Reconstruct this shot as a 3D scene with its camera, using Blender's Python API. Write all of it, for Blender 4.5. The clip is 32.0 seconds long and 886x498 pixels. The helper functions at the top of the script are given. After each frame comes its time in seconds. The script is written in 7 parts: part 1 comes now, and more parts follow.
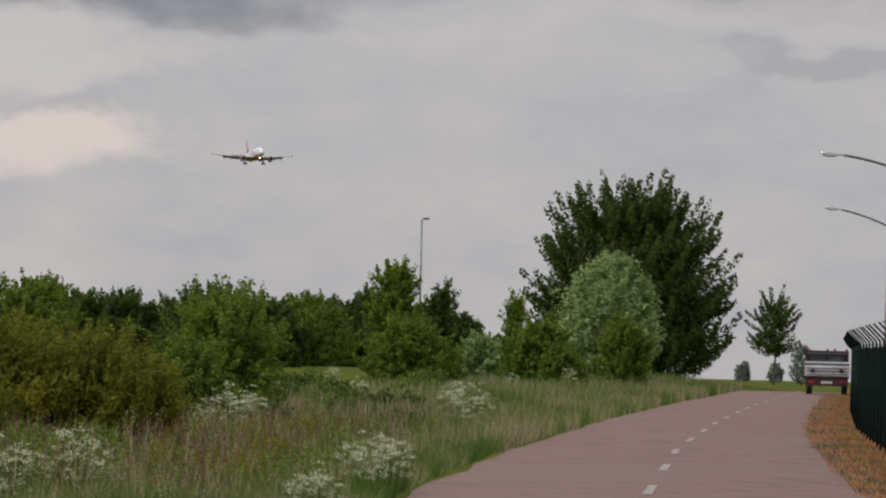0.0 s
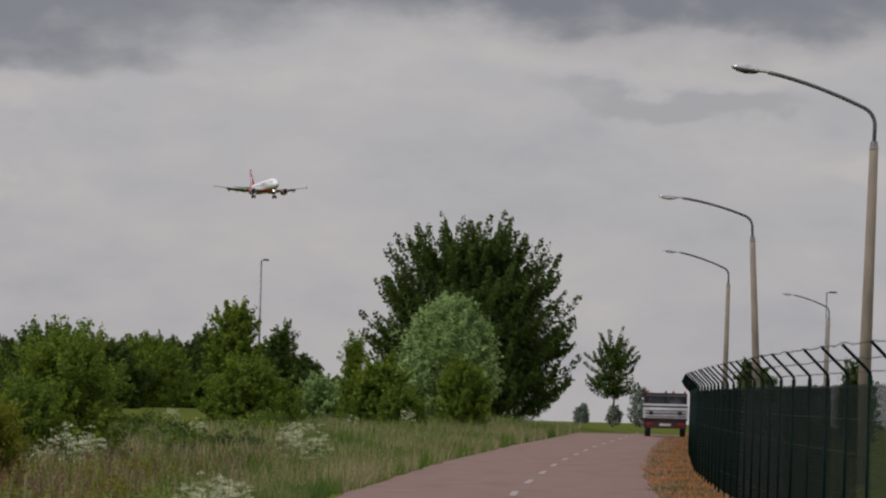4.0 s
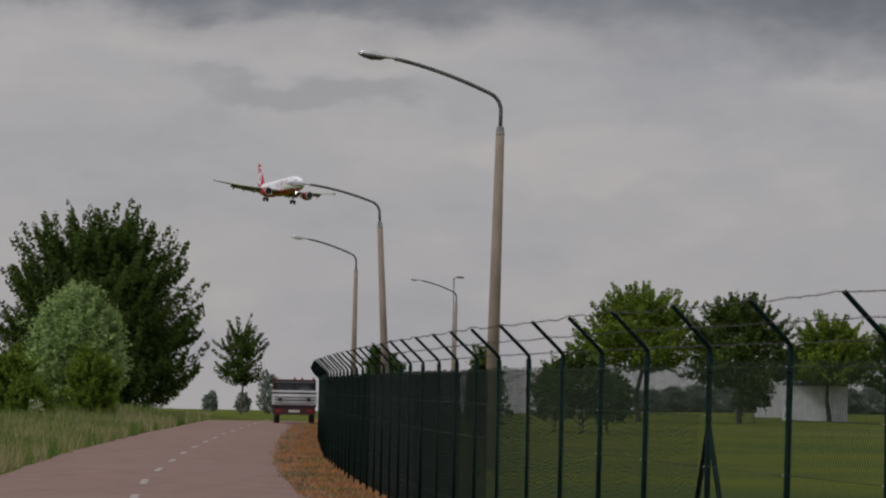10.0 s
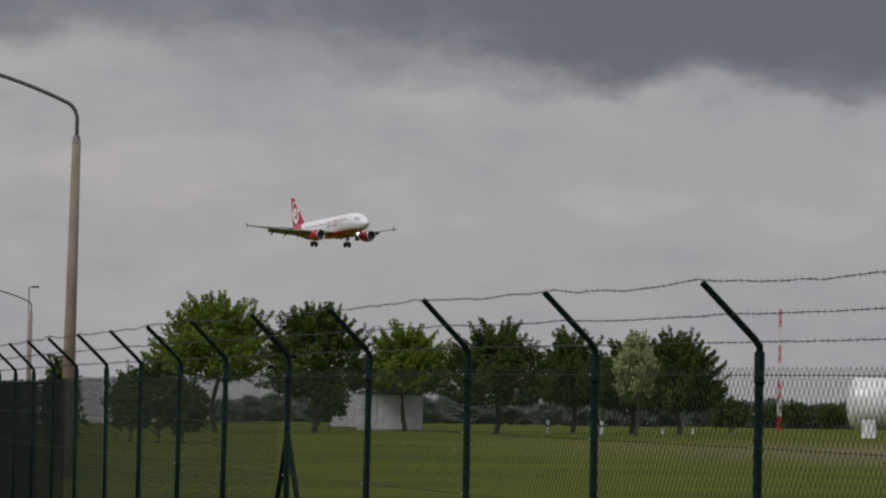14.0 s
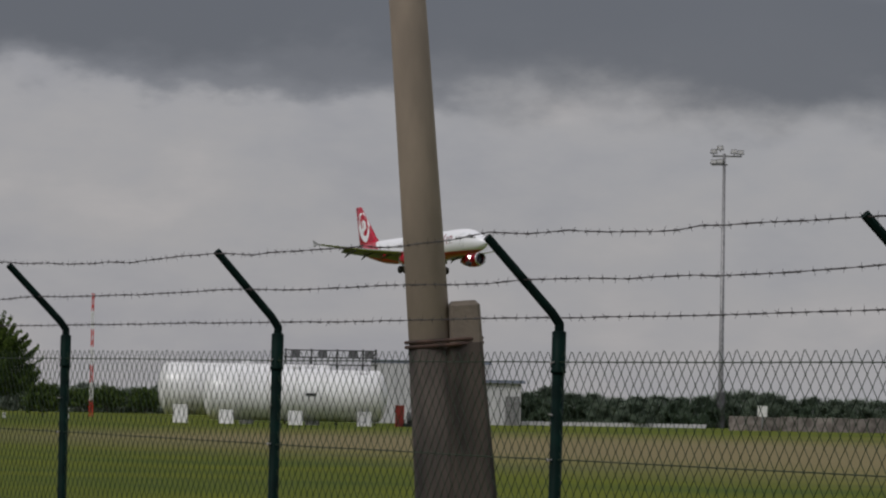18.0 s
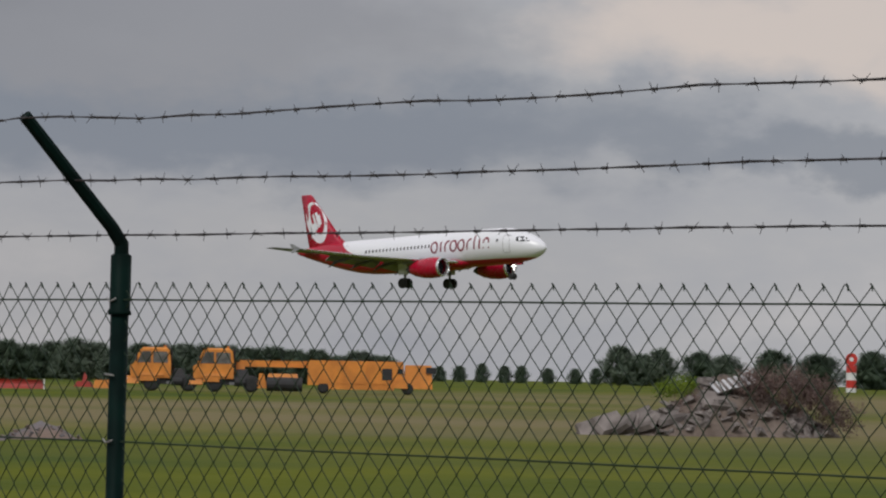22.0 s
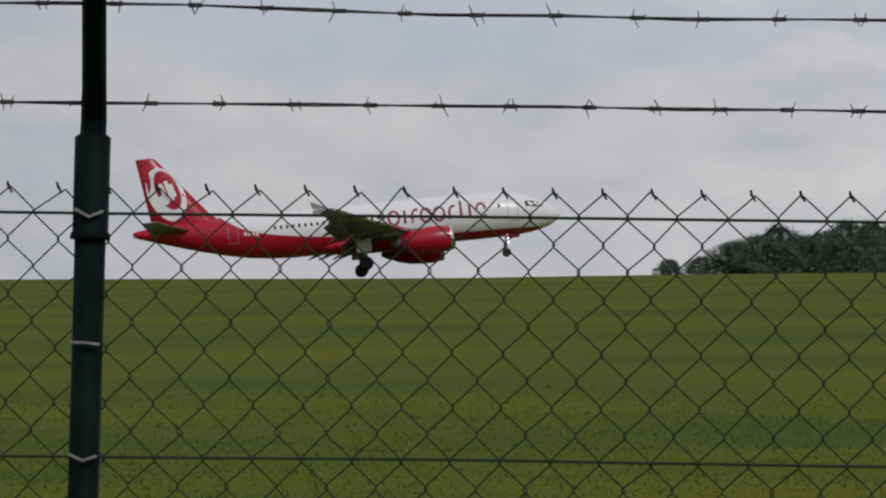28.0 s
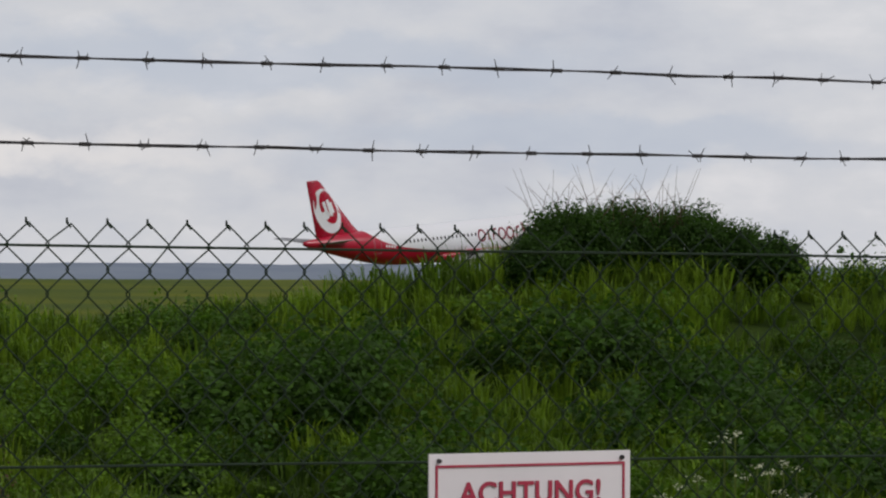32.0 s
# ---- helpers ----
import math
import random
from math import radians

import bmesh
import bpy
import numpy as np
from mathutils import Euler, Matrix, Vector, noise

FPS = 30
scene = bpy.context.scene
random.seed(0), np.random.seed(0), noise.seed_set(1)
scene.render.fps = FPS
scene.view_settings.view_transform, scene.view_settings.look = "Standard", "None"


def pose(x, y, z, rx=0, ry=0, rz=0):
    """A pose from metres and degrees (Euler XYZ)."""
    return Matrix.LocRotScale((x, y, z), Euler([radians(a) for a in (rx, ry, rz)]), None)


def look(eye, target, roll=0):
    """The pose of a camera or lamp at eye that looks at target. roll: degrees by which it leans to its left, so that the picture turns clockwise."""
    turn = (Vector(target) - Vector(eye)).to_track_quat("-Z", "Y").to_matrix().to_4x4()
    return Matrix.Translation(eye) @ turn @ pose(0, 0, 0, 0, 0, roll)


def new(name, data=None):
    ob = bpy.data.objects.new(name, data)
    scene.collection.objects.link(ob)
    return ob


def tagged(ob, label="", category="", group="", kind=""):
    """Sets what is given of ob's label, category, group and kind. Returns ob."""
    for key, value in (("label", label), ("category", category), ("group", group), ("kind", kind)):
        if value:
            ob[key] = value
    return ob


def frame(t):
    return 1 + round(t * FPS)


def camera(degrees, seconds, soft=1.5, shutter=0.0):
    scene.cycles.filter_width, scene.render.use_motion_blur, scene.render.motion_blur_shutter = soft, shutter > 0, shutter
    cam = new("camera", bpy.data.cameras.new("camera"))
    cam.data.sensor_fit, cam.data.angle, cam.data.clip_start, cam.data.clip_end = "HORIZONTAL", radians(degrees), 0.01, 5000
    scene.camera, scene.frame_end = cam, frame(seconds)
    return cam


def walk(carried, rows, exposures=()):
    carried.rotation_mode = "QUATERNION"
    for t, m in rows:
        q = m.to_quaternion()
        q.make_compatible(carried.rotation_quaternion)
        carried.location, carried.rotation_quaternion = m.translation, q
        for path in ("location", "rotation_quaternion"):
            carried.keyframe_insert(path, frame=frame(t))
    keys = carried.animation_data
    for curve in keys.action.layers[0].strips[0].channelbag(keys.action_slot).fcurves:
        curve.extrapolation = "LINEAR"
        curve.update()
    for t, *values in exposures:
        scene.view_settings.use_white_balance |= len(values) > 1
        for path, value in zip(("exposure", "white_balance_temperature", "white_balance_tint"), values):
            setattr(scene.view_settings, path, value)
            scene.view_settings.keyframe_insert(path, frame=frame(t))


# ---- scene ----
# Metres; z up; the photographer stands at the origin on a lane, the airfield fence runs along +y on the right.
cam = camera(10.986, 32.0, soft=2.2)
PATH = [
        (0, -0.000, -0.000, 1.750, 91.231, -1.387, -1.731), (0.5, -0.000, 0.000, 1.750, 91.205, -1.414, -1.940),
        (1, -0.000, 0.001, 1.750, 91.220, -1.362, -2.168), (1.5, -0.000, 0.001, 1.750, 91.211, -1.430, -2.411),
        (2, -0.000, 0.001, 1.750, 91.340, -1.492, -2.654), (2.5, -0.000, 0.001, 1.750, 91.437, -1.588, -2.999),
        (4.5, -0.001, -0.000, 1.750, 91.868, -1.528, -4.037), (5, -0.001, -0.000, 1.750, 91.882, -1.581, -4.512),
        (5.5, -0.001, -0.000, 1.750, 91.870, -1.580, -5.219), (6, -0.001, 0.000, 1.750, 92.047, -1.585, -5.728),
        (6.5, -0.002, 0.000, 1.750, 92.163, -1.508, -5.863), (7, -0.003, 0.000, 1.750, 92.155, -1.279, -6.082),
        (7.5, -0.004, 0.001, 1.750, 92.117, -1.080, -6.668), (8, -0.005, 0.001, 1.750, 92.069, -0.892, -6.907),
        (8.5, -0.007, 0.001, 1.750, 92.062, -0.953, -7.317), (9, -0.010, 0.002, 1.749, 91.891, -0.890, -7.831),
        (9.5, -0.014, 0.002, 1.749, 91.822, -0.909, -8.014), (10, -0.020, 0.003, 1.749, 91.734, -0.911, -8.350),
        (10.5, -0.028, 0.006, 1.748, 91.696, -0.805, -8.801), (11, -0.040, 0.009, 1.748, 91.639, -0.784, -9.421),
        (11.5, -0.057, 0.014, 1.747, 91.774, -0.914, -10.145), (12, -0.045, 0.013, 1.744, 91.738, -0.931, -10.908),
        (12.5, -0.039, 0.012, 1.741, 91.820, -0.998, -11.589), (13, -0.037, 0.013, 1.730, 91.819, -0.940, -12.245),
        (13.5, -0.050, 0.015, 1.743, 91.851, -0.831, -12.903), (15.5, -0.018, 0.006, 1.740, 92.131, -0.936, -16.375),
        (16, -0.018, 0.016, 1.737, 92.109, -0.932, -17.500), (16.5, -0.012, 0.048, 1.742, 92.148, -0.697, -18.599),
        (17, -0.008, 0.055, 1.743, 92.110, -0.942, -19.602), (17.5, -0.002, 0.056, 1.740, 91.936, -0.896, -20.776),
        (18, 0.001, 0.052, 1.740, 91.866, -1.011, -22.158), (18.5, 0.002, 0.027, 1.740, 91.852, -1.049, -23.465),
        (19, -0.006, 0.002, 1.737, 91.695, -0.992, -25.004), (19.5, -0.010, -0.027, 1.737, 91.728, -1.002, -26.829),
        (20, -0.015, -0.046, 1.733, 91.658, -1.013, -29.177), (20.5, -0.003, -0.044, 1.739, 91.521, -1.228, -31.399),
        (21, 0.004, -0.037, 1.739, 91.485, -1.205, -33.595), (21.5, 0.016, -0.026, 1.738, 91.172, -1.103, -36.505),
        (22, 0.031, -0.019, 1.735, 91.412, -1.061, -39.189), (22.5, 0.041, -0.004, 1.739, 91.065, -1.121, -42.406),
        (23, 0.057, 0.001, 1.737, 90.995, -1.285, -45.136), (23.5, 0.073, -0.001, 1.739, 91.125, -1.425, -48.872),
        (24, 0.058, -0.001, 1.738, 90.835, -0.860, -53.192), (24.5, 0.049, -0.001, 1.738, 90.744, -0.988, -57.370),
        (25, 0.066, -0.011, 1.738, 90.696, -1.219, -60.815), (25.5, 0.075, -0.035, 1.738, 90.797, -1.165, -65.922),
        (27.5, 0.015, -0.006, 1.738, 90.314, 0.310, -85.556), (28, 0.001, -0.000, 1.738, 90.183, -0.050, -89.887),
        (28.5, 0.014, 0.005, 1.738, 90.087, 0.093, -94.541), (29, 0.016, 0.015, 1.738, 90.368, 0.254, -99.019),
        (29.5, 0.009, 0.005, 1.738, 90.556, 0.323, -103.872), (30, 0.011, -0.006, 1.738, 90.766, 0.289, -108.116),
        (30.5, -0.013, -0.003, 1.738, 90.453, 0.012, -110.754), (31, -0.026, -0.020, 1.738, 90.164, -0.273, -113.673),
        (31.5, -0.028, -0.013, 1.738, 90.319, -0.348, -117.002), (32, -0.028, -0.010, 1.738, 90.292, -0.311, -119.852)
]
walk(cam, [(t, pose(x, y, z, rx, ry, rz)) for t, x, y, z, rx, ry, rz in PATH],
     exposures=[(0, 0.17), (4, 0.05), (9, -0.13), (18, -0.17), (20, -0.22), (22, -0.02), (23.5, -0.02), (25, -0.2), (28, -0.36), (29.2, -0.31), (29.8, -0.22), (32, -0.2)])

# ---- sky and sun ----
SUN_AZ, SUN_EL = 245.0, 46.0
world = bpy.data.worlds.new("overcast_sky")
scene.world = world
world.use_nodes = True
wn, wl = world.node_tree.nodes, world.node_tree.links
wn.clear()


def wnode(kind, **values):
    n = wn.new(kind)
    for k, v in values.items():
        setattr(n, k, v)
    return n


def wmath(op, a, b=0.0, clamp=False):
    n = wnode("ShaderNodeMath", operation=op, use_clamp=clamp)
    for i, v in enumerate((a, b)):
        if isinstance(v, (int, float)):
            n.inputs[i].default_value = v
        else:
            wl.new(v, n.inputs[i])
    return n.outputs[0]


def wramp(fac, stops):
    n = wnode("ShaderNodeValToRGB")
    while len(n.color_ramp.elements) < len(stops):
        n.color_ramp.elements.new(0.5)
    for e, (p, c) in zip(n.color_ramp.elements, stops):
        e.position, e.color = p, (*c, 1)
    wl.new(fac, n.inputs[0])
    return n.outputs[0]


def wmix(fac, a, b):
    n = wnode("ShaderNodeMix", data_type="RGBA")
    for i, v in ((0, fac), (6, a), (7, b)):
        if isinstance(v, (int, float)):
            n.inputs[i].default_value = v
        elif isinstance(v, tuple):
            n.inputs[i].default_value = (*v, 1)
        else:
            wl.new(v, n.inputs[i])
    return n.outputs[2]


way = wnode("ShaderNodeTexCoord").outputs["Generated"]
xyz = wnode("ShaderNodeSeparateXYZ")
wl.new(way, xyz.inputs[0])
wx, wy, wz = xyz.outputs
def wstep(v, lo, hi):
    n = wnode("ShaderNodeMapRange", interpolation_type="SMOOTHSTEP")
    wl.new(v, n.inputs["Value"])
    n.inputs["From Min"].default_value, n.inputs["From Max"].default_value = lo, hi
    return n.outputs[0]


# bearing and height above the horizon, in degrees
bearing = wmath("MULTIPLY", wmath("ARCTAN2", wx, wy), 57.2958)
rise = wmath("MULTIPLY", wmath("ARCSINE", wz), 57.2958)
flat = wnode("ShaderNodeCombineXYZ")
wl.new(bearing, flat.inputs[0])
wl.new(rise, flat.inputs[1])
flat = flat.outputs[0]


def wdrift(scale, detail, stretch, offset):
    """Cloud texture on the bearing and height, longer than high."""
    m = wnode("ShaderNodeMapping")
    m.inputs["Location"].default_value = offset
    m.inputs["Scale"].default_value = (scale, scale * stretch, 1)
    wl.new(flat, m.inputs["Vector"])
    n = wnode("ShaderNodeTexNoise")
    n.inputs["Scale"].default_value, n.inputs["Detail"].default_value, n.inputs["Roughness"].default_value = 1.0, detail, 0.55
    wl.new(m.outputs[0], n.inputs["Vector"])
    return n


soft = wdrift(0.22, 5.0, 2.6, (3, 1, 0)).outputs["Fac"]
billow = wdrift(0.75, 5.0, 1.9, (7, 4, 2)).outputs["Fac"]
# the deck brightens and turns bluer towards the right of the airfield
turn01 = wnode("ShaderNodeMapRange")
wl.new(bearing, turn01.inputs["Value"])
turn01.inputs["From Min"].default_value, turn01.inputs["From Max"].default_value = -20, 130
base_cloud = wramp(turn01.outputs[0], [(0.0, (0.44, 0.425, 0.43)), (0.15, (0.425, 0.41, 0.42)), (0.30, (0.380, 0.375, 0.395)), (0.40, (0.378, 0.38, 0.405)), (0.50, (0.48, 0.48, 0.505)), (0.60, (0.55, 0.56, 0.59)), (0.75, (0.67, 0.68, 0.72)), (1.0, (0.73, 0.745, 0.80))])
texture = wmath("ADD", wmath("MULTIPLY", soft, 0.6), wmath("MULTIPLY", billow, 0.4))
shade = wramp(texture, [(0.34, (0.80, 0.82, 0.88)), (0.48, (0.96, 0.965, 0.98)), (0.56, (1.03, 1.02, 1.01)), (0.68, (1.20, 1.16, 1.12))])
tone = wnode("ShaderNodeMix", data_type="RGBA", blend_type="MULTIPLY")
wl.new(wmath("ADD", 0.75, wmath("MULTIPLY", wstep(bearing, 70, 95), 0.25)), tone.inputs[0])
wl.new(base_cloud, tone.inputs[6])
wl.new(shade, tone.inputs[7])
deck = tone.outputs[2]
# single banks of cloud: bearing, height, half length, half thickness, colour, density
warp = wnode("ShaderNodeVectorMath", operation="SUBTRACT")
wl.new(wdrift(0.55, 5.0, 1.8, (1, 9, 5)).outputs["Color"], warp.inputs[0])
warp.inputs[1].default_value = (0.5, 0.5, 0.5)
warped = wnode("ShaderNodeVectorMath", operation="MULTIPLY_ADD")
wl.new(warp.outputs[0], warped.inputs[0])
warped.inputs[1].default_value = (4.2, 1.9, 0)
wl.new(flat, warped.inputs[2])
RAIN, PINK, PALE, SLATE, WHITE, BLUE, DEEP = (0.18, 0.185, 0.215), (0.62, 0.54, 0.50), (0.52, 0.48, 0.47), (0.205, 0.225, 0.275), (0.92, 0.88, 0.87), (0.54, 0.60, 0.72), (0.125, 0.13, 0.155)
BANKS = [(-3.2, 3.6, 1.9, 0.55, PALE, 0.8), (-3.6, 2.55, 1.6, 0.45, PINK, 0.9), (-3.0, 3.0, 1.0, 0.22, (0.36, 0.35, 0.37), 0.6), (-3.5, 4.75, 5.5, 0.8, RAIN, 0.9),
         (6.5, 4.35, 4.2, 0.5, PALE, 0.55), (6.3, 3.6, 1.7, 0.24, (0.30, 0.30, 0.32), 0.6), (5.0, 5.5, 9.0, 0.8, DEEP, 0.85), (10.2, 2.9, 2.2, 0.35, PALE, 0.4),
         (14.0, 6.6, 24.0, 2.3, RAIN, 1.0), (15.0, 4.2, 4.0, 0.4, (0.27, 0.27, 0.30), 0.6), (16.2, 5.0, 5.0, 0.95, DEEP, 0.9), (17.8, 4.8, 3.0, 0.8, DEEP, 0.8), (19.6, 4.0, 3.4, 0.42, RAIN, 0.85), (26.0, 4.6, 5.8, 1.2, DEEP, 0.95), (19.0, 5.1, 6.0, 1.15, DEEP, 0.95), (33.0, 3.35, 3.0, 0.75, SLATE, 0.8),
         (31.5, 4.7, 5.2, 1.05, DEEP, 0.85), (35.5, 4.1, 4.6, 1.3, (0.26, 0.26, 0.29), 0.9), (36.5, 2.85, 7.0, 0.7, SLATE, 0.95), (46.0, 2.7, 5.5, 0.32, SLATE, 0.75), (43.8, 4.2, 3.6, 0.85, PINK, 0.95), (53.0, 3.1, 5.0, 0.36, (0.36, 0.38, 0.42), 0.7), (58.0, 3.35, 3.2, 0.5, (0.62, 0.60, 0.58), 0.7), (62.0, 3.3, 2.6, 0.42, (0.40, 0.43, 0.49), 0.75), (65.5, 3.5, 2.0, 0.6, (0.66, 0.66, 0.68), 0.6), (64.0, 2.3, 4.0, 0.4, (0.46, 0.49, 0.54), 0.5),
         (90.0, 2.9, 5.0, 0.55, BLUE, 0.6), (99.0, 2.55, 5.0, 0.3, WHITE, 0.6), (101.5, 1.6, 5.0, 0.45, BLUE, 0.55), (103.5, 1.0, 3.0, 0.45, WHITE, 0.75), (107.5, 2.1, 6.0, 0.45, BLUE, 0.7), (113.0, 1.5, 4.5, 0.35, WHITE, 0.75), (117.5, 2.6, 5.0, 0.5, BLUE, 0.6), (121.5, 1.6, 4.0, 0.4, BLUE, 0.6)]
for az, el, half_l, half_h, colour, density in BANKS:
    m = wnode("ShaderNodeMapping")
    m.inputs["Location"].default_value = (-az / half_l, -el / half_h, 0)
    m.inputs["Scale"].default_value = (1 / half_l, 1 / half_h, 0)
    wl.new(warped.outputs[0], m.inputs["Vector"])
    size = wnode("ShaderNodeVectorMath", operation="LENGTH")
    wl.new(m.outputs[0], size.inputs[0])
    mask = wmath("MULTIPLY", wmath("SUBTRACT", 1.0, wstep(size.outputs["Value"], 0.45, 1.25)), density)
    deck = wmix(mask, deck, colour)
# overhead the cloud is even and bright
deck = wmix(wstep(rise, 7.0, 20.0), deck, (0.58, 0.57, 0.59))
sky = wnode("ShaderNodeTexSky", sky_type="NISHITA", sun_disc=False, sun_elevation=radians(SUN_EL), sun_rotation=radians(SUN_AZ))
clear, cloudy = wnode("ShaderNodeBackground"), wnode("ShaderNodeBackground")
wl.new(sky.outputs[0], clear.inputs[0])
clear.inputs[1].default_value = 0.1
wl.new(deck, cloudy.inputs[0])
cloudy.inputs[1].default_value = 1.0
mix_sky = wnode("ShaderNodeMixShader")
mix_sky.inputs[0].default_value = 0.94
wl.new(clear.outputs[0], mix_sky.inputs[1])
wl.new(cloudy.outputs[0], mix_sky.inputs[2])
wl.new(mix_sky.outputs[0], wnode("ShaderNodeOutputWorld").inputs[0])

sun = new("sun", bpy.data.lights.new("sun", "SUN"))
sun.data.energy, sun.data.angle, sun.data.color = 1.5, radians(14), (1.0, 0.975, 0.94)
sun_way = Vector((math.sin(radians(SUN_AZ)) * math.cos(radians(SUN_EL)), math.cos(radians(SUN_AZ)) * math.cos(radians(SUN_EL)), math.sin(radians(SUN_EL))))
sun.matrix_world = look(sun_way * 100, (0, 0, 0))


# ---- materials ----
def material(name, colour, second=None, rough=0.7, metal=0.0, scale=3.0, stretch=(1, 1, 1), detail=6.0, bump=0.0, fine=0.0,
             contrast=(0.4, 0.62), third=None, third_scale=0.3, third_from=None, third_span=(0.44, 0.60), island=0.0, random_hue=0.0, emit=0.0, spec=0.5, subsurface=0.0):
    """A surface with two scales of variation: noise between two colours, and fine relief."""
    m = bpy.data.materials.new(name)
    m.use_nodes = True
    n, l = m.node_tree.nodes, m.node_tree.links
    b = n["Principled BSDF"]
    b.inputs["Roughness"].default_value, b.inputs["Metallic"].default_value = rough, metal
    b.inputs["Specular IOR Level"].default_value = spec
    coord = n.new("ShaderNodeTexCoord").outputs["Object"]
    mp = n.new("ShaderNodeMapping")
    mp.inputs["Scale"].default_value = stretch
    l.new(coord, mp.inputs[0])

    def noise_of(s, d):
        t = n.new("ShaderNodeTexNoise")
        t.inputs["Scale"].default_value, t.inputs["Detail"].default_value = s, d
        l.new(mp.outputs[0], t.inputs["Vector"])
        return t.outputs["Fac"]

    def blend(fac, a, c, mode="MIX"):
        x = n.new("ShaderNodeMix")
        x.data_type, x.blend_type = "RGBA", mode
        for i, v in ((0, fac), (6, a), (7, c)):
            if isinstance(v, (int, float)):
                x.inputs[i].default_value = v
            elif isinstance(v, tuple):
                x.inputs[i].default_value = (*v, 1)
            else:
                l.new(v, x.inputs[i])
        return x.outputs[2]

    def span(v, lo, hi, a=0.0, c=1.0):
        r = n.new("ShaderNodeMapRange")
        l.new(v, r.inputs[0])
        for i, q in enumerate((lo, hi, a, c)):
            r.inputs[i + 1].default_value = q
        return r.outputs[0]

    second = second or tuple(c * 0.8 for c in colour)
    grain = noise_of(scale, detail)
    col = blend(span(grain, *contrast), colour, second)
    if third:
        amount = span(noise_of(third_scale, 6.0), *third_span)
        if third_from:
            sep = n.new("ShaderNodeSeparateXYZ")
            l.new(coord, sep.inputs[0])
            gate = n.new("ShaderNodeMath")
            gate.operation = "MULTIPLY"
            l.new(amount, gate.inputs[0])
            l.new(span(sep.outputs[0], *third_from), gate.inputs[1])
            amount = gate.outputs[0]
            gate = n.new("ShaderNodeMath")
            gate.operation = "MULTIPLY"
            l.new(amount, gate.inputs[0])
            l.new(span(sep.outputs[1], 35, 85), gate.inputs[1])
            amount = gate.outputs[0]
            gate = n.new("ShaderNodeMath")
            gate.operation = "MULTIPLY"
            l.new(amount, gate.inputs[0])
            l.new(span(sep.outputs[1], 175, 235, 1.0, 0.0), gate.inputs[1])
            amount = gate.outputs[0]
        col = blend(amount, col, third)
    if island or random_hue:
        source = n.new("ShaderNodeNewGeometry").outputs["Random Per Island"] if island else n.new("ShaderNodeObjectInfo").outputs["Random"]
        k = island or random_hue
        col = blend(1.0, col, blend(source, tuple([1 - k] * 3), tuple([1 + k] * 3)), "MULTIPLY")
    l.new(col, b.inputs["Base Color"])
    l.new(span(grain, 0.3, 0.7, max(rough - 0.1, 0.02), min(rough + 0.1, 1)), b.inputs["Roughness"])
    if bump:
        p = n.new("ShaderNodeBump")
        p.inputs["Strength"].default_value, p.inputs["Distance"].default_value = 0.6, bump
        l.new(noise_of(fine or scale * 4, 5.0), p.inputs["Height"])
        l.new(p.outputs[0], b.inputs["Normal"])
    if emit:
        l.new(col, b.inputs["Emission Color"])
        b.inputs["Emission Strength"].default_value = emit
    return m


M = {}
M["field"] = material("field_grass", (0.051, 0.078, 0.004), (0.107, 0.121, 0.006), 0.95, scale=0.10, detail=14, contrast=(0.36, 0.64), bump=0.12, fine=2.2, third=(0.185, 0.150, 0.080), third_scale=0.02, third_from=(42, 62, 0.0, 0.88), third_span=(0.33, 0.53), spec=0.1)
M["asphalt"] = material("worn_asphalt", (0.245, 0.152, 0.130), (0.190, 0.126, 0.108), 0.9, scale=1.2, detail=8, bump=0.008, fine=60, third=(0.225, 0.15, 0.13), third_scale=0.12, spec=0.2)
M["line"] = material("road_paint", (0.39, 0.35, 0.32), (0.27, 0.22, 0.20), 0.8, scale=5, detail=8)
M["soil"] = material("dry_verge", (0.30, 0.12, 0.042), (0.11, 0.066, 0.038), 0.95, scale=2.2, detail=8, bump=0.05, fine=8, spec=0.1)
M["post"] = material("green_coated_steel", (0.002, 0.013, 0.0105), (0.002, 0.008, 0.007), 0.6, scale=9, detail=4, spec=0.06)
M["wire"] = material("green_coated_wire", (0.016, 0.031, 0.018), (0.021, 0.037, 0.022), 0.6, scale=20, spec=0.15)
M["wire_far"] = material("dense_green_wire", (0.006, 0.014, 0.012), (0.010, 0.019, 0.015), 0.6, scale=20, spec=0.1)
M["barb"] = material("weathered_barbed_wire", (0.055, 0.052, 0.055), (0.03, 0.028, 0.03), 0.6, metal=0.3, scale=30)
M["clip"] = material("bright_zinc_tie", (0.42, 0.42, 0.42), (0.28, 0.28, 0.28), 0.35, metal=0.6, scale=60)
M["concrete"] = material("weathered_concrete", (0.275, 0.226, 0.178), (0.20, 0.166, 0.134), 0.9, scale=2.5, detail=8, bump=0.006, fine=40, stretch=(1, 1, 0.35))
M["concrete_prop"] = material("mossy_prop_concrete", (0.150, 0.124, 0.100), (0.095, 0.080, 0.066), 0.9, scale=3.5, detail=9, bump=0.01, fine=35)
M["concrete_dark"] = material("stained_concrete", (0.060, 0.047, 0.040), (0.022, 0.018, 0.017), 0.9, scale=5.0, detail=10, bump=0.012, fine=24, stretch=(1, 1, 0.3))
M["galva"] = material("galvanised_steel", (0.26, 0.26, 0.27), (0.18, 0.18, 0.19), 0.45, metal=0.5, scale=6)
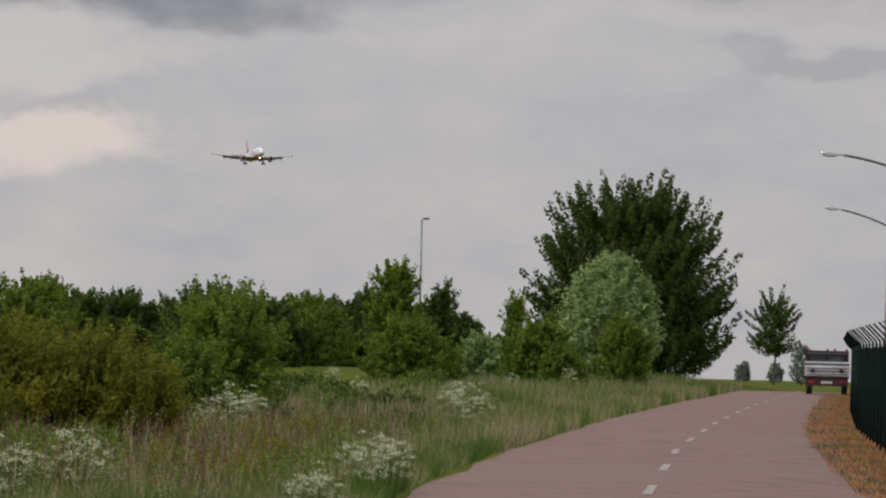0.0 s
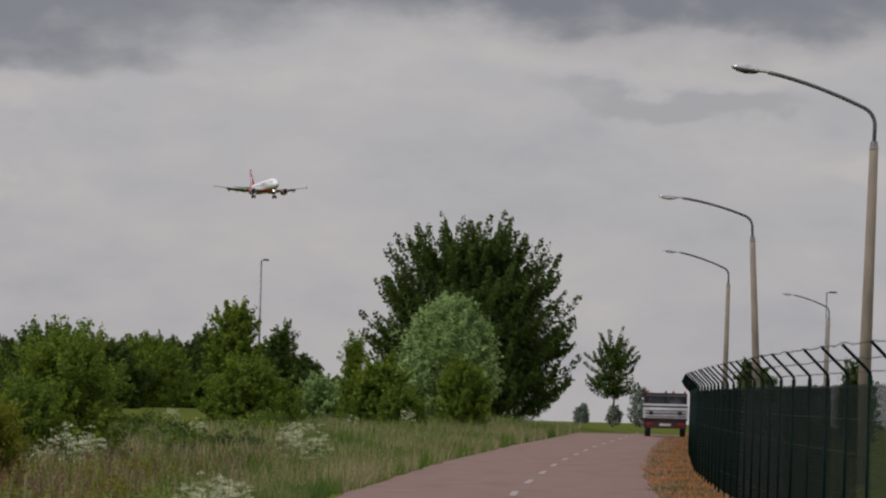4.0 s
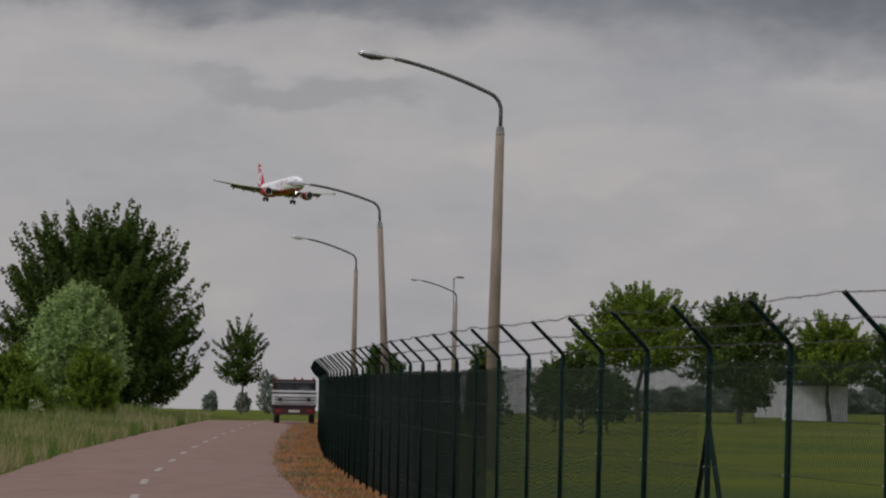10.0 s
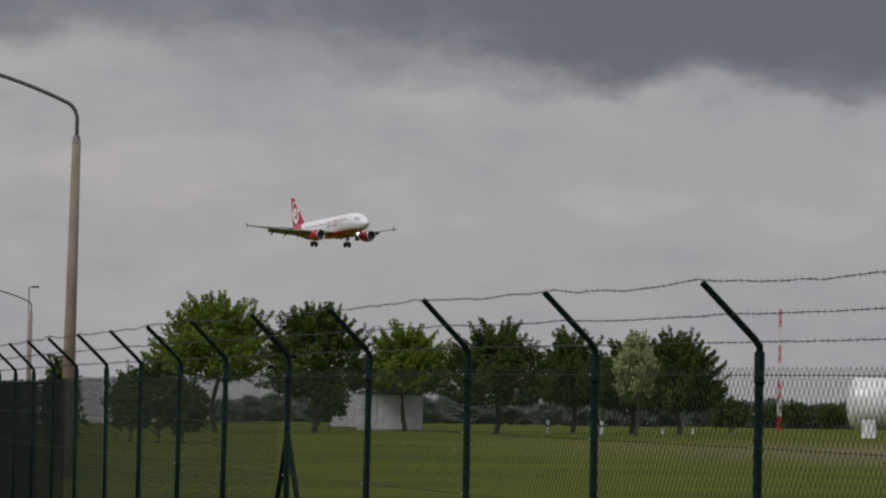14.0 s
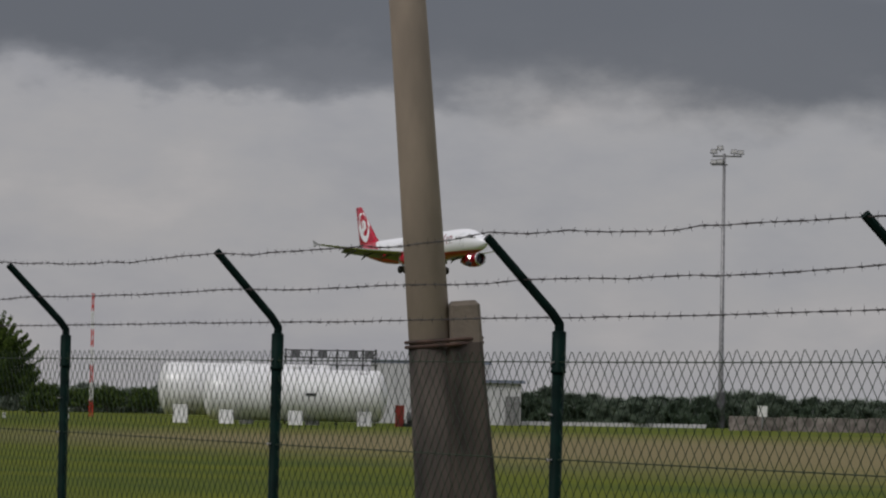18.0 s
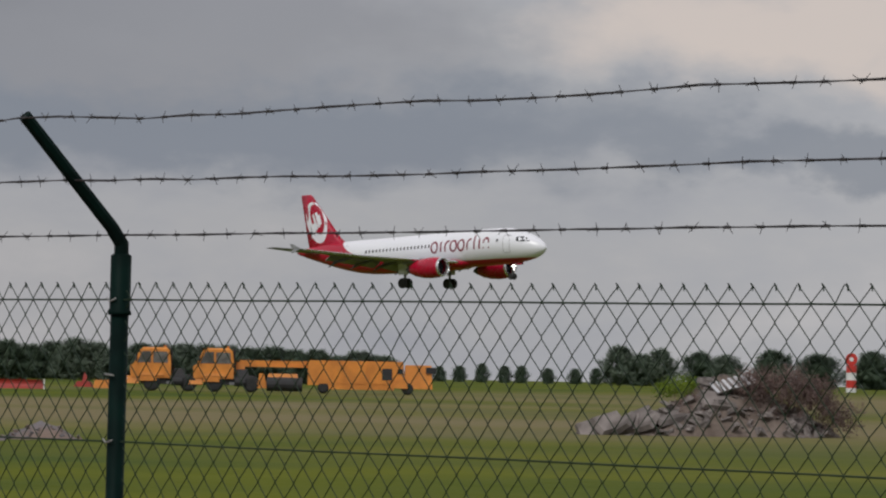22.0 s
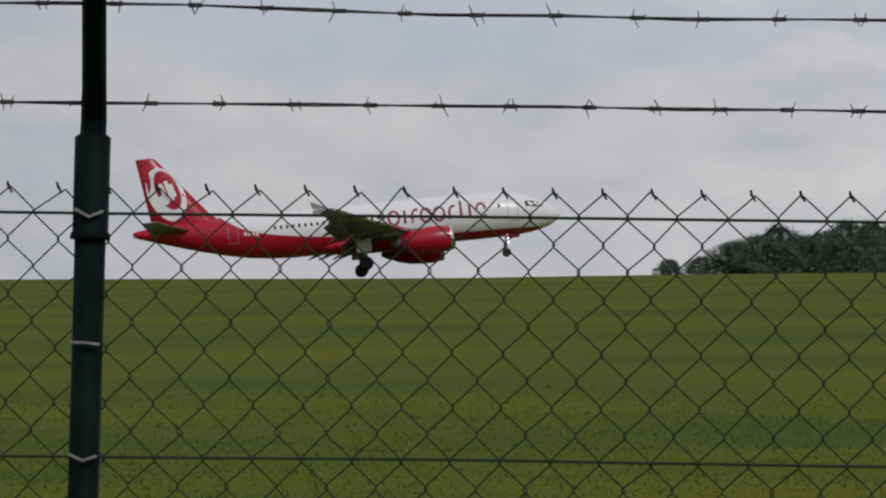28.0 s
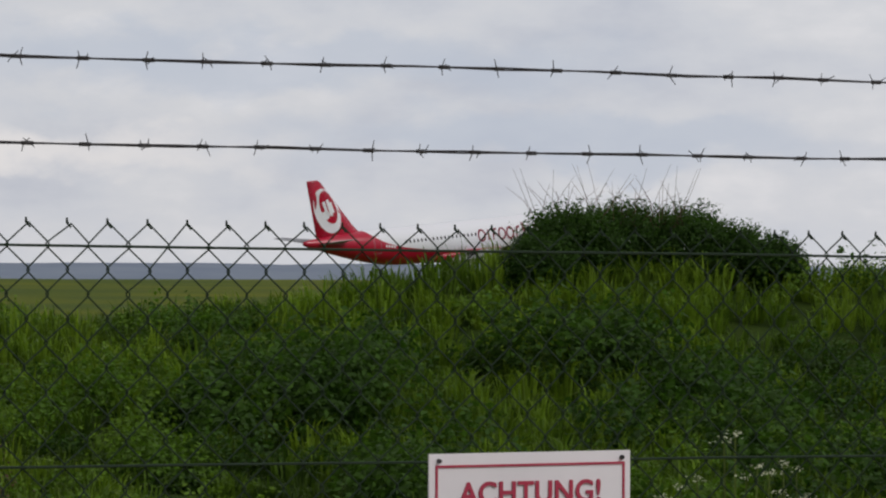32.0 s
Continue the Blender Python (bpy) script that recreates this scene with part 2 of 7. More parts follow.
M["arm_steel"] = material("dull_arm_steel", (0.115, 0.112, 0.115), (0.085, 0.082, 0.085), 0.5, scale=1.2, detail=3)
M["alu"] = material("cast_aluminium", (0.62, 0.63, 0.65), (0.45, 0.45, 0.47), 0.28, metal=0.5, scale=8)
M["lens"] = material("dark_lamp_lens", (0.05, 0.05, 0.055), (0.09, 0.09, 0.09), 0.15, scale=8)
# lens of the far lamps: reflected sky put into a pale base colour
M["bowl"] = material("sky_glare_lens", (0.72, 0.74, 0.78), (0.6, 0.62, 0.66), 0.2, scale=8)
M["rust"] = material("rusty_band", (0.07, 0.035, 0.025), (0.035, 0.022, 0.02), 0.85, scale=12)


# ---- mesh helpers ----
class Form:
    """Collects vertices and faces for one mesh."""

    def __init__(self):
        self.v, self.f, self.m = [], [], []

    def add(self, verts, faces, slot=0):
        k = len(self.v)
        self.v.extend(tuple(p) for p in verts)
        self.f.extend(tuple(i + k for i in q) for q in faces)
        self.m.extend([slot] * len(faces))
        return self

    def box(self, lo, hi, taper=1.0, slot=0):
        (a, b, c), (d, e, g) = lo, hi
        mx, my = (a + d) / 2, (b + e) / 2
        top = [(mx + (x - mx) * taper, my + (y - my) * taper, g) for x, y in ((a, b), (d, b), (d, e), (a, e))]
        return self.add([(a, b, c), (d, b, c), (d, e, c), (a, e, c), *top],
                        [(3, 2, 1, 0), (4, 5, 6, 7), (0, 1, 5, 4), (1, 2, 6, 5), (2, 3, 7, 6), (3, 0, 4, 7)], slot)

    def loft(self, rings, closed_ends=True, slot=0):
        n = len(rings[0])
        verts = [p for r in rings for p in r]
        faces = [(i * n + j, i * n + (j + 1) % n, (i + 1) * n + (j + 1) % n, (i + 1) * n + j) for i in range(len(rings) - 1) for j in range(n)]
        if closed_ends:
            faces += [tuple(reversed(range(n))), tuple(range((len(rings) - 1) * n, len(rings) * n))]
        return self.add(verts, faces, slot)

    def tube(self, points, radii, sides=8, ends=True, slot=0):
        pts = [Vector(p) for p in points]
        if isinstance(radii, (int, float)):
            radii = [radii] * len(pts)
        rings = []
        for i, p in enumerate(pts):
            d = (pts[min(i + 1, len(pts) - 1)] - pts[max(i - 1, 0)]).normalized()
            ref = Vector((0, 0, 1)) if abs(d.z) < 0.9 else Vector((1, 0, 0))
            u = d.cross(ref).normalized()
            w = d.cross(u)
            rings.append([p + radii[i] * (math.cos(2 * math.pi * k / sides) * u + math.sin(2 * math.pi * k / sides) * w) for k in range(sides)])
        return self.loft(rings, ends, slot)

    def mesh(self, name, mats, smooth=False):
        me = bpy.data.meshes.new(name)
        me.from_pydata(self.v, [], self.f)
        for m in mats if isinstance(mats, (list, tuple)) else [mats]:
            me.materials.append(m)
        if any(self.m):
            me.polygons.foreach_set("material_index", self.m)
        if smooth:
            me.polygons.foreach_set("use_smooth", [True] * len(me.polygons))
        me.update()
        return me


def part(name, form, mats, parent=None, label="", smooth=False, at=None, kind=""):
    """One mesh object, under a thing or a part."""
    ob = new(name, form.mesh(name, mats, smooth) if isinstance(form, Form) else form)
    if parent:
        ob.parent = parent
    if at is not None:
        ob.matrix_basis = at
    return tagged(ob, label, "", "", kind)


def thing(name, label, category, group="", kind="", at=None):
    ob = new(name)
    ob.empty_display_size = 0.3
    if at is not None:
        ob.matrix_basis = at
    return tagged(ob, label, category, group, kind)


def quads(name, corners, mats, smooth=False, slots=None):
    """A mesh from an (n, 4, 3) array of quads."""
    n = len(corners)
    me = bpy.data.meshes.new(name)
    me.vertices.add(n * 4)
    me.vertices.foreach_set("co", np.ascontiguousarray(corners, dtype=np.float32).ravel())
    me.loops.add(n * 4)
    me.loops.foreach_set("vertex_index", np.arange(n * 4, dtype=np.int32))
    me.polygons.add(n)
    me.polygons.foreach_set("loop_start", np.arange(0, n * 4, 4, dtype=np.int32))
    for m in mats if isinstance(mats, (list, tuple)) else [mats]:
        me.materials.append(m)
    if slots is not None:
        me.polygons.foreach_set("material_index", np.asarray(slots, dtype=np.int32))
    me.update(calc_edges=True)
    return me


def smooth01(v, a, b):
    t = min(max((v - a) / (b - a), 0.0), 1.0)
    return t * t * (3 - 2 * t)


def polar(az, r):
    return r * math.sin(radians(az)), r * math.cos(radians(az))


def lerp_table(table, v):
    return float(np.interp(v, [a for a, _ in table], [b for _, b in table]))


# ---- ground ----
def bump(x, y, cx, cy, sx, sy, turn=0.0):
    c, s = math.cos(radians(turn)), math.sin(radians(turn))
    u, w = ((x - cx) * c + (y - cy) * s) / sx, (-(x - cx) * s + (y - cy) * c) / sy
    return math.exp(-0.5 * (u * u + w * w))


FENCE_X = [(-60, 6.76), (25, 6.758), (28, 6.782), (34, 6.905), (36.5, 7.0), (48.5, 7.7), (62, 8.7), (87, 11.0), (110, 13.3), (150, 17.9), (200, 23.9), (260, 32.0), (330, 44.0)]
ROAD_X = [(-60, 2.3), (0, 2.3), (25, 2.6), (40, 3.1), (56, 4.1), (84, 6.75), (120, 10.75), (160, 15.6), (200, 20.8), (240, 26.0), (330, 41.0)]


def height(x, y):
    """The lie of the land."""
    r = math.hypot(x, y)
    az = math.degrees(math.atan2(x, y))
    z = 0.0
    inside = x - lerp_table(FENCE_X, y)
    if inside > 0.3 and r > 20:
        keep = smooth01(inside, 0.3, 6.0)
        s = smooth01(az, 78, 98)
        rise = 1.30 * smooth01(r, 40, 210) - 0.75 * smooth01(r, 240, 420)
        z += s * rise
        z += (0.1 + 0.45 * smooth01(az, 58, 66)) * smooth01(az, 40, 49) * (1 - 0.6 * smooth01(az, 70, 82)) * smooth01(r, 120, 330) * (1 - s)
        z += 0.85 * bump(x, y, *polar(58.7, 121), 3.0, 2.4, -59) + 0.80 * bump(x, y, *polar(63.9, 121), 3.2, 2.4, -64)
        z += 0.84 * bump(x, y, 29.0, -7.5, 2.6, 2.1, 0) + 0.15 * bump(x, y, 27.0, -5.2, 2, 1.5)
        z += 0.88 * bump(x, y, 30.5, -13.2, 4.2, 3.2, 0) + 0.90 * bump(x, y, 28.5, -19.5, 5.0, 4.5, 0)
        z += 0.62 * bump(x, y, *polar(124.8, 33.5), 2.1, 1.8, -124) + 0.19 * bump(x, y, *polar(120.5, 33.2), 0.72, 0.8, -120)
        z += 0.10 * keep * (noise.noise((x * 0.35, y * 0.35, 0)) + 0.6 * noise.noise((x * 0.9, y * 0.9, 3))) * smooth01(r, 20, 26) * (1 - smooth01(r, 50, 120))
        z += 0.12 * keep * noise.noise((x * 0.03, y * 0.03, 5)) * smooth01(r, 50, 120)
    # far off the plain drops away
    z -= 0.0036 * max(r - 400, 0.0) * smooth01(az, 8.6, 11.5) * (1 - smooth01(az, 135, 150))
    # beyond the crest of the lane the land falls away
    z -= 0.0052 * max(r - 236, 0.0) * (1 - smooth01(az, 8.6, 11.5)) * smooth01(az, 1.2, 3.2) * (y > 0)
    left = lerp_table(ROAD_X, y) - 2.8 - x
    if y > 20 and left > 0 and r < 700:
        z += 0.35 * smooth01(left, 0.3, 4.0) * smooth01(y, 70, 140) + 0.08 * noise.noise((x * 0.3, y * 0.3, 1)) * smooth01(left, 0.2, 1.5)
    if left < 0 and inside < 0.5:
        z -= 0.10 * smooth01(-left, 0.0, 0.4) * (1 - smooth01(inside, -0.2, 0.5))
    return z


def build_ground():
    azs = np.concatenate([np.arange(-12, 132.01, 0.4), np.arange(135, 345, 6)])
    rs = np.concatenate([[0.5, 2, 4, 6, 8, 10, 12, 14, 16, 18], np.arange(20, 46, 0.5), np.geomspace(46, 400, 110), np.geomspace(420, 4600, 26)])
    form = Form()
    form.v.append((0, 0, 0))
    for r in rs:
        for a in azs:
            x, y = polar(a, r)
            form.v.append((x, y, height(x, y)))
    n = len(azs)
    for j in range(n):
        form.f.append((0, 1 + (j + 1) % n, 1 + j))
    for i in range(len(rs) - 1):
        for j in range(n):
            k = 1 + i * n
            form.f.append((k + j, k + (j + 1) % n, k + n + (j + 1) % n, k + n + j))
    form.m = [0] * len(form.f)
    return tagged(part("ground", form, M["field"], smooth=True), "airfield grassland with dry brown patches reaching the horizon", "ground", kind="structure")


ground = build_ground()


def strip(name, table, lo, hi, y0, y1, z, mat, label, category, step=2.0, ragged=0.0):
    form = Form()
    ys = np.arange(y0, y1 + 0.01, step)
    rows = []
    for y in ys:
        c = lerp_table(table, y)
        a = c + lo + ragged * noise.noise((y * 0.7, 1.3, lo))
        b = c + hi + ragged * noise.noise((y * 0.7, 7.7, hi))
        rows.append([(a + (b - a) * k / 4, y, z + 0.03 * (1 - abs(k - 2) / 2)) for k in range(5)])
    for i, row in enumerate(rows):
        form.v.extend(row)
        if i:
            form.f.extend([((i - 1) * 5 + k, (i - 1) * 5 + k + 1, i * 5 + k + 1, i * 5 + k) for k in range(4)])
    form.m = [0] * len(form.f)
    return tagged(part(name, form, mat, smooth=True), label, category, kind="structure")


road = strip("road", ROAD_X, -2.75, 3.45, -40, 226, 0.0, M["asphalt"], "narrow reddish worn asphalt lane with broken centre line", "road", ragged=0.16)
verge = strip("verge", FENCE_X, -1.0, 0.25, -40, 260, -0.012, M["soil"], "strip of dry orange grass beside the fence", "verge", ragged=0.2)
for k in range(20):
    y0 = 10.0 + 11.5 * k
    form = Form()
    for i in range(5):
        y = y0 + 3.8 * i / 4
        c = lerp_table(ROAD_X, y)
        form.v.extend([(c + 0.06, y, 0.034), (c + 0.18, y, 0.034)])
        if i:
            form.f.append((2 * i - 2, 2 * i - 1, 2 * i + 1, 2 * i))
    form.m = [0] * len(form.f)
    part("lane_dash", form, M["line"], road, "worn white painted dash")


# ---- the fence ----
EYE = 1.75
TOP, ELBOW, TIP_Z, TIP_X = EYE + 0.12, EYE + 0.266, EYE + 0.563, 0.298
PITCH = 0.0727
SAG = [(-60, -0.10), (-6, -0.10), (-3.6, -0.089), (-2.2, -0.080), (-1.2, -0.072), (0.47, -0.054), (3.6, -0.010), (5.1, 0.001), (6.5, 0.005), (8, 0.009), (9.5, 0.014), (15.5, 0.016), (21.5, 0.04), (27.5, 0.063), (33.5, 0.07), (48.5, 0.08), (120, 0.08), (260, 0.0)]
# the posts near the lane's bend stand a little out of plumb
LEAN = [(-60, 0.4), (-3.5, 0.5), (-2.5, 0.75), (-0.5, 1.0), (0.5, 1.1), (2, 1.1), (3.5, 0.95), (5, 0.5), (7, 0.1), (10, 0.0), (300, 0.0)]


def fence_x(y):
    return lerp_table(FENCE_X, y)


def fence_dz(y):
    return lerp_table(SAG, y)


fence = thing("fence", "tall green chain-link airfield fence topped with three strands of barbed wire", "fence", kind="structure")


def post_form():
    f = Form()
    f.tube([(0, 0, -0.3), (0, 0, ELBOW - 0.17)], 0.023, 12)
    return f


def arm_form():
    f = Form()
    f.tube([(0, 0, ELBOW - 0.06), (0, 0, ELBOW - 0.01), (-0.03, 0, ELBOW + 0.03), (-TIP_X, 0, TIP_Z)], [0.019, 0.019, 0.018, 0.017], 8)
    return f


def collar_form():
    f = Form()
    f.tube([(0, 0, ELBOW - 0.19), (0, 0, ELBOW - 0.182), (0, 0, ELBOW - 0.178), (0, 0, ELBOW - 0.04), (0, 0, ELBOW - 0.035)], [0.0295, 0.0295, 0.0265, 0.0265, 0.02], 12)
    return f


def tie_form(z, lean):
    f = Form()
    f.tube([(-0.027, -0.02, z + 0.003), (-0.032, 0.0, z - lean), (-0.024, 0.022, z + 0.005)], 0.0025, 5)
    return f


post_mesh = post_form().mesh("post", M["post"], True)
arm_mesh = arm_form().mesh("arm", M["post"])
collar_mesh = collar_form().mesh("collar", M["post"], True)
tie_meshes = [tie_form(z, s).mesh("tie", M["clip"]) for z, s in ((TOP - 0.005, 0.006), (EYE - 0.08, -0.005), (EYE - 0.243, 0.004), (EYE - 0.62, 0.004))]
ARM_TURN = {-2: 9, 4: -3.5, 7: 10}
posts_y = [0.53 + 3.0 * k for k in range(-6, 76)]
for y in posts_y:
    x, dz = fence_x(y), fence_dz(y)
    turn = -math.degrees(math.atan2(fence_x(y + 1) - fence_x(y - 1), 2))
    p = part("post", post_mesh, None, fence, at=pose(x, y, dz, 0, 0, turn) @ pose(0, 0, TOP, lerp_table(LEAN, y) + random.uniform(-0.4, 0.4), random.uniform(-0.4, 0.4) + 0.4, 0) @ pose(0, 0, -TOP))
    part("arm", arm_mesh, None, p, "slanted arm carrying barbed wire", at=pose(0, 0, ELBOW - 0.05, random.uniform(-1.5, 1.5), random.uniform(-1.5, 1.5), ARM_TURN.get(round(y), 0) if round(y) == -2 else random.uniform(-3, 3) + ARM_TURN.get(round(y), 0)) @ pose(0, 0, 0.05 - ELBOW))
    part("collar", collar_mesh, None, p)
    if y < 40:
        for me in tie_meshes:
            part("tie", me, None, p, "bright wire tie")
# the straining post with its two braces
for dy in (-1.15, 1.15):
    y = 33.53
    f = Form().tube([(fence_x(y), y, 1.5), (fence_x(y) + 0.02, y + dy, 0.0)], 0.021, 8)
    part("brace", f, M["post"], fence, "slanted bracing strut")


def chain_link(y0, y1, wire, sides, z0, name, pitch=PITCH, tall=1.0):
    """Woven zigzag wires between two stations of the fence."""
    n = int(round((y1 - y0) / pitch))
    drop = tall * pitch / 2
    rows = int((TOP + 0.032 - z0) / drop)
    ks = np.arange(rows + 1)
    rng = np.random.default_rng(int(y0 * 7) + 99)
    ys = y0 + pitch * np.arange(n)
    out = []
    for yk in ys:
        # each wire is one strand that zigzags down; its neighbour hooks into it
        yy = yk + (pitch / 2) * (ks % 2)
        zz = TOP + 0.036 - ks * drop - (0.0 if y0 < 30 else rng.uniform(0, pitch))
        off = 0.0016 * np.where(ks % 2 == 0, -1, 1)
        wob = 0.0013 * rng.standard_normal(len(ks))
        wob[0] += 0.003 * rng.standard_normal()
        xs = np.interp(yy, [a for a, _ in FENCE_X], [b for _, b in FENCE_X])
        ds = np.interp(yy, [a for a, _ in SAG], [b for _, b in SAG])
        slant = -math.tan(radians(lerp_table(LEAN, float(yk)))) * (zz - TOP)
        out.append(np.stack([xs + off, yy + wob + slant, zz + ds + 0.5 * wob], 1))
        if y0 > 30:
            zz = TOP + 0.036 - ks * drop - rng.uniform(0, pitch)
        out.append(np.stack([xs - off, yk - (pitch / 2) * (ks % 2) + wob + slant, zz + ds + 0.5 * wob], 1))
    P = np.array(out)
    if sides == 4:
        # the wires hook round one another in a short upright bend at every crossing
        up, down = P.copy(), P.copy()
        up[:, 1:, 2] += 0.0024
        down[:, :-1, 2] -= 0.0024
        turn = P[:, :, 1] - (np.roll(P[:, :, 1], 1, axis=1) + np.roll(P[:, :, 1], -1, axis=1)) / 2
        for q in (up, down):
            q[:, 1:-1, 1] += np.sign(turn[:, 1:-1]) * 0.0009
        P = np.stack([up, down], 2).reshape(len(P), -1, 3)[:, 1:]
    a, b = P[:, :-1].reshape(-1, 3), P[:, 1:].reshape(-1, 3)
    d = b - a
    d /= np.linalg.norm(d, axis=1, keepdims=True)
    u = np.cross(d, [1.0, 0, 0])
    u /= np.linalg.norm(u, axis=1, keepdims=True)
    w = np.cross(d, u)
    faces = []
    ring = [(math.cos(2 * math.pi * k / sides + 0.5), math.sin(2 * math.pi * k / sides + 0.5)) for k in range(sides)]
    if sides == 2:
        ring = [(0, 1), (0, -1)]
    for k in range(sides if sides > 2 else 1):
        c0, s0 = ring[k]
        c1, s1 = ring[(k + 1) % sides]
        o0, o1 = wire * (c0 * u + s0 * w), wire * (c1 * u + s1 * w)
        faces.append(np.stack([a + o0, a + o1, b + o1, b + o0], 1))
    return part(name, quads(name, np.concatenate(faces), M["wire" if y0 < 48 else "wire_far"]), None, fence, "woven diamond wire mesh", kind="stuff")


chain_link(-12.0, 24.0, 0.00135, 4, 1.05, "wire_mesh", tall=1.1)
chain_link(24.0, 34.0, 0.0016, 3, 0.2, "wire_mesh")
chain_link(34.0, 42.0, 0.0012, 3, 0.03, "wire_mesh", 0.045)
for y in range(42, 62, 4):
    chain_link(float(y), y + 4.0, 0.0013 + 0.00007 * (y - 42), 3, 0.03, "wire_mesh", 0.045)
chain_link(62.0, 78.0, 0.0048, 3, 0.03, "wire_mesh")
chain_link(78.0, 225.0, 0.0078, 2, 0.03, "wire_mesh")
# the cut wire ends are twisted together along the top
f = Form()
for k in range(int(36.0 / PITCH)):
    y = -12.0 + PITCH * k
    if y < 12:
        x, z = fence_x(y), TOP + 0.036 + fence_dz(y)
        f.tube([(x - 0.002, y - 0.004, z - 0.012), (x + 0.003, y + 0.001, z - 0.003), (x - 0.001, y + 0.003, z + 0.004)], [0.0018, 0.0026, 0.0016], 5)
part("knuckles", f, M["wire"], fence, "twisted wire ends along the mesh's top", kind="stuff")


def along(y0, y1, step, x_off, z, wave, seed, sag=0.0):
    pts = []
    for y in np.arange(y0, y1, step):
        s = (y - 0.53) / 3.0 % 1.0
        pts.append((fence_x(y) + x_off, y, z + fence_dz(y) - sag * 4 * s * (1 - s) + wave * (noise.noise((y * 1.1, seed, 0)) + 0.6 * noise.noise((y * 3.7, seed, 2)))))
    return pts


for z, name in ((TOP - 0.005, "tension_wire"), (EYE - 0.243, "tension_wire"), (EYE - 0.62, "tension_wire"), (0.35, "tension_wire")):
    part(name, Form().tube(along(-12, 120, 0.5, -0.006, z, 0.003, z), 0.0024, 5), M["wire"], fence)


STRAND_LIFT = [(-16, 0.012), (-4.75, 0.0105), (-3.75, 0.0065), (-2.9, 0.001), (-2.4, 0.0), (300, 0.0)]


def barbed(x_off, z, wave, seed, sag):
    core = [(x, y, h + lerp_table(STRAND_LIFT, y)) for x, y, h in along(-16, 225, 0.18, x_off, z, wave, seed, sag)]
    f = Form()
    for s in (0, 1):
        pts = []
        for i, p in enumerate(core):
            a = i * 1.9 + math.pi * s
            pts.append((p[0] + 0.0017 * math.cos(a), p[1], p[2] + 0.0017 * math.sin(a)))
        f.tube([q for q in pts if q[1] < 110], 0.0015, 4)
    f.tube([q for q in core if q[1] >= 109], 0.004, 3)
    rng = random.Random(seed)
    y = -15.5
    while y < 80:
        i = min(int((y + 16) / 0.18), len(core) - 2)
        p = Vector(core[i]).lerp(Vector(core[i + 1]), (y + 16) / 0.18 - i)
        f.tube([p - Vector((0, 0.010, 0)), p + Vector((0, 0.010, 0))], 0.0036, 5)
        turn = rng.uniform(0, math.pi)
        for k, sgn in ((0, 1), (1, -1), (0, -1), (1, 1)):
            a = turn + k * math.pi / 2 + rng.uniform(-0.3, 0.3)
            d = Vector((math.cos(a) * sgn, rng.uniform(-0.55, 0.55), math.sin(a) * sgn))
            c = p + Vector((0, 0.006 * (k * 2 - 1), 0))
            f.tube([c, c + d * rng.uniform(0.011, 0.018)], [0.0012, 0.0008], 3)
        y += rng.uniform(0.092, 0.118)
    return part("barbed_wire", f, M["barb"], fence, "twisted barbed wire strand")


barbed(-TIP_X + 0.0, TIP_Z + 0.004, 0.018, 1.5, 0.018)
barbed(-TIP_X * 0.5, ELBOW + 0.150, 0.008, 4.5, 0.012)
barbed(0.0, ELBOW + 0.012, 0.004, 9.5, 0.0)

# ---- warning sign ----
M["sign"] = material("white_sign_sheet", (0.84, 0.83, 0.86), (0.76, 0.75, 0.78), 0.4, scale=4)
M["sign_red"] = material("crimson_print", (0.42, 0.035, 0.075), (0.36, 0.03, 0.07), 0.5, scale=12)
sign = thing("warning_sign", "white warning sign with crimson border and lettering on the fence", "sign", at=pose(fence_x(-4.06) - 0.035, -4.06, 1.432, 0, -0.2, -90))
f = Form().box((-0.20, 0, -0.30), (0.20, 0.004, 0))
part("panel", f, M["sign"], sign)
f = Form()
for a, b in (((-0.188, -0.288), (0.188, -0.284)), ((-0.188, -0.0235), (0.188, -0.0195)), ((-0.188, -0.284), (-0.184, -0.0235)), ((0.184, -0.284), (0.188, -0.0235))):
    f.box((a[0], -0.002, a[1]), (b[0], 0.0, b[1]))
part("border", f, M["sign_red"], sign, "crimson border line")
for sx in (-0.182, 0.182):
    part("rivet", Form().tube([(sx, -0.005, -0.012), (sx, 0.0, -0.012)], 0.004, 8), M["barb"], sign)
text = bpy.data.curves.new("lettering", "FONT")
text.body, text.size, text.extrude, text.align_x = "ACHTUNG!", 0.053, 0.001, "CENTER"
text.offset = 0.0009
text.space_character = 1.04
text.materials.append(M["sign_red"])
letters = part("lettering", text, None, sign, "crimson word in capitals", at=pose(0, -0.002, -0.086, 90, 0, 0))
for i, w in enumerate((0.13, 0.15, 0.11)):
    part("text_bar", Form().box((-w, -0.002, -0.15 - i * 0.04), (w, 0.0, -0.13 - i * 0.04)), M["sign_red"], sign)


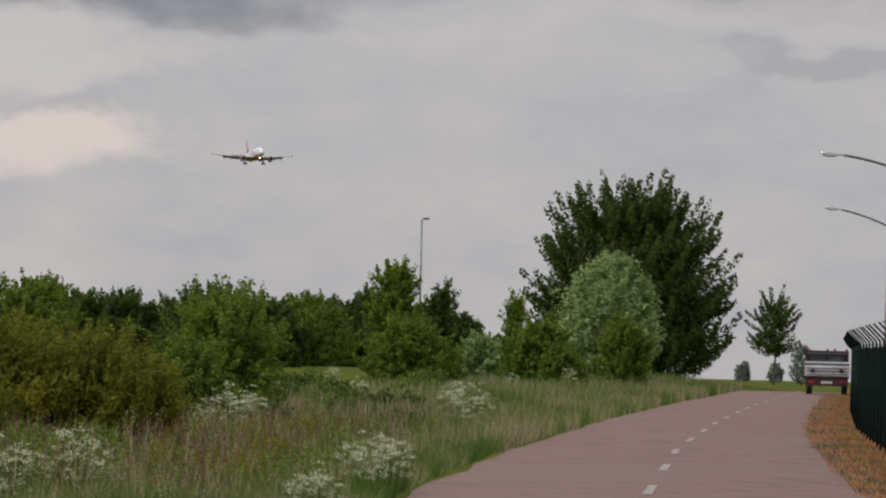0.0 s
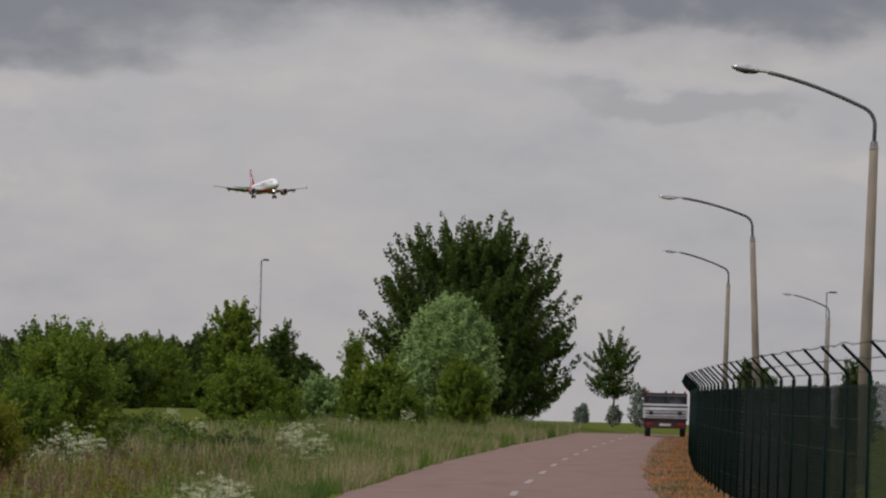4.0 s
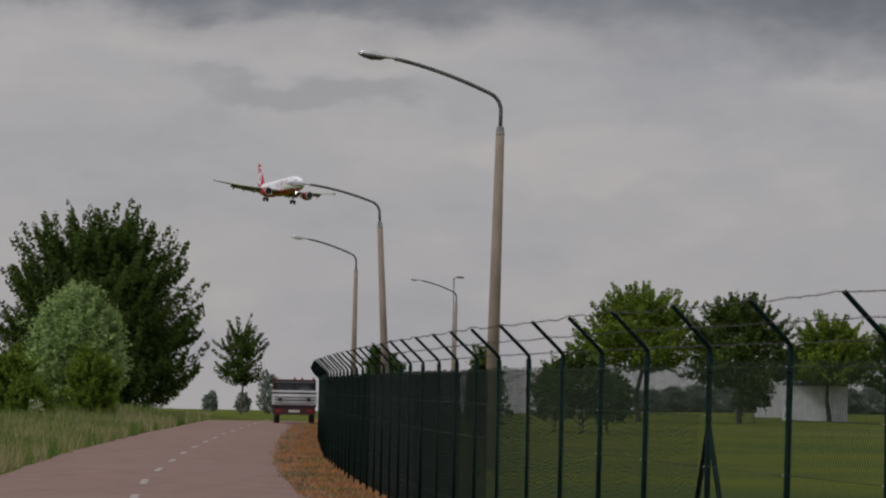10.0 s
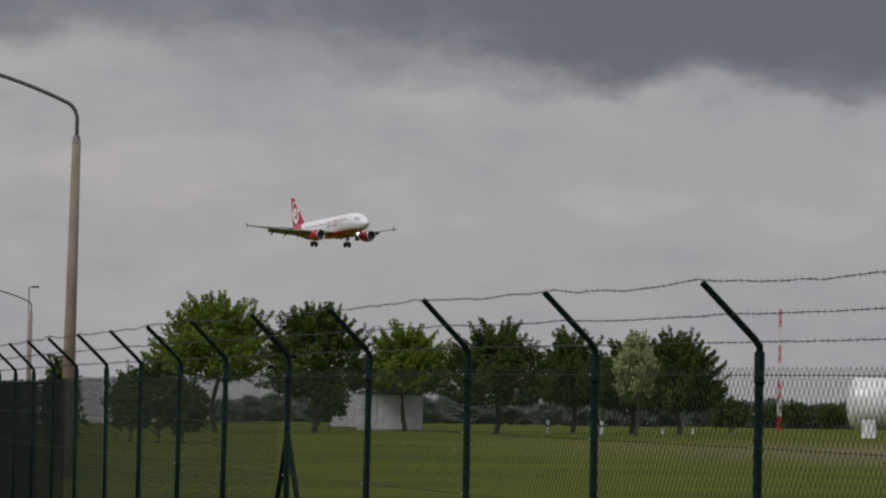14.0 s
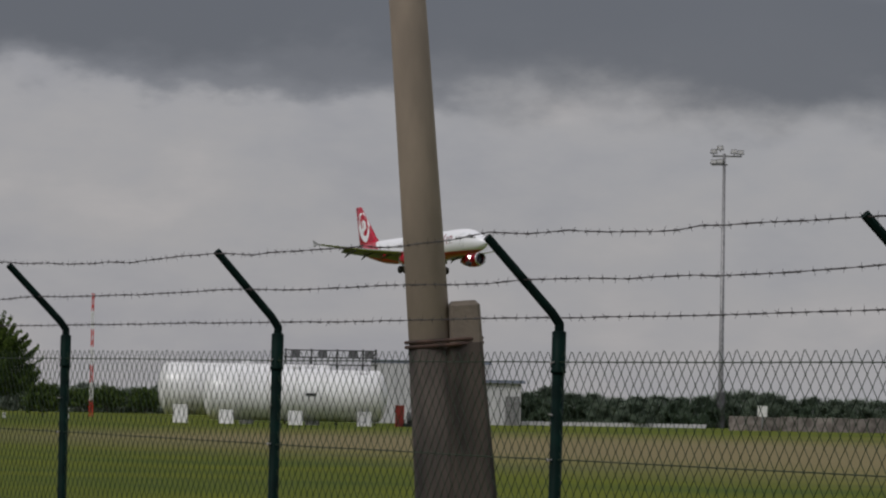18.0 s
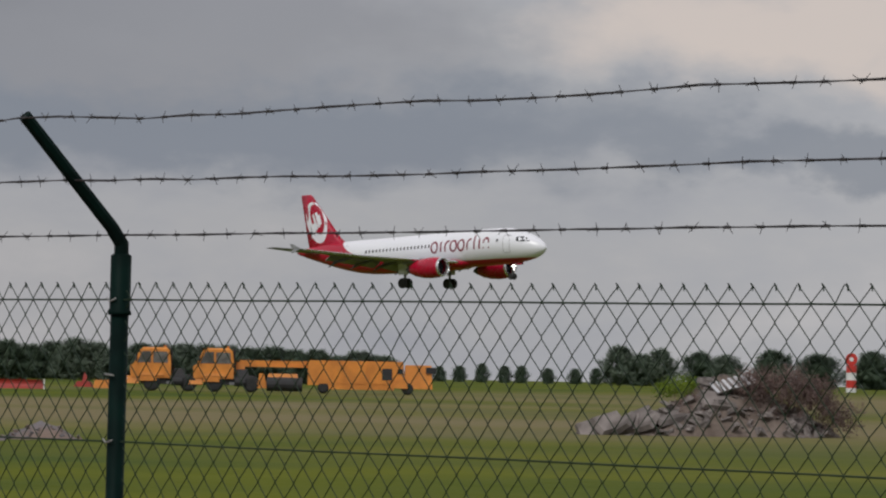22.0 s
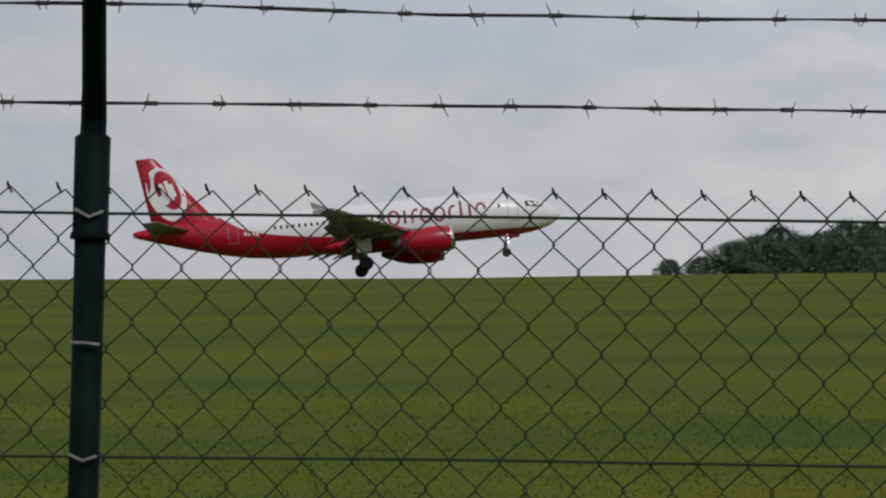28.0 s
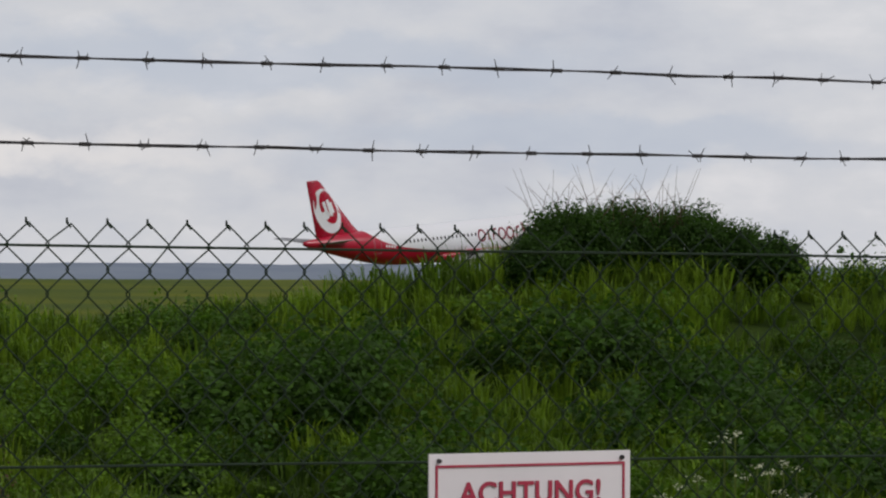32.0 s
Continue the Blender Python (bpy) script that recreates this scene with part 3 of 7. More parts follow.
# ---- street lamps along the lane ----
def street_lamp(x, y, ground_z, turn, lean, group, stub=False, bowl="lens"):
    """A tapered concrete pole with a swan-neck steel arm and a cobra-head lantern; local -x points at the lane."""
    t = thing("street_lamp", "tall tapered concrete street lamp strapped to a squat concrete prop" if stub else "tall concrete street lamp with curved steel arm and cobra-head lantern", "street lamp", group, at=pose(x, y, ground_z, lean[0], lean[1], turn))
    part("pole", Form().tube([(0, 0, -0.2), (0, 0, 7.3)], [0.155, 0.094], 20), M["concrete"], t, "tapered ochre concrete pole", True)
    arm = [(0, 0, 7.2), (0, 0, 7.76)]
    for k in range(1, 7):
        a = k / 6 * radians(66)
        arm.append((-0.40 * (1 - math.cos(a)), 0, 7.76 + 0.40 * math.sin(a)))
    x0, z0 = arm[-1][0], arm[-1][2]
    for k in range(1, 9):
        s = k / 8
        arm.append((x0 - 2.2 * s, 0, z0 + 0.92 * s - 0.27 * s * s))
    part("arm", Form().tube(arm, 0.043, 10), M["arm_steel"], t, "curved steel arm", True)
    part("sleeve", Form().tube([(0, 0, 7.24), (0, 0, 7.42)], [0.10, 0.075], 14), M["galva"], t)
    ex, ez = arm[-1][0], arm[-1][2]
    f = Form()
    rings, stations = [], ((0.05, 0.045, 0.045), (-0.05, 0.07, 0.06), (-0.25, 0.12, 0.09), (-0.5, 0.15, 0.10), (-0.72, 0.12, 0.08), (-0.82, 0.05, 0.035))
    for sx, w, h in stations:
        rings.append([(ex + sx, w * math.cos(a), ez + 0.10 * (-sx) + h * max(math.sin(a), -0.25)) for a in [2 * math.pi * k / 14 for k in range(14)]])
    lantern = part("lantern", f.loft(rings), M["alu"], t, "grey cobra-head lantern", True)
    g = Form()
    rings = []
    for sx, w, h in ((-0.22, 0.10, 0.02), (-0.30, 0.125, 0.06), (-0.52, 0.15, 0.085), (-0.70, 0.115, 0.06), (-0.80, 0.05, 0.02)):
        rings.append([(ex + sx, w * math.cos(a), ez + 0.10 * (-sx) - 0.02 - h * max(math.sin(a), 0.0)) for a in [2 * math.pi * k / 14 for k in range(14)]])
    part("lens", g.loft(rings), M[bowl], lantern, "dark bowl lens" if bowl == "lens" else "bowl lens with sky glare in its pale colour", True)
    if stub:
        # the buried prop to which the pole is strapped
        f = Form()
        rings = []
        for z, w, dpt in ((-0.2, 0.155, 0.16), (1.2, 0.125, 0.13), (2.33, 0.098, 0.1), (2.36, 0.07, 0.07)):
            rings.append([(0.195 + 0.03 * z / 2.3 + sx * w, -0.03 + sy * dpt, z) for sx, sy in ((-1, -0.8), (-0.8, -1), (0.8, -1), (1, -0.8), (1, 0.8), (0.8, 1), (-0.8, 1), (-1, 0.8))])
        part("stub", f.loft(rings), M["concrete_prop"], t, "squat concrete prop beside the pole")
        f = Form()
        rings = []
        for z, w, dpt in ((-0.2, 0.172, 0.175), (1.2, 0.140, 0.15), (2.09, 0.115, 0.125)):
            rings.append([(0.205 + sx * w, -0.03 + sy * dpt, z) for sx, sy in ((-1, -0.8), (-0.8, -1), (0.8, -1), (1, -0.8), (1, 0.8), (0.8, 1), (-0.8, 1), (-1, 0.8))])
        part("stub_casing", f.loft(rings), M["concrete_dark"], t, "stained lower casing of the prop")
        part("pole_casing", Form().tube([(-0.0, -0.01, -0.2), (0, -0.01, 2.09)], [0.19, 0.142], 18), M["concrete_dark"], t, "stained lower casing of the pole", True)
        for zz in (2.115, 2.085):
            pts = [(0.09 + 0.245 * math.cos(a), -0.01 + 0.16 * math.sin(a), zz) for a in [2 * math.pi * k / 28 for k in range(29)]]
            part("strap", Form().tube(pts, 0.013, 6), M["rust"], t, "rusty strapping band")
    return t


lamps = "street lamps along the lane"
for az, r, lean, stub in ((8.93, 100.0, (0, 1.0), False), (7.66, 158.0, (0, -3.0), False), (7.22, 221.0, (0, 0.6), False), (8.47, 303.0, (0, 1), False)):
    x, y = polar(az, r)
    street_lamp(x, y, height(x, y) + (0.35 if r > 300 else 0.0), 8, lean, lamps, stub, "lens" if r < 120 else "bowl")
x, y = polar(22.29, 29.5)
street_lamp(x, y, 0, -16, (0.3, -4.85), lamps, True)


# ---- the airliner ----
def curve_paint(name, below, above, table, rough=0.28):
    """Two paints that meet along a line: height of the border against the station along the hull."""
    m = bpy.data.materials.new(name)
    m.use_nodes = True
    n, l = m.node_tree.nodes, m.node_tree.links
    b = n["Principled BSDF"]
    b.inputs["Roughness"].default_value = rough
    sep = n.new("ShaderNodeSeparateXYZ")
    l.new(n.new("ShaderNodeTexCoord").outputs["Object"], sep.inputs[0])
    to01 = n.new("ShaderNodeMapRange")
    l.new(sep.outputs[0], to01.inputs[0])
    to01.inputs[1].default_value, to01.inputs[2].default_value = -20, 18
    fc = n.new("ShaderNodeFloatCurve")
    pts = fc.mapping.curves[0].points
    while len(pts) < len(table):
        pts.new(0.5, 0.5)
    for p, (x, z) in zip(pts, table):
        p.location = ((x + 20) / 38, z / 10)
        p.handle_type = "AUTO"
    fc.mapping.update()
    l.new(to01.outputs[0], fc.inputs["Value"])
    sub = n.new("ShaderNodeMath")
    sub.operation = "MULTIPLY_ADD"
    l.new(fc.outputs[0], sub.inputs[0])
    sub.inputs[1].default_value = -10
    l.new(sep.outputs[2], sub.inputs[2])
    step = n.new("ShaderNodeMapRange")
    l.new(sub.outputs[0], step.inputs[0])
    step.inputs[1].default_value, step.inputs[2].default_value = -0.03, 0.03
    grime = n.new("ShaderNodeTexNoise")
    grime.inputs["Scale"].default_value, grime.inputs["Detail"].default_value = 0.6, 8
    mixes = []
    for c in (below, above):
        x = n.new("ShaderNodeMix")
        x.data_type = "RGBA"
        l.new(grime.outputs["Fac"], x.inputs[0])
        x.inputs[6].default_value, x.inputs[7].default_value = (*c, 1), (*[q * 0.86 for q in c], 1)
        mixes.append(x.outputs[2])
    x = n.new("ShaderNodeMix")
    x.data_type = "RGBA"
    l.new(step.outputs[0], x.inputs[0])
    l.new(mixes[0], x.inputs[6])
    l.new(mixes[1], x.inputs[7])
    l.new(x.outputs[2], b.inputs["Base Color"])
    return m


RED, WHITE = (0.44, 0.005, 0.034), (0.84, 0.85, 0.90)
M["hull"] = curve_paint("white_and_red_hull_paint", RED, WHITE, [(-20, 9.5), (-13.2, 7.0), (-11.6, 5.4), (-9.5, 4.3), (-6, 3.55), (-1, 3.0), (6, 2.55), (14, 2.35), (18, 2.2)])
M["jet_red"] = material("glossy_red_paint", RED, tuple(c * 0.8 for c in RED), 0.28, scale=1.2)
M["jet_white"] = material("glossy_white_paint", WHITE, (0.76, 0.77, 0.82), 0.28, scale=1.2)
M["title"] = material("dark_red_title_paint", (0.22, 0.010, 0.035), (0.18, 0.010, 0.03), 0.35, scale=2)
M["wing"] = material("grey_wing_skin", (0.30, 0.305, 0.325), (0.22, 0.225, 0.24), 0.45, scale=0.8, stretch=(1, 0.3, 1))
M["wing_dark"] = material("grimy_flap_track", (0.10, 0.10, 0.11), (0.06, 0.06, 0.065), 0.6, scale=2)
M["tyre"] = material("black_tyre_rubber", (0.018, 0.018, 0.019), (0.03, 0.03, 0.03), 0.85, scale=6)
M["gear"] = material("gear_leg_steel", (0.33, 0.33, 0.34), (0.18, 0.18, 0.19), 0.4, metal=0.4, scale=6)
M["glass_dark"] = material("dark_window_glass", (0.02, 0.022, 0.028), (0.03, 0.03, 0.035), 0.12, scale=3)
M["lip"] = material("bare_metal_lip", (0.72, 0.72, 0.74), (0.6, 0.6, 0.62), 0.22, metal=0.8, scale=3)
M["landing_light"] = material("landing_light", (1.0, 0.96, 0.9), (1.0, 0.96, 0.9), 0.3, emit=7.0)

HULL = [(17.70, 3.28, 0.03), (17.55, 3.29, 0.30), (17.2, 3.32, 0.62), (16.6, 3.38, 0.97), (15.9, 3.47, 1.26), (15.0, 3.58, 1.53), (14.0, 3.69, 1.74), (12.8, 3.79, 1.90), (11.5, 3.84, 1.965), (10, 3.85, 1.98),
        (4, 3.85, 1.98), (-2, 3.85, 1.98), (-6, 3.86, 1.98), (-8, 3.92, 1.93), (-10, 4.05, 1.82), (-12, 4.25, 1.62), (-14, 4.48, 1.34), (-16, 4.72, 1.00), (-18, 4.95, 0.62), (-19.3, 5.10, 0.36), (-19.85, 5.15, 0.20)]


def hull_at(x):
    xs = [s[0] for s in reversed(HULL)]
    return float(np.interp(x, xs, [s[1] for s in reversed(HULL)])), float(np.interp(x, xs, [s[2] for s in reversed(HULL)]))


def on_hull(x, z, side, lift=0.015):
    c, r = hull_at(x)
    h = min(max((z - c) / (1.04 * r), -1), 1)
    return (x, side * (r * math.sqrt(max(1 - h * h, 0.0)) + lift), z)


def stroke(form, path, width, side):
    """A painted band along (x, z) points, laid on the hull's flank."""
    n = len(path)
    for i in range(n - 1):
        (x0, z0), (x1, z1) = path[i], path[i + 1]
        d = math.hypot(x1 - x0, z1 - z0) or 1
        ux, uz = -(z1 - z0) / d * width / 2, (x1 - x0) / d * width / 2
        q = [on_hull(x0 + ux, z0 + uz, side), on_hull(x1 + ux, z1 + uz, side), on_hull(x1 - ux, z1 - uz, side), on_hull(x0 - ux, z0 - uz, side)]
        form.add(q, [(0, 1, 2, 3)])
    return form


def ring_path(cx, cz, rx, rz, n=20):
    return [(cx + rx * math.cos(2 * math.pi * k / n), cz + rz * math.sin(2 * math.pi * k / n)) for k in range(n + 1)]


def aerofoil(le, te, y, z, thick, n=8, camber=0.0):
    pts = []
    chord = le - te
    for k in range(n + 1):
        s = k / n
        pts.append((le - chord * s, y, z + thick * (1.2 * math.sqrt(s) * (1 - s) + 0.02) + camber * s * (1 - s)))
    for k in range(n - 1, 0, -1):
        s = k / n
        pts.append((le - chord * s, y, z - thick * 0.7 * math.sqrt(s) * (1 - s)))
    return pts


FIN = [(5.0, -10.8, -18.0, 0.34), (5.75, -12.25, -18.1, 0.36), (6.5, -13.1, -18.25, 0.33), (11.55, -17.25, -19.0, 0.15), (11.72, -17.6, -18.95, 0.06)]


def on_fin(outline, side, lift):
    """A painted patch with the given (x, z) outline, laid on the fin's flank and cut at its edges."""
    zs = [q[0] for q in FIN]
    cx, cz = sum(p[0] for p in outline) / len(outline), sum(p[1] for p in outline) / len(outline)

    def lay(x, z):
        le, te, th = (float(np.interp(z, zs, [q[i] for q in FIN])) for i in (1, 2, 3))
        c = le - te
        x = min(max(x, te + 0.02), le - 0.05)
        u = (le - x) / c
        half = th * float(np.interp(u, (0, 0.15, 0.4, 1.0), (0, 0.8, 1.0, 0.06)))
        return (x, side * (half + lift), z)

    g = Form()
    n = len(outline)
    g.v.append(lay(cx, cz))
    for k in range(1, 6):
        g.v.extend(lay(cx + (x - cx) * k / 5, cz + (z - cz) * k / 5) for x, z in outline)
    g.f = [(0, 1 + j, 1 + (j + 1) % n) for j in range(n)] + [(1 + k * n + j, 1 + (k + 1) * n + j, 1 + (k + 1) * n + (j + 1) % n, 1 + k * n + (j + 1) % n) for k in range(4) for j in range(n)]
    g.m = [0] * len(g.f)
    return g


def build_airliner():
    t = thing("airliner", "white and red twin-engine passenger jet landing, wheels down", "airplane")
    f = Form()
    rings = []
    for x, c, r in HULL:
        rings.append([(x, r * math.cos(a), c + r * 1.04 * math.sin(a)) for a in [2 * math.pi * k / 40 for k in range(40)]])
    # denser stations keep the hull round
    dense = []
    for i in range(len(rings) - 1):
        for s in (0, 0.5):
            dense.append([tuple(a + (b - a) * s for a, b in zip(p, q)) for p, q in zip(rings[i], rings[i + 1])])
    dense.append(rings[-1])
    hull = part("fuselage", f.loft(dense), M["hull"], t, "white fuselage with red belly and tail", True)
    f = Form()
    rings = []
    for x, w, h in ((8.2, 0.2, 0.15), (7.4, 1.2, 0.45), (5.5, 1.95, 0.75), (1.0, 2.15, 0.85), (-2.0, 1.9, 0.7), (-4.2, 1.0, 0.4), (-5.2, 0.2, 0.1)):
        rings.append([(x, w * math.cos(a), 2.35 + h * math.sin(a)) for a in [2 * math.pi * k / 20 for k in range(20)]])
    part("belly_fairing", f.loft(rings), M["jet_red"], t, "red wing-root fairing", True)
    # cabin windows, one shared pane for each flank
    for side in (1, -1):
        f = Form()
        f.add([on_hull(dx, 4.42 + dz, side, 0.012) for dx, dz in ((-0.11, -0.1), (-0.07, -0.17), (0.07, -0.17), (0.11, -0.1), (0.11, 0.1), (0.07, 0.17), (-0.07, 0.17), (-0.11, 0.1))], [tuple(range(8))])
        pane = f.mesh("cabin_window", M["glass_dark"])
        for k in range(38):
            x = 12.2 - 0.533 * k
            if -7.6 < x < 2.4 or x > 12.0:
                part("cabin_window", pane, None, hull, at=pose(x, 0, 0))
        for pts in (((16.2, 4.05), (15.8, 4.08), (15.6, 4.5), (15.78, 4.5)), ((15.7, 4.08), (15.15, 4.1), (15.0, 4.66), (15.48, 4.62)), ((15.05, 4.12), (14.6, 4.2), (14.55, 4.62), (14.9, 4.68))):
            part("cockpit_window", Form().add([on_hull(x, z, side, 0.02) for x, z in pts], [(0, 1, 2, 3)]), M["glass_dark"], hull, "dark cockpit pane")
        # plain shapes stand in for the painted title
        x = 2.4
        for kind in ("ring", "bar", "hook", "ring", "ring", "hook", "tall", "bar", "arch"):
            g = Form()
            if kind == "ring":
                stroke(g, ring_path(x + 0.5, 4.22, 0.46, 0.60), 0.22, side)
            elif kind == "bar":
                stroke(g, [(x + 0.32, 3.65), (x + 0.32, 4.1), (x + 0.32, 4.5), (x + 0.32, 4.8)], 0.23, side)
            elif kind == "tall":
                stroke(g, [(x + 0.3, 3.65), (x + 0.3, 4.1), (x + 0.3, 4.5), (x + 0.3, 4.85), (x + 0.3, 5.2)], 0.23, side)
            elif kind == "hook":
                stroke(g, [(x + 0.25, 3.65), (x + 0.25, 4.2), (x + 0.3, 4.55), (x + 0.5, 4.78), (x + 0.8, 4.8)], 0.22, side)
            else:
                stroke(g, [(x + 0.2, 3.65), (x + 0.2, 4.4), (x + 0.35, 4.7), (x + 0.6, 4.8), (x + 0.85, 4.7), (x + 0.95, 4.4), (x + 0.95, 3.65)], 0.22, side)
            part("title_mark", g, M["title"], hull, "dark red painted mark")
            x += {"ring": 1.15, "bar": 0.72, "tall": 0.75, "hook": 0.98}.get(kind, 1.1)
        g = Form()
        for k in range(4):
            stroke(g, [(-9.0 - 0.34 * k, 4.0 + 0.05 * k), (-9.22 - 0.34 * k, 4.02 + 0.05 * k)], 0.26, side)
        part("registration_bars", g, M["jet_white"], hull, "small white bars")
        for x0 in (13.4, -11.2):
            c, r = hull_at(x0)
            g = Form()
            path = [(x0 - 0.42, c - 0.75), (x0 + 0.42, c - 0.75), (x0 + 0.42, c + 1.15), (x0 - 0.42, c + 1.15), (x0 - 0.42, c - 0.75)]
            fine = [(a[0] + (b[0] - a[0]) * s / 4, a[1] + (b[1] - a[1]) * s / 4) for a, b in zip(path, path[1:]) for s in range(4)] + [path[-1]]
            part("door_outline", stroke(g, fine, 0.05, side), M["wing"], hull, "thin grey door outline")
    for side, name in ((1, "left"), (-1, "right")):
        f = Form()
        st = [(0.8, 6.6, -0.9, 2.35, 0.62), (1.9, 6.1, -0.9, 2.45, 0.60), (6.4, 3.5, -1.3, 2.85, 0.42), (11.5, 0.3, -2.95, 3.42, 0.26), (16.9, -3.2, -4.75, 4.3, 0.13)]
        f.loft([aerofoil(le, te, side * y, z, th) for y, le, te, z, th in st])
        wing = part("wing", f, M["wing"], t, "grey swept wing", True)
        for y0, y1, x0, x1, z0, z1, c in ((2.0, 6.2, -0.75, -0.85, 2.35, 2.76, 1.5), (6.5, 12.6, -1.25, -3.2, 2.78, 3.52, 1.25)):
            g = Form()
            ringA = [(x0, side * y0, z0 + 0.12), (x0 - c * 0.8, side * y0, z0 - 0.55 * c * 0.8), (x0 - c * 0.8, side * y0, z0 - 0.6 * c * 0.8), (x0, side * y0, z0 - 0.12)]
            ringB = [(x1, side * y1, z1 + 0.09), (x1 - c * 0.6, side * y1, z1 - 0.55 * c * 0.6), (x1 - c * 0.6, side * y1, z1 - 0.6 * c * 0.6), (x1, side * y1, z1 - 0.09)]
            part("flap", g.loft([ringA, ringB]), M["wing"], wing, "lowered flap")
        for y, x, z in ((3.2, -0.6, 2.3), (6.6, -0.8, 2.64), (9.2, -1.9, 2.88), (11.8, -2.7, 3.2)):
            g = Form().tube([(x + 2.2, side * y, z + 0.05), (x + 1.0, side * y, z - 0.15), (x - 0.4, side * y, z - 0.35), (x - 1.5, side * y, z - 0.85)], [0.05, 0.17, 0.2, 0.04], 8)
            part("flap_track", g, M["wing_dark"], wing, "slim flap-track fairing", True)
        g = Form()
        for yy in (0.0, 0.05):
            g.add([(-3.6, side * (16.9 + yy), 4.34), (-4.9, side * (16.9 + yy), 4.38), (-5.1, side * (16.95 + yy), 4.95), (-4.75, side * (16.95 + yy), 4.92)], [(0, 1, 2, 3)])
            g.add([(-3.6, side * (16.9 + yy), 4.3), (-4.9, side * (16.9 + yy), 4.26), (-5.0, side * (16.9 + yy), 3.9), (-4.65, side * (16.9 + yy), 3.9)], [(0, 1, 2, 3)])
        part("wingtip_fence", g, M["wing"], wing, "arrow-shaped wingtip fence")
        slat = Form()
        pts0 = [(le + 0.28, side * y, z - 0.05) for y, le, te, z, th in st[1:]]
        pts1 = [(le - 0.12, side * y, z + 0.30 * th) for y, le, te, z, th in st[1:]]
        pts2 = [(le + 0.12, side * y, z - 0.22) for y, le, te, z, th in st[1:]]
        slat.loft([[a, b, c] for a, b, c in zip(pts0, pts1, pts2)])
        part("slat", slat, M["lip"], wing, "extended bare-metal slat")
        # engine
        ey, ez = side * 5.75, 1.72
        prof = [(3.0, 0.62), (3.6, 0.86), (4.6, 1.08), (5.8, 1.18), (6.8, 1.14), (7.35, 1.03)]
        g = Form().loft([[(x, ey + r * math.cos(a), ez + r * math.sin(a)) for a in [2 * math.pi * k / 24 for k in range(24)]] for x, r in prof], False)
        engine = part("engine", g, M["jet_red"], t, "glossy red engine nacelle", True)
        lip = [(7.3, 1.06), (7.5, 1.03), (7.58, 0.97), (7.5, 0.90), (7.1, 0.86)]
        part("intake_lip", Form().loft([[(x, ey + r * math.cos(a), ez + r * math.sin(a)) for a in [2 * math.pi * k / 24 for k in range(24)]] for x, r in lip], False), M["lip"], engine, "polished intake lip", True)
        part("fan", Form().loft([[(x, ey + r * math.cos(a), ez + r * math.sin(a)) for a in [2 * math.pi * k / 24 for k in range(24)]] for x, r in ((6.7, 0.9), (6.75, 0.3), (7.0, 0.05))]), M["glass_dark"], engine, "dark fan face")
        part("exhaust", Form().loft([[(x, ey + r * math.cos(a), ez + r * math.sin(a)) for a in [2 * math.pi * k / 20 for k in range(20)]] for x, r in ((3.3, 0.6), (2.6, 0.48), (2.0, 0.16))]), M["wing_dark"], engine, "dark exhaust cone", True)
        g = Form().loft([[(6.2, ey - 0.14, ez + 0.9), (6.2, ey + 0.14, ez + 0.9), (6.0, ey + 0.12, ez + 1.1), (6.0, ey - 0.12, ez + 1.1)], [(1.6, ey - 0.14, ez + 0.6), (1.6, ey + 0.14, ez + 0.6), (1.4, ey + 0.12, ez + 1.15), (1.4, ey - 0.12, ez + 1.15)]])
        part("pylon", g, M["wing"], engine, "grey engine pylon")
        # tailplane
        f = Form().loft([aerofoil(le, te, side * y, z, th) for y, le, te, z, th in ((0.4, -14.6, -18.3, 4.95, 0.36), (6.2, -17.7, -19.2, 5.55, 0.13))])
        part("tailplane", f, M["wing"], t, "grey horizontal tail", True)
        # main gear
        leg = part("main_gear", Form().tube([(0, side * 3.8, 2.6), (0, side * 3.8, 0.36)], [0.2, 0.13], 10), M["gear"], t, "main landing gear leg", True)
        part("side_stay", Form().tube([(0.1, side * 2.3, 2.2), (0.05, side * 3.75, 1.2)], 0.07, 6), M["gear"], leg)
        part("gear_door", Form().box((-0.75, side * 4.05 - 0.03, 1.35), (0.6, side * 4.05 + 0.03, 2.6)), M["jet_white"], leg, "white gear door")
        for dy in (-0.46, 0.46):
            y = side * 3.8 + dy
            prof = [(-0.21, 0.40), (-0.20, 0.53), (-0.10, 0.585), (0.10, 0.585), (0.20, 0.53), (0.21, 0.40)]
            w = part("wheel", Form().loft([[(r * math.cos(a), y + d, 0.365 + r * math.sin(a)) for a in [2 * math.pi * k / 20 for k in range(20)]] for d, r in prof]), M["tyre"], leg, "black tyre", True)
    # fin
    f = Form()
    rings = []
    for z, le, te, th in FIN:
        c = le - te
        rings.append([(le, 0, z), (le - 0.15 * c, th * 0.8, z), (le - 0.4 * c, th, z), (te, 0.02, z), (te, -0.02, z), (le - 0.4 * c, -th, z), (le - 0.15 * c, -th * 0.8, z)])
    fin = part("fin", f.loft(rings), M["jet_red"], t, "red tail fin with white emblem", True)
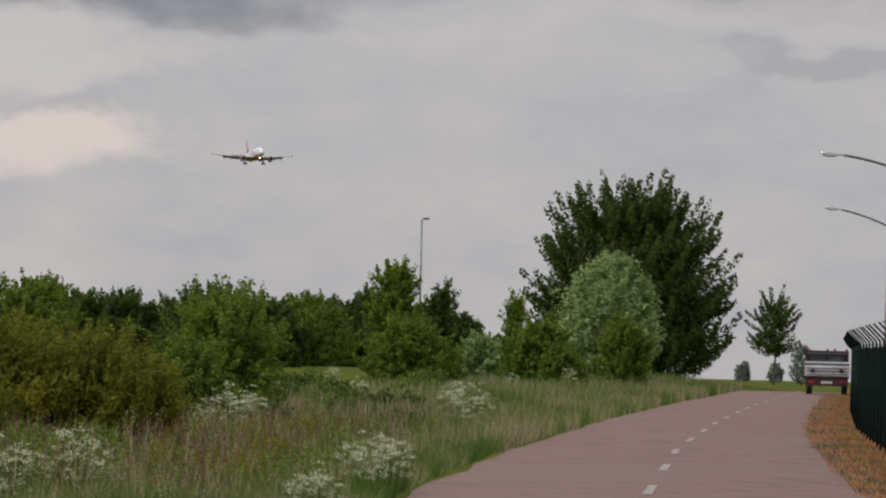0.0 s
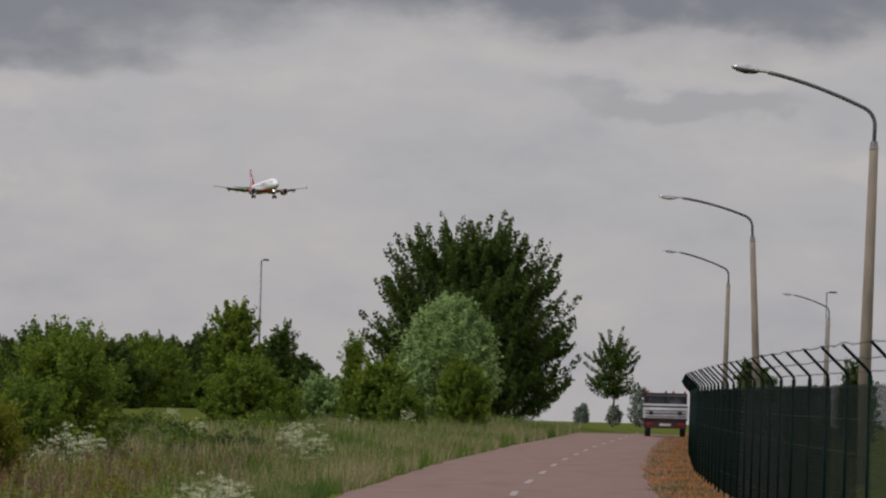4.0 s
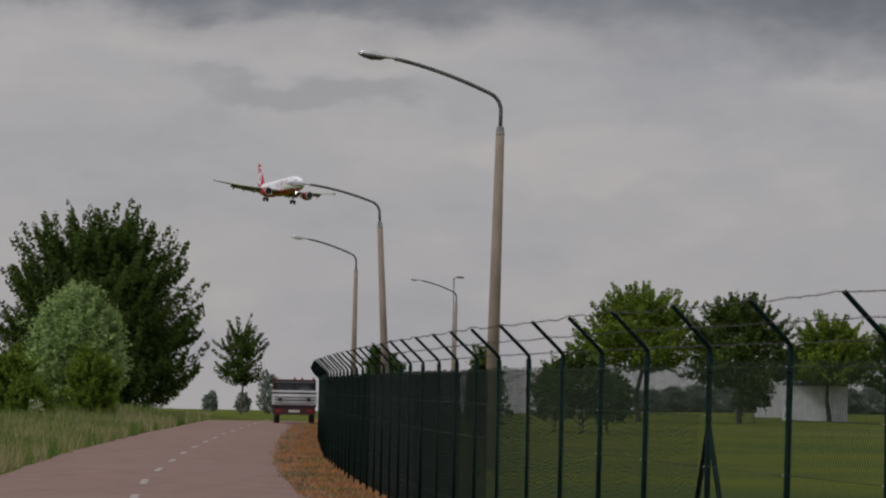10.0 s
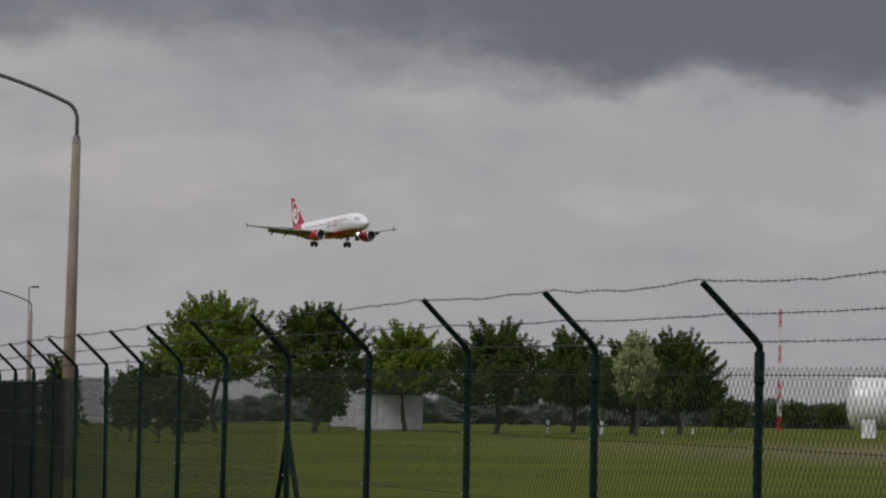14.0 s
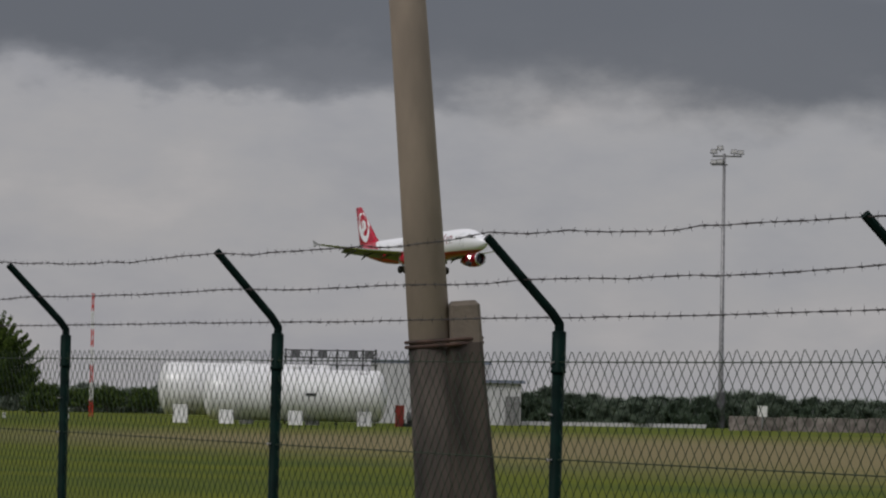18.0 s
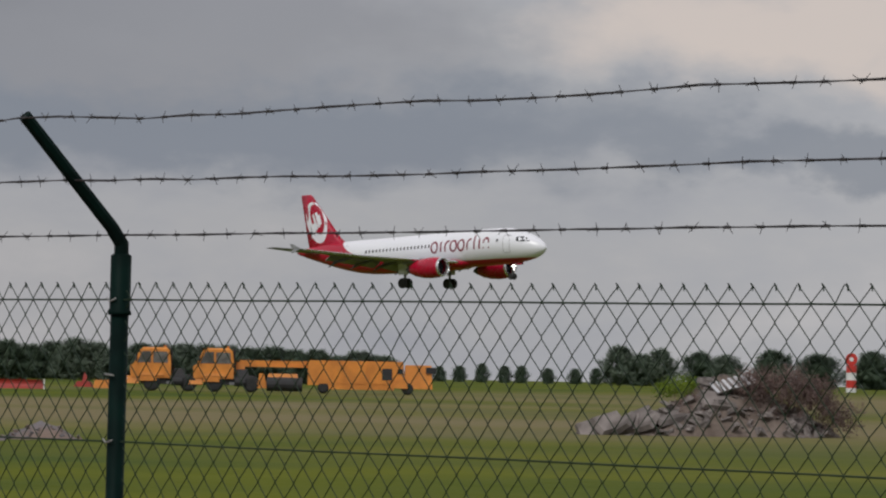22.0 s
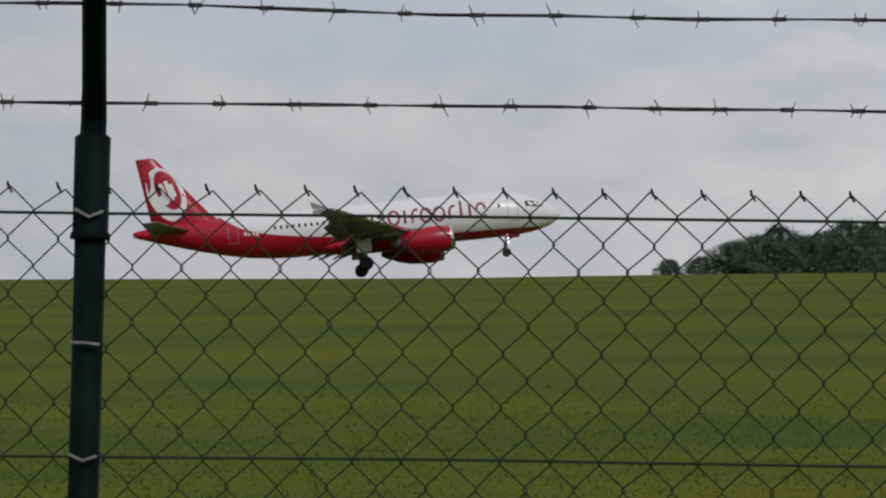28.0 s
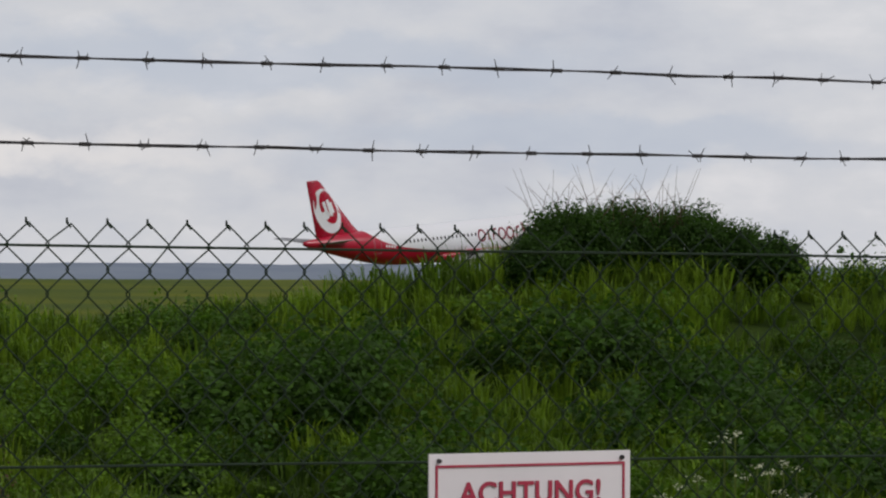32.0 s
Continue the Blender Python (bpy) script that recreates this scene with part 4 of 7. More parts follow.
    for side in (1, -1):
        outer = [(-16.62 - 0.55 * math.sin(a) + 1.62 * math.cos(a), 8.42 + 2.42 * math.sin(a)) for a in [2 * math.pi * k / 36 for k in range(36)]]
        inner = [(-16.48 - 0.50 * math.sin(a) + 1.02 * math.cos(a), 8.78 + 1.78 * math.sin(a)) for a in [2 * math.pi * k / 30 for k in range(30)]]
        disc = part("emblem_disc", on_fin(outer, side, 0.012), M["jet_white"], fin, "white painted oval")
        part("emblem_field", on_fin(inner, side, 0.024), M["jet_red"], disc, "red field in the oval")
        for k, (x0, z0, x1, z1, w) in enumerate(((-17.1, 9.35, -16.55, 7.75, 0.17), (-16.62, 9.55, -16.1, 7.8, 0.17), (-16.2, 9.25, -15.85, 8.1, 0.15))):
            bar = [(x0 - w, z0), (x0 + w, z0 + 0.1), (x1 + w, z1 + 0.1), (x1 - w, z1)]
            part("emblem_mark", on_fin(bar, side, 0.036), M["jet_white"], disc, "white slanted stroke")
        blob = ring_path(-16.85, 7.95, 0.50, 0.48, 18)[:-1]
        part("emblem_mark", on_fin(blob, side, 0.036), M["jet_white"], disc, "white painted blob")
    # nose gear
    leg = part("nose_gear", Form().tube([(12.75, 0, 2.3), (12.64, 0, 0.4)], [0.12, 0.08], 8), M["gear"], t, "nose landing gear leg", True)
    for y in (-0.25, 0.25):
        prof = [(-0.11, 0.24), (-0.10, 0.35), (0, 0.38), (0.10, 0.35), (0.11, 0.24)]
        part("wheel", Form().loft([[(12.64 + r * math.cos(a), y + d, 0.385 + r * math.sin(a)) for a in [2 * math.pi * k / 18 for k in range(18)]] for d, r in prof]), M["tyre"], leg, "black tyre", True)
        part("gear_door", Form().box((12.95, y * 1.8 - 0.02, 1.65), (13.9, y * 1.8 + 0.02, 2.2)), M["jet_red"], leg, "red nose-gear door")
    for y, z in ((-0.16, 1.55), (0.16, 1.55), (0.0, 1.25)):
        part("landing_light", Form().tube([(12.86, y, z), (12.9, y, z)], [0.09, 0.10], 12), M["landing_light"], leg, "lit landing light")
    for side in (1, -1):
        part("landing_light", Form().tube([(6.02, side * 2.1, 2.4), (6.03, side * 2.1, 2.4)], [0.13, 0.14], 12), M["landing_light"], t, "lit wing-root landing light")
    return t


airliner = build_airliner()
# seconds, place of the main wheels' foot, pitch, heading, and how far the right wing hangs down
AIRLINER = [
        (0, -22.30, 1898.78, 75.45, 3.50, -78.97, 0.40), (1, -6.36, 1830.27, 74.23, 3.49, -77.52, 1.34), (2, 9.90, 1761.69, 73.13, 3.41, -76.47, 1.87),
        (5, 56.37, 1555.45, 66.47, 2.72, -76.51, 0.16), (6, 72.03, 1486.49, 63.86, 2.55, -76.52, -1.31), (7, 86.21, 1417.49, 60.78, 2.87, -75.81, -1.66),
        (8, 101.36, 1348.25, 57.63, 3.11, -75.44, -2.05), (9, 117.24, 1278.85, 54.17, 3.07, -75.84, -2.98), (10, 132.96, 1209.40, 50.27, 2.88, -76.75, -4.15),
        (11, 149.96, 1139.83, 46.27, 3.00, -77.02, -3.25), (13, 184.35, 1001.11, 37.88, 3.31, -76.43, -0.56), (16, 235.24, 796.72, 27.54, 3.61, -77.95, 1.34),
        (19, 282.12, 598.59, 18.36, 3.58, -79.07, 0.06), (20, 297.48, 533.49, 15.55, 3.67, -79.81, 0.11), (21, 312.42, 468.81, 12.96, 3.51, -80.62, 0.81),
        (22, 327.19, 404.21, 10.25, 3.66, -80.78, 0.99), (22.5, 335.05, 371.54, 9.00, 4.05, -81.11, 0.96), (23, 341.43, 340.06, 8.02, 4.65, -81.51, 1.17),
        (23.5, 348.88, 307.32, 7.04, 5.27, -81.85, 1.19), (24, 354.85, 276.02, 5.78, 5.70, -82.33, 1.19), (24.5, 361.86, 243.02, 4.38, 6.03, -82.72, 0.84),
        (25, 367.52, 211.52, 3.84, 6.41, -83.00, 0.51), (25.5, 373.83, 178.29, 3.68, 6.66, -83.32, -0.20), (27.5, 400.05, 39.64, 1.37, 5.58, -85.03, -4.92),
        (28, 404.43, 7.68, 1.08, 5.78, -85.18, -4.67), (28.5, 408.31, -26.85, 0.90, 5.81, -85.35, -3.66), (29, 411.99, -59.54, 0.96, 5.69, -85.28, -2.50),
        (29.5, 415.31, -92.82, 1.02, 5.29, -84.85, -1.55), (30, 418.82, -123.88, 0.89, 5.41, -84.32, -0.99), (30.5, 421.98, -155.75, 0.71, 5.48, -83.42, -0.38),
        (31, 425.51, -186.18, 0.71, 5.51, -82.60, -0.16), (31.5, 428.43, -218.14, 1.00, 5.35, -81.51, 0.90), (32, 431.91, -249.02, 1.33, 5.25, -80.90, 1.00)
]


# ---- trees and bushes ----
def leaf_mat(name, colour, second, third=None, spread=0.4):
    """Leaves let part of the light through."""
    m = material(name, colour, second, 0.7, scale=0.9, detail=4, island=spread, third=third, third_scale=0.35, spec=0.15)
    n, l = m.node_tree.nodes, m.node_tree.links
    b = n["Principled BSDF"]
    through_leaf = n.new("ShaderNodeBsdfTranslucent")
    l.new(b.inputs["Base Color"].links[0].from_socket, through_leaf.inputs["Color"])
    both = n.new("ShaderNodeAddShader")
    l.new(b.outputs[0], both.inputs[0])
    l.new(through_leaf.outputs[0], both.inputs[1])
    l.new(both.outputs[0], n["Material Output"].inputs["Surface"])
    return m


M["leaf_dark"] = leaf_mat("dark_foliage", (0.027, 0.046, 0.008), (0.044, 0.067, 0.011))
M["leaf_mid"] = leaf_mat("green_foliage", (0.060, 0.094, 0.010), (0.092, 0.126, 0.014))
M["leaf_olive"] = leaf_mat("olive_foliage", (0.074, 0.084, 0.007), (0.108, 0.106, 0.010))
M["leaf_pale"] = leaf_mat("silvery_foliage", (0.115, 0.165, 0.055), (0.185, 0.24, 0.105))
# distance haze is put into these three leaf colours: paler and bluer
M["leaf_hazy"] = leaf_mat("haze_tinted_foliage", (0.050, 0.074, 0.048), (0.062, 0.086, 0.057), spread=0.15)
M["leaf_far"] = leaf_mat("haze_paled_foliage", (0.074, 0.098, 0.072), (0.092, 0.116, 0.084), spread=0.15)
M["leaf_haze"] = leaf_mat("haze_bleached_foliage", (0.115, 0.135, 0.115), (0.14, 0.16, 0.135))
M["leaf_blossom"] = leaf_mat("cream_blossom", (0.21, 0.23, 0.12), (0.155, 0.185, 0.08), spread=0.2)
M["bark"] = material("rough_bark", (0.085, 0.07, 0.055), (0.05, 0.042, 0.035), 0.9, scale=5, stretch=(1, 1, 0.3), bump=0.01)


def unit(v):
    return v / np.maximum(np.linalg.norm(v, axis=-1, keepdims=True), 1e-9)


def leaf_quads(rng, centres, normals, size, aspect=0.6, scatter=0.8):
    """Leaf-shaped quads at the given places; normals loosely give the way they face."""
    n = len(centres)
    nrm = unit(normals + scatter * rng.standard_normal((n, 3)))
    u = unit(np.cross(nrm, rng.standard_normal((n, 3))))
    v = np.cross(nrm, u)
    s = size * rng.uniform(0.6, 1.35, (n, 1))
    return np.stack([centres - u * s, centres + v * s * aspect, centres + u * s, centres - v * s * aspect], 1)


def crown(seed, width, bottom, top, shoots, per, leaf, shoot_len, up=0.6, lobes=0.25, deep=0.35, narrow_top=0.0, spread=0.10, skirt=0.0, profile=None, curl=0.0, scatter=0.8):
    """Leaves along many short shoots that leave an uneven, lobed body."""
    rng = np.random.default_rng(seed)
    d = unit(rng.standard_normal((shoots, 3)))
    d[:, 2] = np.where(d[:, 2] < -0.75, -d[:, 2], d[:, 2])
    off = rng.uniform(0, 6.3, 4)
    az = np.arctan2(d[:, 1], d[:, 0])
    lob = 1 + lobes * (0.5 * np.sin(3 * az + off[0] + 2.2 * d[:, 2]) + 0.35 * np.sin(5 * az + off[1] - 4 * d[:, 2]) + 0.3 * np.sin(7 * d[:, 2] + off[2] + 2 * az)) - 0.5 * lobes
    rad = lob * (1 - deep * rng.random(shoots) ** 1.7)
    h = (top - bottom) / 2
    body = d * rad[:, None] * np.array([width / 2 - shoot_len * 0.45, width / 2 - shoot_len * 0.45, h - shoot_len * 0.4])
    if profile:
        # shoots leave a body whose girth follows the profile from foot to top
        level = rng.random(shoots) ** 0.9
        ring = np.interp(level, *zip(*profile))
        slope = np.interp(level, (0, 0.4, 0.75, 1.0), (-0.15, 0.15, 0.8, 2.5))
        lob = 1 + lobes * (0.5 * np.sin(3 * az + off[0] + 4 * level) + 0.4 * np.sin(5 * az + off[1] - 9 * level) + 0.4 * np.sin(13 * level + off[2] + 2 * az)) - 0.4 * lobes
        rad = ring * lob * (1 - deep * rng.random(shoots) ** 1.7)
        reach = width / 2 - shoot_len * 0.45
        body = np.stack([reach * rad * np.cos(az), reach * rad * np.sin(az), (2 * level - 1) * (h - shoot_len * 0.4) * (1 - 0.25 * lobes * np.abs(np.sin(4 * az + off[3])) * (level > 0.6))], 1)
        d = unit(np.stack([np.cos(az), np.sin(az), slope], 1))
    elif skirt:
        flat = np.linalg.norm(d[:, :2], axis=1, keepdims=True)
        low = np.clip(-d[:, 2:], 0, 1)
        body[:, :2] *= 1 + skirt * low * np.clip(1 / np.maximum(flat, 0.45) - 1, 0, 1.2)
    if narrow_top:
        k = 1 - narrow_top * np.clip(body[:, 2:] / h, 0, 1)
        body[:, :2] *= k
    way = unit(d + np.array([0, 0, up]) + 0.35 * rng.standard_normal((shoots, 3)))
    s = rng.random((shoots, per, 1))
    pos = body[:, None] + way[:, None] * shoot_len * s * rng.uniform(0.5, 1.25, (shoots, 1, 1)) + spread * (1.1 - 0.8 * s) * rng.standard_normal((shoots, per, 3))
    if curl:
        # long shoots sweep outwards, then turn up, with leaves packed all along
        reach = shoot_len * rng.uniform(0.45, 1.3, (shoots, 1, 1))
        pos = body[:, None] + reach * (d[:, None] * s + curl * np.array([0, 0, 1.0]) * s ** 2) + spread * rng.standard_normal((shoots, per, 3))
    pos[..., 2] += (top + bottom) / 2
    pos[..., 2] = np.maximum(pos[..., 2], 0.02 + 0.1 * rng.random(pos.shape[:2]))
    nr = np.repeat(way[:, None] + np.array([0, 0, 0.5]), per, 1)
    return leaf_quads(rng, pos.reshape(-1, 3), nr.reshape(-1, 3), leaf, scatter=scatter)


def finger_crown(seed, width, bottom, top, fingers, length, thick, leaf, profile, per=80, core=9000, rise=0.9, lobes=0.12, gaps=0.0):
    """A crown of long leafy shoots that sweep outwards and turn up, over a dense dark body."""
    g = np.random.default_rng(seed)
    foot, head = bottom, top - 0.75 * length
    reach = width / 2 - 0.62 * length
    off = g.uniform(0, 6.3, 3)

    def girth(level, az):
        wave = 1 + lobes * (0.5 * np.sin(3 * az + off[0] + 4 * level) + 0.5 * np.sin(5 * az + off[1] - 7 * level)) - 0.4 * lobes
        return np.interp(level, *zip(*profile)) * wave

    def body(n, inner, outer):
        level, az = g.random(n) ** 0.85, g.uniform(0, 2 * np.pi, n)
        rad = reach * girth(level, az) * g.uniform(inner, outer, n)
        # the top is closed by a cap
        z = foot + (head - foot) * level
        return level, az, np.stack([rad * np.cos(az), rad * np.sin(az), z], 1)

    level, az, pos = body(core, 0.45 + 0.3 * gaps, 0.98)
    keep = np.array([noise.noise((p[0] * 0.55, p[1] * 0.55, p[2] * 0.55 + seed)) > -0.75 + gaps for p in pos])
    pos = pos[keep]
    nr = pos * np.array([1, 1, 0.2]) + np.array([0, 0, 0.6])
    out = [leaf_quads(g, pos + 0.12 * g.standard_normal(pos.shape), nr, leaf * 1.25)]
    level, az, root = body(fingers, 0.62, 1.0)
    steep = np.interp(level, (0, 0.3, 0.7, 0.9, 1.0), (-0.15, 0.05, 0.5, 1.2, 2.6))
    way = unit(np.stack([np.cos(az), np.sin(az), steep], 1) + 0.22 * g.standard_normal((fingers, 3)))
    long = length * g.uniform(0.45, 1.15, (fingers, 1, 1))
    u = g.random((fingers, per, 1))
    bow = rise * (1 - 0.75 * level)[:, None, None]
    spine = root[:, None] + long * (way[:, None] * u + np.array([0, 0, 1.0]) * bow * u ** 2.2)
    slim = thick * (1.05 - 0.62 * u) * g.uniform(0.75, 1.2, (fingers, 1, 1))
    pos = spine + slim * unit(g.standard_normal((fingers, per, 3)))
    nr = np.repeat(way[:, None], per, 1) * 0.3 + (pos - spine) / thick + np.array([0, 0, 0.35])
    out.append(leaf_quads(g, pos.reshape(-1, 3), nr.reshape(-1, 3), leaf))
    q = np.concatenate(out)
    q[..., 2] = np.maximum(q[..., 2], 0.03)
    return q


def finger_tree(name, label, category, az, r, width, z0, top, mat, seed, fingers, length, thick, leaf, profile, girth=0.2, group="", limbs_n=9, **shape):
    """A tree with upturned leafy shoots; z0 and top are heights above its foot."""
    x, y = polar(az, r)
    t = thing(name, label, category, group, at=pose(x, y, height(x, y)))
    part("trunk", limbs(seed, width, max(z0, 0.5), top, girth, limbs_n), M["bark"], t, "branching trunk")
    part("crown", quads("crown", finger_crown(seed, width, z0, top, fingers, length, thick, leaf, profile, **shape), M[mat]), None, t, kind="stuff")
    return t


DOME = ((0, 0.84), (0.15, 0.98), (0.4, 1.0), (0.65, 0.90), (0.82, 0.72), (0.94, 0.46), (1.0, 0.16))
CONE = ((0, 0.9), (0.15, 1.0), (0.4, 0.72), (0.65, 0.5), (0.85, 0.28), (1.0, 0.08))
ROUND = ((0, 0.5), (0.15, 0.82), (0.4, 1.0), (0.65, 0.94), (0.84, 0.70), (0.95, 0.42), (1.0, 0.15))


def limbs(seed, width, bottom, top, girth, n):
    rng = random.Random(seed)
    f = Form()
    mid = bottom + (top - bottom) * 0.35
    bend = [(0, 0, -0.2)] + [(rng.uniform(-0.04, 0.04) * top, rng.uniform(-0.04, 0.04) * top, z) for z in (bottom * 0.5, bottom, mid, bottom + (top - bottom) * 0.8)]
    f.tube(bend, [girth, girth * 0.85, girth * 0.7, girth * 0.45, girth * 0.1], 9)
    for k in range(n):
        a = 2 * math.pi * k / n + rng.uniform(-0.4, 0.4)
        z0 = bottom + (top - bottom) * rng.uniform(0.0, 0.4)
        r = width * rng.uniform(0.25, 0.42)
        z1 = z0 + (top - bottom) * rng.uniform(0.15, 0.42)
        f.tube([(0, 0, z0 - 0.1), (0.5 * r * math.cos(a), 0.5 * r * math.sin(a), z0 + 0.35 * (z1 - z0)), (r * math.cos(a), r * math.sin(a), z1)], [girth * 0.42, girth * 0.25, girth * 0.07], 6)
    return f


def tree(name, label, category, az, r, width, z0, z1, mat, seed, bottom=0.25, shoots=260, per=16, leaf=0.12, shoot_len=0.8, girth=0.12, group="", base=None, **shape):
    """A tree or shrub that stands on the land at a bearing and distance and reaches up to z1."""
    x, y = polar(az, r)
    ground_z = height(x, y) if base is None else base
    t = thing(name, label, category, group, at=pose(x, y, ground_z))
    tall = max(z1 - ground_z, 0.3)
    low = max(z0 - ground_z, 0) + bottom * tall
    part("trunk", limbs(seed, width, max(low, 0.15), tall, girth, 7), M["bark"], t, "branching trunk")
    q = crown(seed, width, low, tall, shoots, per, leaf, shoot_len, **shape)
    part("crown", quads("crown", q, M[mat]), None, t, kind="stuff")
    return t


finger_tree("broadleaf_tree", "large dark green spreading tree beside the lane", "tree", 4.03, 260, 12.3, 0.1, 11.0, "leaf_dark", 3, 430, 2.1, 0.30, 0.105, ((0, 0.80), (0.1, 0.97), (0.3, 1.0), (0.52, 0.97), (0.7, 0.87), (0.84, 0.70), (0.94, 0.48), (1.0, 0.22)), girth=0.35, per=170, core=30000, rise=0.75)
tree("willow_tree", "round silvery green tree in front of a darker one", "tree", 3.80, 200, 4.7, 0, 5.8, "leaf_pale", 4, bottom=0.0, shoots=1100, per=24, leaf=0.08, shoot_len=0.7, girth=0.14, up=0.6, deep=0.4, lobes=0.16, profile=((0, 0.5), (0.15, 0.8), (0.35, 1.0), (0.6, 0.97), (0.8, 0.75), (0.93, 0.45), (1.0, 0.1)))
finger_tree("young_tree", "slender young roadside tree with an open crown", "tree", 5.84, 300, 3.5, 1.9, 5.9, "leaf_dark", 5, 62, 1.25, 0.19, 0.085, ROUND, girth=0.08, per=110, core=1500, rise=0.7, lobes=0.3)
for k, (az, r, w, top, mat, lf, kind) in enumerate((
        (-3.9, 70, 2.9, 2.1, "leaf_olive", 0.030, "shrub"), (-2.65, 70, 2.7, 1.95, "leaf_olive", 0.030, "shrub"), (-1.95, 69, 1.4, 1.5, "leaf_olive", 0.028, "shrub"), (-4.3, 64, 1.6, 1.3, "leaf_olive", 0.03, "shrub"),
        (-0.92, 93, 2.6, 2.95, "leaf_mid", 0.038, "shrub"), (-1.35, 88, 1.5, 1.7, "leaf_mid", 0.036, "shrub"), 
        (1.28, 150, 2.6, 2.7, "leaf_mid", 0.055, "shrub"), (1.65, 152, 1.8, 2.0, "leaf_mid", 0.055, "shrub"), (2.95, 174, 2.5, 2.9, "leaf_mid", 0.06, "shrub"), (2.62, 176, 0.75, 3.85, "leaf_mid", 0.05, "shrub"), (3.2, 172, 1.6, 1.8, "leaf_mid", 0.055, "shrub"),
        (3.98, 188, 2.2, 3.1, "leaf_mid", 0.06, "shrub"), (2.2, 200, 2.0, 2.3, "leaf_pale", 0.07, "shrub"), (2.45, 215, 1.6, 2.2, "leaf_mid", 0.08, "shrub"), (1.7, 210, 1.6, 4.6, "leaf_dark", 0.075, "conical tree"), (1.95, 214, 2.6, 3.2, "leaf_dark", 0.075, "shrub"), (1.13, 230, 2.8, 5.95, "leaf_mid", 0.09, "small tree"))):
    x, y = polar(az, r)
    finger_tree(kind.replace(" ", "_"), {"leaf_olive": "olive green rounded shrub in the roadside grass", "leaf_mid": "leafy green shrub in the roadside grass", "leaf_dark": "dark green dense shrub behind the verge", "leaf_pale": "pale grey-green shrub behind the verge"}[mat], kind.split()[-1], az, r, w * 1.12, 0.03, top - height(x, y) + 0.05, mat, 20 + k,
                int(130 + 70 * w), 0.26 * top ** 0.75 + 0.1, 0.075 * top ** 0.5, lf, CONE if "conical" in kind else DOME, girth=0.05, group="roadside shrubs", limbs_n=6, per=60, core=int(4500 + 2600 * w), rise=0.5, lobes=0.5)
for k, (az, r, w, top) in enumerate(((-4.5, 150, 3.4, 3.4), (-3.35, 150, 3.3, 3.7), (-2.75, 160, 2.6, 3.3), (-2.25, 170, 2.9, 3.5), (-1.75, 175, 2.8, 3.1), (-1.15, 165, 3.6, 3.75), (-0.55, 180, 3.2, 3.5), (0.0, 200, 4.0, 3.85), (0.5, 205, 3.6, 3.85), (0.85, 215, 2.6, 4.4), (1.4, 222, 2.4, 3.6), (-0.25, 205, 3.0, 3.6))):
    r, w, top = r * 1.5, w * 1.5, 1.75 + (top - 1.75) * 1.5
    x, y = polar(az, r)
    finger_tree("hedge_tree", "dense green tree of a field hedge", "tree", az, r, w * 1.3, 0.1, top - height(x, y) + 0.1, "leaf_mid" if k % 3 == 1 else "leaf_dark", 60 + k, int(150 + 35 * w), 1.05, 0.21, 0.09, DOME, girth=0.1, group="hedge behind the verge", per=70, core=int(6000 + 2500 * w), rise=0.4, lobes=0.45)
# the bushes' grey-green carries the same painted haze
for k, (az, w, top) in enumerate(((6.19, 2.0, 2.7), (6.32, 1.8, 2.2), (5.49, 0.6, 0.95), (5.87, 1.2, 0.9), (5.42, 0.4, 0.6))):
    tree("distant_bush", "small grey-green bush far down the lane", "bush", az, 420, w, -0.9, top, "leaf_haze", 80 + k, bottom=0.0, shoots=160, per=14, leaf=0.13, shoot_len=0.5, girth=0.05, group="distant bushes", profile=DOME)
# trees on the airfield behind the fence
UMBRELLA = ((0, 0.55), (0.12, 0.95), (0.3, 1.0), (0.55, 0.86), (0.78, 0.62), (0.93, 0.36), (1.0, 0.14))
for k, (az, r, w, top, mat, bot) in enumerate(((10.79, 275, 7.2, 8.3, "leaf_mid", 0.38), (12.02, 270, 6.6, 7.6, "leaf_dark", 0.28), (13.15, 300, 6.4, 6.9, "leaf_mid", 0.36), (14.27, 285, 6.8, 7.0, "leaf_dark", 0.26), (15.22, 300, 4.6, 6.6, "leaf_dark", 0.28), (15.95, 294, 5.2, 6.4, "leaf_dark", 0.26), (16.55, 290, 5.4, 6.5, "leaf_dark", 0.24))):
    finger_tree("orchard_tree", "broad green tree with a clear short trunk on airfield grass", "tree", az, r, w * 1.30, bot * top, top - 0.1, mat, 100 + k, 210, 1.3, 0.21, 0.09, UMBRELLA, girth=0.18, group="trees on the airfield", per=110, core=9000, rise=0.45, lobes=0.3)
tree("blossoming_tree", "small tree covered in cream blossom", "tree", 16.0, 265, 2.5, 0, 5.7, "leaf_blossom", 110, bottom=0.33, shoots=700, per=18, leaf=0.085, shoot_len=0.6, girth=0.09, group="trees on the airfield", up=0.9, deep=0.5)
